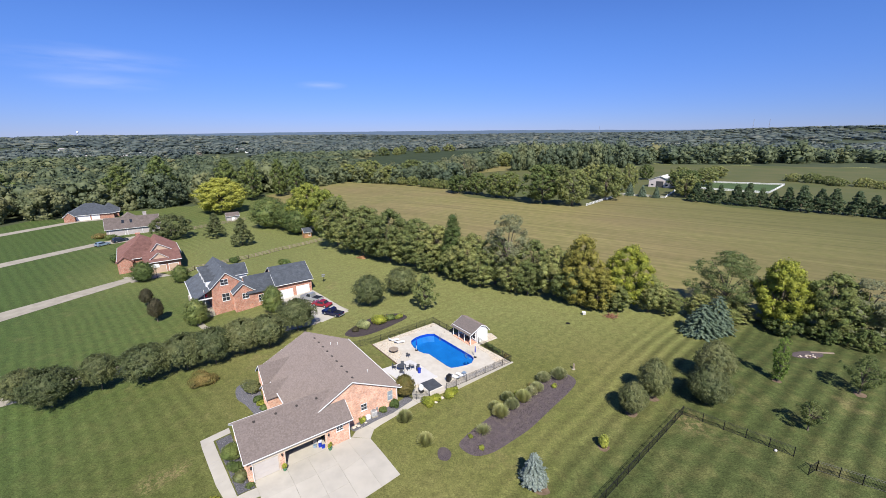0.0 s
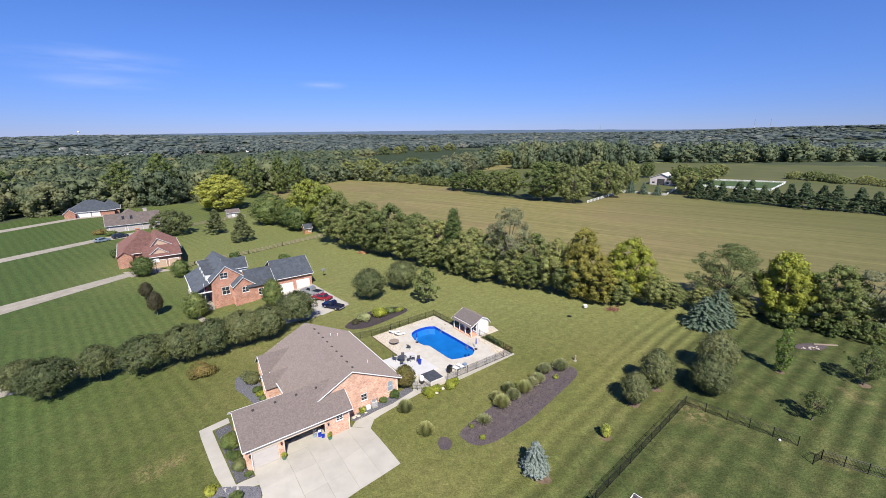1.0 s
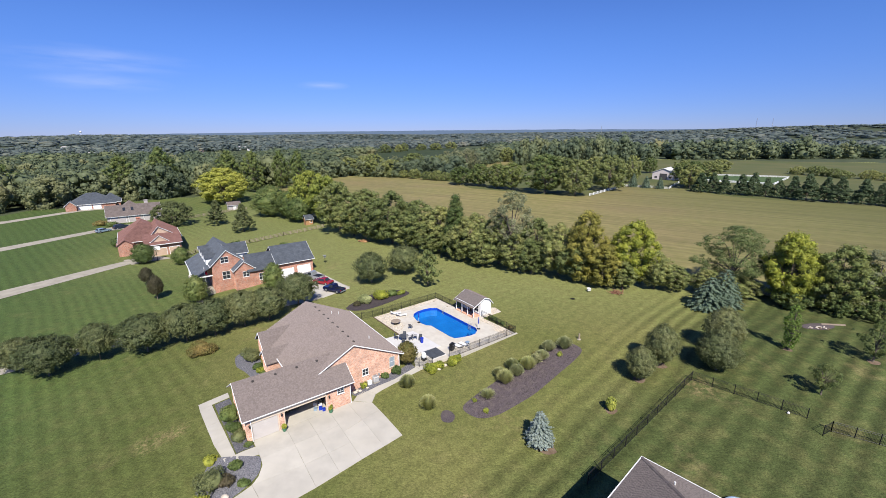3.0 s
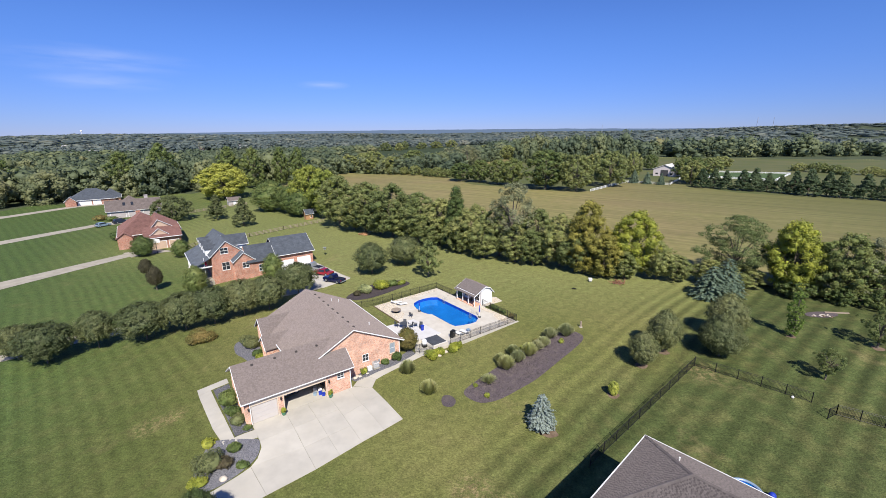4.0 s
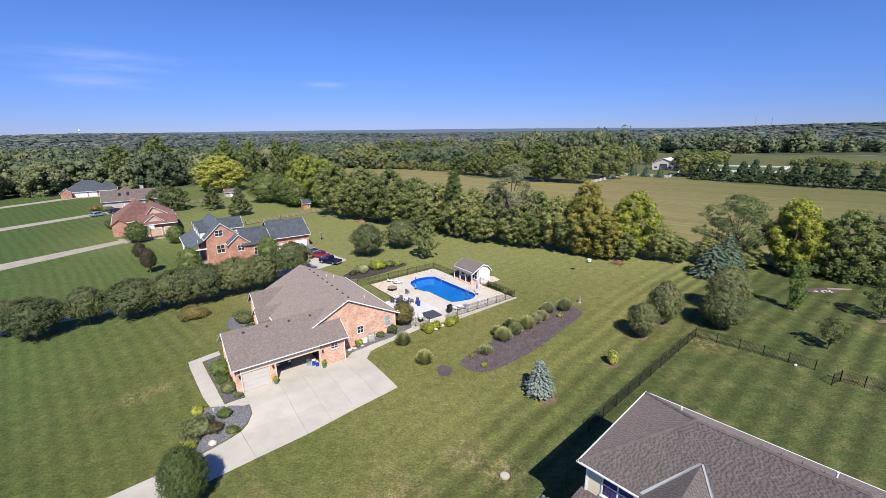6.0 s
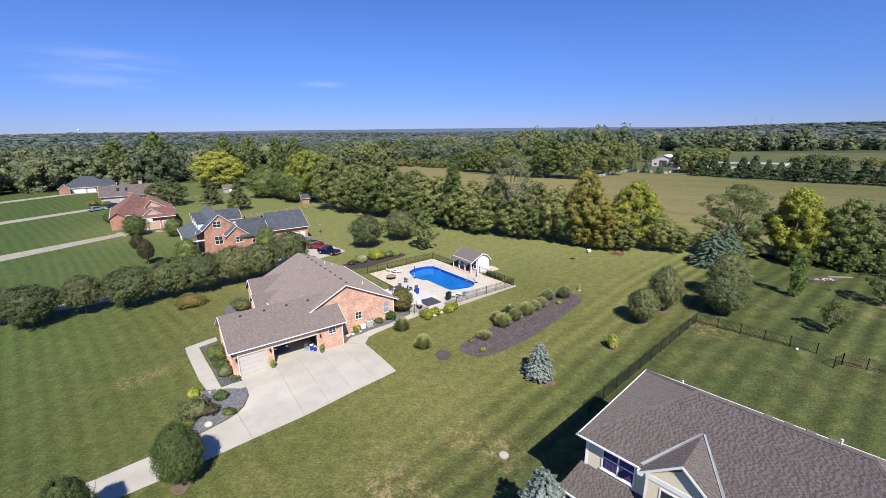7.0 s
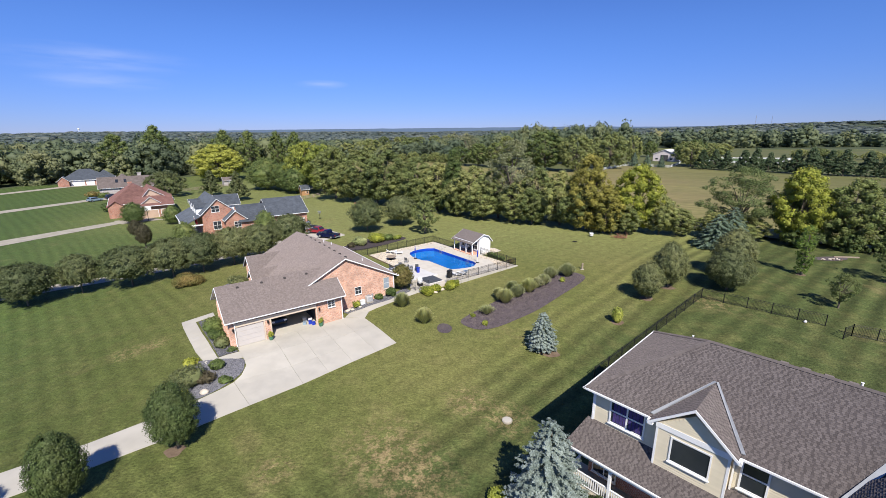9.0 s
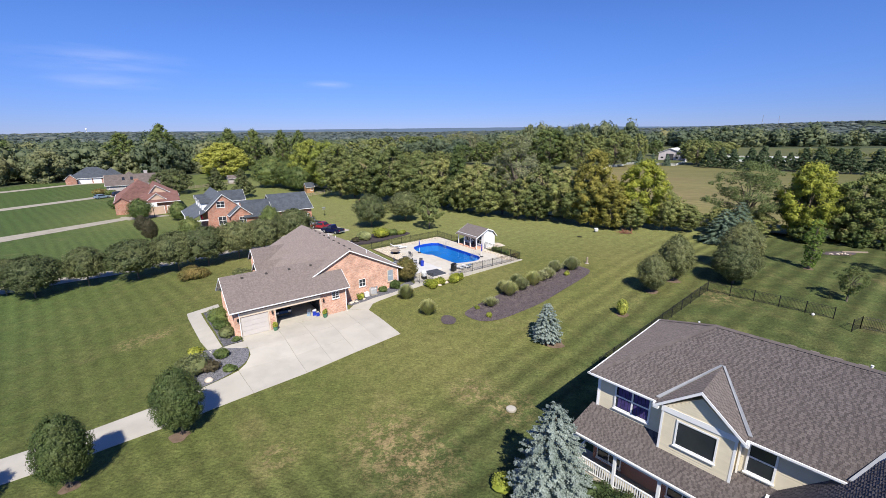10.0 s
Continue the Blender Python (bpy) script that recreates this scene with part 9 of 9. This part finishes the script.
for u, v in ((29.6, 18.2), (33.4, 18.3), (37.6, 17.8), (38.2, 14.2)):
    lid = thing("drain_cover", at_lot(u, v), "small brown drain cover in the deck", "drain cover", "drain covers")
    part("disc", lathe(bmesh.new(), ((0.18, 0.0), (0.18, 0.015), (0.15, 0.02)), 14), M_WOOD, lid)
hose = thing("hose_reel", at_lot(39.6, 9.3, 0, DECK_Z + 0.12), "coiled dark hose on the porch wall", "hose")
bm = bmesh.new()
for k in range(28):
    a, b = k * 6.2832 / 14, (k + 1) * 6.2832 / 14
    r = 0.5 + 0.03 * (k // 14)
    rod(bm, (0.1 * (k // 14), r * math.cos(a), 0.75 + r * math.sin(a)), (0.1 * (k // 14), r * math.cos(b), 0.75 + r * math.sin(b)), 0.05, n=6)
part("coil", bm, M_SPA, hose)
part("bracket", boxes((-0.02, 0.3, -0.05, 0.05, 0.2, 0.8)), M_BLACK, hose)

ac = thing("air_conditioner", at_lot(16.3, 0.92, 0, max(-1.45, ground_z(*lot(16.3, 0.92)) + 0.12)) @ Matrix.Scale(0.82, 4), "pale grey outdoor air-conditioning unit on gravel", "air conditioner")
part("case", boxes((-0.45, 0.45, -0.42, 0.42, 0.06, 0.98), bevel=0.06), M_PATIO, ac)
part("fan_guard", lathe(bmesh.new(), ((0.38, 0.98), (0.36, 1.03), (0.1, 1.05)), 20), M_GREY_METAL, ac)
part("base", boxes((-0.5, 0.5, -0.47, 0.47, -0.1, 0.06)), M_AGED, ac)
for k in range(9):
    part("louvre", boxes((-0.43, 0.43, -0.435, -0.422, 0.15 + k * 0.085, 0.19 + k * 0.085)), M_GREY_METAL, ac)
reel = thing("hose_box", at_lot(15.45, 1.0, 0, max(-1.45, ground_z(*lot(15.45, 1.0)) + 0.04)), "small white hose box by the wall", "hose box")
part("box", boxes((-0.28, 0.28, -0.22, 0.22, 0, 0.5), bevel=0.05), M_WHITE, reel)
part("lid", boxes((-0.29, 0.29, -0.23, 0.23, 0.5, 0.58), bevel=0.03), M_WHITE, reel)
meter = thing("meter_box", at_lot(17.0, 1.36, 0, -0.75), "grey electric meter on the brick wall", "meter")
part("box", boxes((-0.12, 0.12, -0.12, 0.03, 0.0, 0.4), bevel=0.02), M_GREY_METAL, meter)
part("conduit", rod(bmesh.new(), (0, -0.05, -0.7), (0, -0.05, 0.0), 0.03), M_GREY_METAL, meter)
for u, v, s, name, label in ((13.3, 0.9, 0.3, "garden_stone", "pale rounded stone in the gravel strip"), (13.9, 0.75, 0.26, "garden_stone", "pale rounded stone in the gravel strip"), (14.9, 0.6, 0.2, "garden_stone", "pale rounded stone in the gravel strip"), (-3.4, -6.1, 0.42, "garden_stone", "pale boulder in the gravel bed"), (24.7, -1.9, 0.3, "garden_stone", "pale stone by the gate"), (25.9, -1.7, 0.34, "garden_stone", "pale stone by the pool fence"), (13.7, 1.1, 0.24, "garden_stone", "pale stone by the wall")):
    x, y = lot(u, v)
    st = thing(name, stand(x, y), label, "stone", "garden stones")
    part("rock", blob(s, s * 0.8, s * 0.55, u, 0.35, 2, (0, 0, s * 0.3)), M_STONE, st, smooth_faces=True)


def planter(u, v, seed):
    root = thing("planter", at_lot(u, v, 0, -1.74) @ Matrix.Scale(0.82, 4), "green glazed pot with a leafy plant by the garage", "planter", "garage planters")
    part("pot", lathe(bmesh.new(), ((0.2, 0), (0.27, 0.2), (0.3, 0.45), (0.33, 0.48), (0.28, 0.5)), 18), M_TEAL, root)
    v_, f_ = shrub_mesh(seed, 0.42, 0.75, 260, 0.2, 6)
    v_[:, 2] += 0.45
    part("plant", numpy_mesh("plant", v_, f_, L_LIME), None, root)


planter(3.75, -0.95, 5)
planter(9.25, -0.95, 6)
for u in (0.3, 3.7, 9.3):
    lamp = thing("wall_lantern", at_lot(u, -0.57, 0, 0.05), "small black wall lantern beside a garage door", "wall lamp", "garage lanterns")
    part("bracket", boxes((-0.05, 0.05, -0.06, 0.02, 0.0, 0.3)), M_BLACK, lamp)
    part("lantern", lathe(bmesh.new(), ((0.05, 0.02), (0.09, 0.06), (0.1, 0.3), (0.12, 0.32), (0.02, 0.42)), 8, (0, -0.14, 0)), M_BLACK, lamp)
part("downspout", boxes((0.42, 0.5, -0.68, -0.6, -1.75, 1.2)), M_WHITE, house, "white downspout")
part("downspout", boxes((12.0, 12.08, -0.66, -0.58, -1.75, 1.2)), M_WHITE, house, "white downspout")
part("downspout", boxes((20.15, 20.23, 1.3, 1.38, -1.7, 1.3)), M_WHITE, house, "white downspout")

# clutter inside the open garage
for u, v, w, d, h, mat, name, label in ((8.45, 0.35, 0.42, 0.34, 0.34, M_BLUE, "storage_tub", "blue plastic storage tub in the garage"), (8.65, 0.9, 0.4, 0.4, 0.42, M_WHITE, "carton", "white carton stacked in the garage"), (7.9, 0.6, 0.42, 0.36, 0.3, M_CAR_PALE, "storage_tub", "light blue tub in the garage"), (8.7, -0.1, 0.35, 0.35, 0.3, M_BLUE, "storage_tub", "blue tub at the garage doorway"), (8.2, 1.4, 0.5, 0.45, 0.5, M_CLOTH, "carton", "pale carton stacked in the garage")):
    t = thing(name, at_lot(u, v, 8 * u, FLOOR + 0.02), label, "container", "garage clutter")
    part("box", boxes((-w / 2, w / 2, -d / 2, d / 2, 0, h), bevel=0.02), mat, t)
    part("lid", boxes((-w / 2 - 0.02, w / 2 + 0.02, -d / 2 - 0.02, d / 2 + 0.02, h, h + 0.04), bevel=0.01), mat, t)

# ---- small things on the lawns ----
box_ = thing("white_box", stand(29.0, 80.5), "white box with a lid standing low on the lawn", "box")
part("pole", rod(bmesh.new(), (0, 0, -0.2), (0, 0, 0.2), 0.03), M_GREY_METAL, box_)
part("body", boxes((-0.3, 0.3, -0.28, 0.28, 0.2, 0.66), bevel=0.03), M_PATIO, box_)
part("roof", slab([(-0.36, -0.34, 0.67), (0.36, -0.34, 0.67), (0.34, 0.34, 0.76), (-0.34, 0.34, 0.76)], 0.05), M_WHITE, box_)
# a flat dark disc marks a dark spot on the lawn
plate = thing("lawn_disc", stand(24.6, 76.6), "dark flat disc at a dark spot on the lawn", "disc")
part("disc", lathe(bmesh.new(), ((0.42, 0.02), (0.45, 0.05), (0.1, 0.08)), 14), M_BLACK, plate)
part("cross_rod", rod(bmesh.new(), (-0.08, 0, 0.09), (0.08, 0, 0.09), 0.02), M_BLACK, plate)
stump = thing("wooden_post", stand(20.6, 59.6), "short weathered wooden post on the lawn", "post")
part("post", lathe(bmesh.new(), ((0.16, -0.2), (0.14, 0.7), (0.13, 0.95), (0.05, 1.0)), 10), M_WOOD, stump)
part("base", lathe(bmesh.new(), ((0.3, 0), (0.27, 0.06), (0.16, 0.1)), 12), M_AGED, stump)
man = thing("manhole_cover", stand(4.9, 28.2), "round pale concrete septic cover in the lawn", "manhole cover")
part("ring", lathe(bmesh.new(), ((0.42, -0.1), (0.42, 0.09), (0.36, 0.11)), 24), M_AGED, man)
part("lid", lathe(bmesh.new(), ((0.35, 0.08), (0.34, 0.125), (0.1, 0.13)), 24), M_CONCRETE, man)
rng = random.Random(9)
M_BRUSH = material("cut_brush", ((0.20, 0.09, 0.055), (0.34, 0.18, 0.11)), 0.95, scale=3, island=0.3)
for cx, cy, n, mat, label, name in ((34.2, 79.6, 70, M_BRUSH, "heap of brown cut branches on the lawn", "brush_pile"), (60.0, 62.4, 22, M_STONE, "heap of pale stones at the hedgerow", "stone_pile")):
    pile = thing(name, stand(cx, cy), label, "pile")
    for k in range(n):
        a, r = rng.uniform(0, 6.28), rng.uniform(0, 1.5)
        if name == "stone_pile":
            part("stone", blob(0.17, 0.14, 0.1, k, 0.4, 1, (r * math.cos(a) * 1.1, r * math.sin(a) * 0.7, 0.1)), mat if k % 3 else M_SOIL, pile)
        else:
            p = Vector((r * math.cos(a), r * math.sin(a), 0.1))
            part("branch", rod(bmesh.new(), p, p + Vector((rng.uniform(-0.8, 0.8), rng.uniform(-0.8, 0.8), rng.uniform(0.1, 0.7))), 0.05, 0.02, 5), mat, pile)
plank = thing("timber_beam", stand(63.5, 63.5, 0.0) @ Matrix.Rotation(radians(-8), 4, "Z"), "pale timber beam lying at the hedgerow", "beam")
part("beam", boxes((-1.8, 1.8, -0.12, 0.12, 0, 0.2), bevel=0.02), M_WOOD, plank)
pole = thing("flagpole", stand(-53.4, 87.6), "white flagpole with a hanging flag", "flagpole")
part("pole", lathe(bmesh.new(), ((0.05, -0.2), (0.04, 6.2), (0.08, 6.25), (0.02, 6.4)), 8), M_WHITE, pole)
part("flag", slab([(0.06, 0, 5.9), (0.5, 0.12, 5.7), (0.45, 0.16, 4.7), (0.06, 0.02, 4.8)], 0.02), M_CAR_RED, pole, "drooping red and white flag")
hoop = thing("basketball_hoop", stand(-83.0, 115.2) @ Matrix.Rotation(radians(200), 4, "Z"), "basketball hoop with a white backboard by a drive", "basketball hoop")
part("pole", rod(bmesh.new(), (0, 0, -0.2), (0, 0, 3.2), 0.07), M_BLACK, hoop)
part("arm", rod(bmesh.new(), (0, 0, 3.0), (0, -0.9, 3.3), 0.05), M_BLACK, hoop)
part("backboard", boxes((-0.85, 0.85, -0.95, -0.9, 2.95, 4.0)), M_WHITE, hoop)
bath = thing("bird_feeder", stand(-31.5, 104.0), "grey bird feeder on a pole", "bird feeder")
part("pole", rod(bmesh.new(), (0, 0, -0.2), (0, 0, 1.6), 0.04), M_BLACK, bath)
part("tray", boxes((-0.35, 0.35, -0.35, 0.35, 1.6, 1.72), bevel=0.02), M_GREY_METAL, bath)
part("cap", slab([(-0.4, -0.4, 2.1), (0.4, -0.4, 2.1), (0.4, 0.4, 2.1), (-0.4, 0.4, 2.1)], 0.06), M_GREY_METAL, bath)
tagged(draped("soil_patch", ring_of([(57.8, 62.2), (60.0, 61.6), (62.6, 62.3), (63.4, 63.8), (61.0, 64.2), (58.6, 63.6)], 5), M_MULCH, 0.05, 1.2), "dark mulched soil at the foot of the hedgerow", "soil patch", kind="structure")


def log_pile(x, y):
    """Sawn logs lying side by side with a few on top."""
    rng = random.Random(17)
    root = thing("log_pile", stand(x, y, radians(-32)), "low pile of pale sawn logs beside the hedgerow", "log pile")
    for k in range(9):
        u, z, r = (k - 3) * 0.5 if k < 7 else (k - 7.5) * 0.6, 0.17 if k < 7 else 0.46, rng.uniform(0.14, 0.2)
        bm = bmesh.new()
        rod(bm, (u - 0.1, rng.uniform(-1.0, -0.7), z), (u + rng.uniform(-0.1, 0.2), rng.uniform(0.6, 1.0), z + 0.03), r, r * 0.9, 9)
        part("log", bm, M_CEDAR, root)


log_pile(-25.2, 124.2)


def paddling_pool(x, y):
    """A round inflatable ring with water in it."""
    root = thing("paddling_pool", stand(x, y), "round bright blue inflatable paddling pool on the lawn", "paddling pool")
    for z, mat in ((0.12, M_BLUE), (0.33, M_CAR_PALE)):
        bm = bmesh.new()
        rings = [[bm.verts.new(((1.25 + 0.14 * math.cos(b)) * math.cos(a), (1.25 + 0.14 * math.cos(b)) * math.sin(a), z + 0.11 * math.sin(b))) for b in [0.785 * k for k in range(8)]] for a in [6.2832 * j / 28 for j in range(28)]]
        for j in range(28):
            for k in range(8):
                bm.faces.new((rings[j][k], rings[(j + 1) % 28][k], rings[(j + 1) % 28][(k + 1) % 8], rings[j][(k + 1) % 8]))
        part("ring", bm, mat, root, smooth_faces=True)
    part("floor", lathe(bmesh.new(), ((1.2, 0.02), (1.2, 0.2)), 28), M_LINER, root, "blue vinyl floor under water")


paddling_pool(26.0, 29.9)
ball = thing("beach_ball", stand(27.9, 29.3), "blue ball lying on the lawn", "ball")
part("ball", blob(0.3, 0.3, 0.3, 3, 0.0, 2, (0, 0, 0.3)), M_BLUE, ball, smooth_faces=True)
bag = thing("litter_bag", stand(39.5, 42.0), "small white and green bag by the fence", "bag")
part("bag", blob(0.17, 0.13, 0.16, 5, 0.5, 2, (0, 0, 0.13)), M_PATIO, bag, smooth_faces=True)
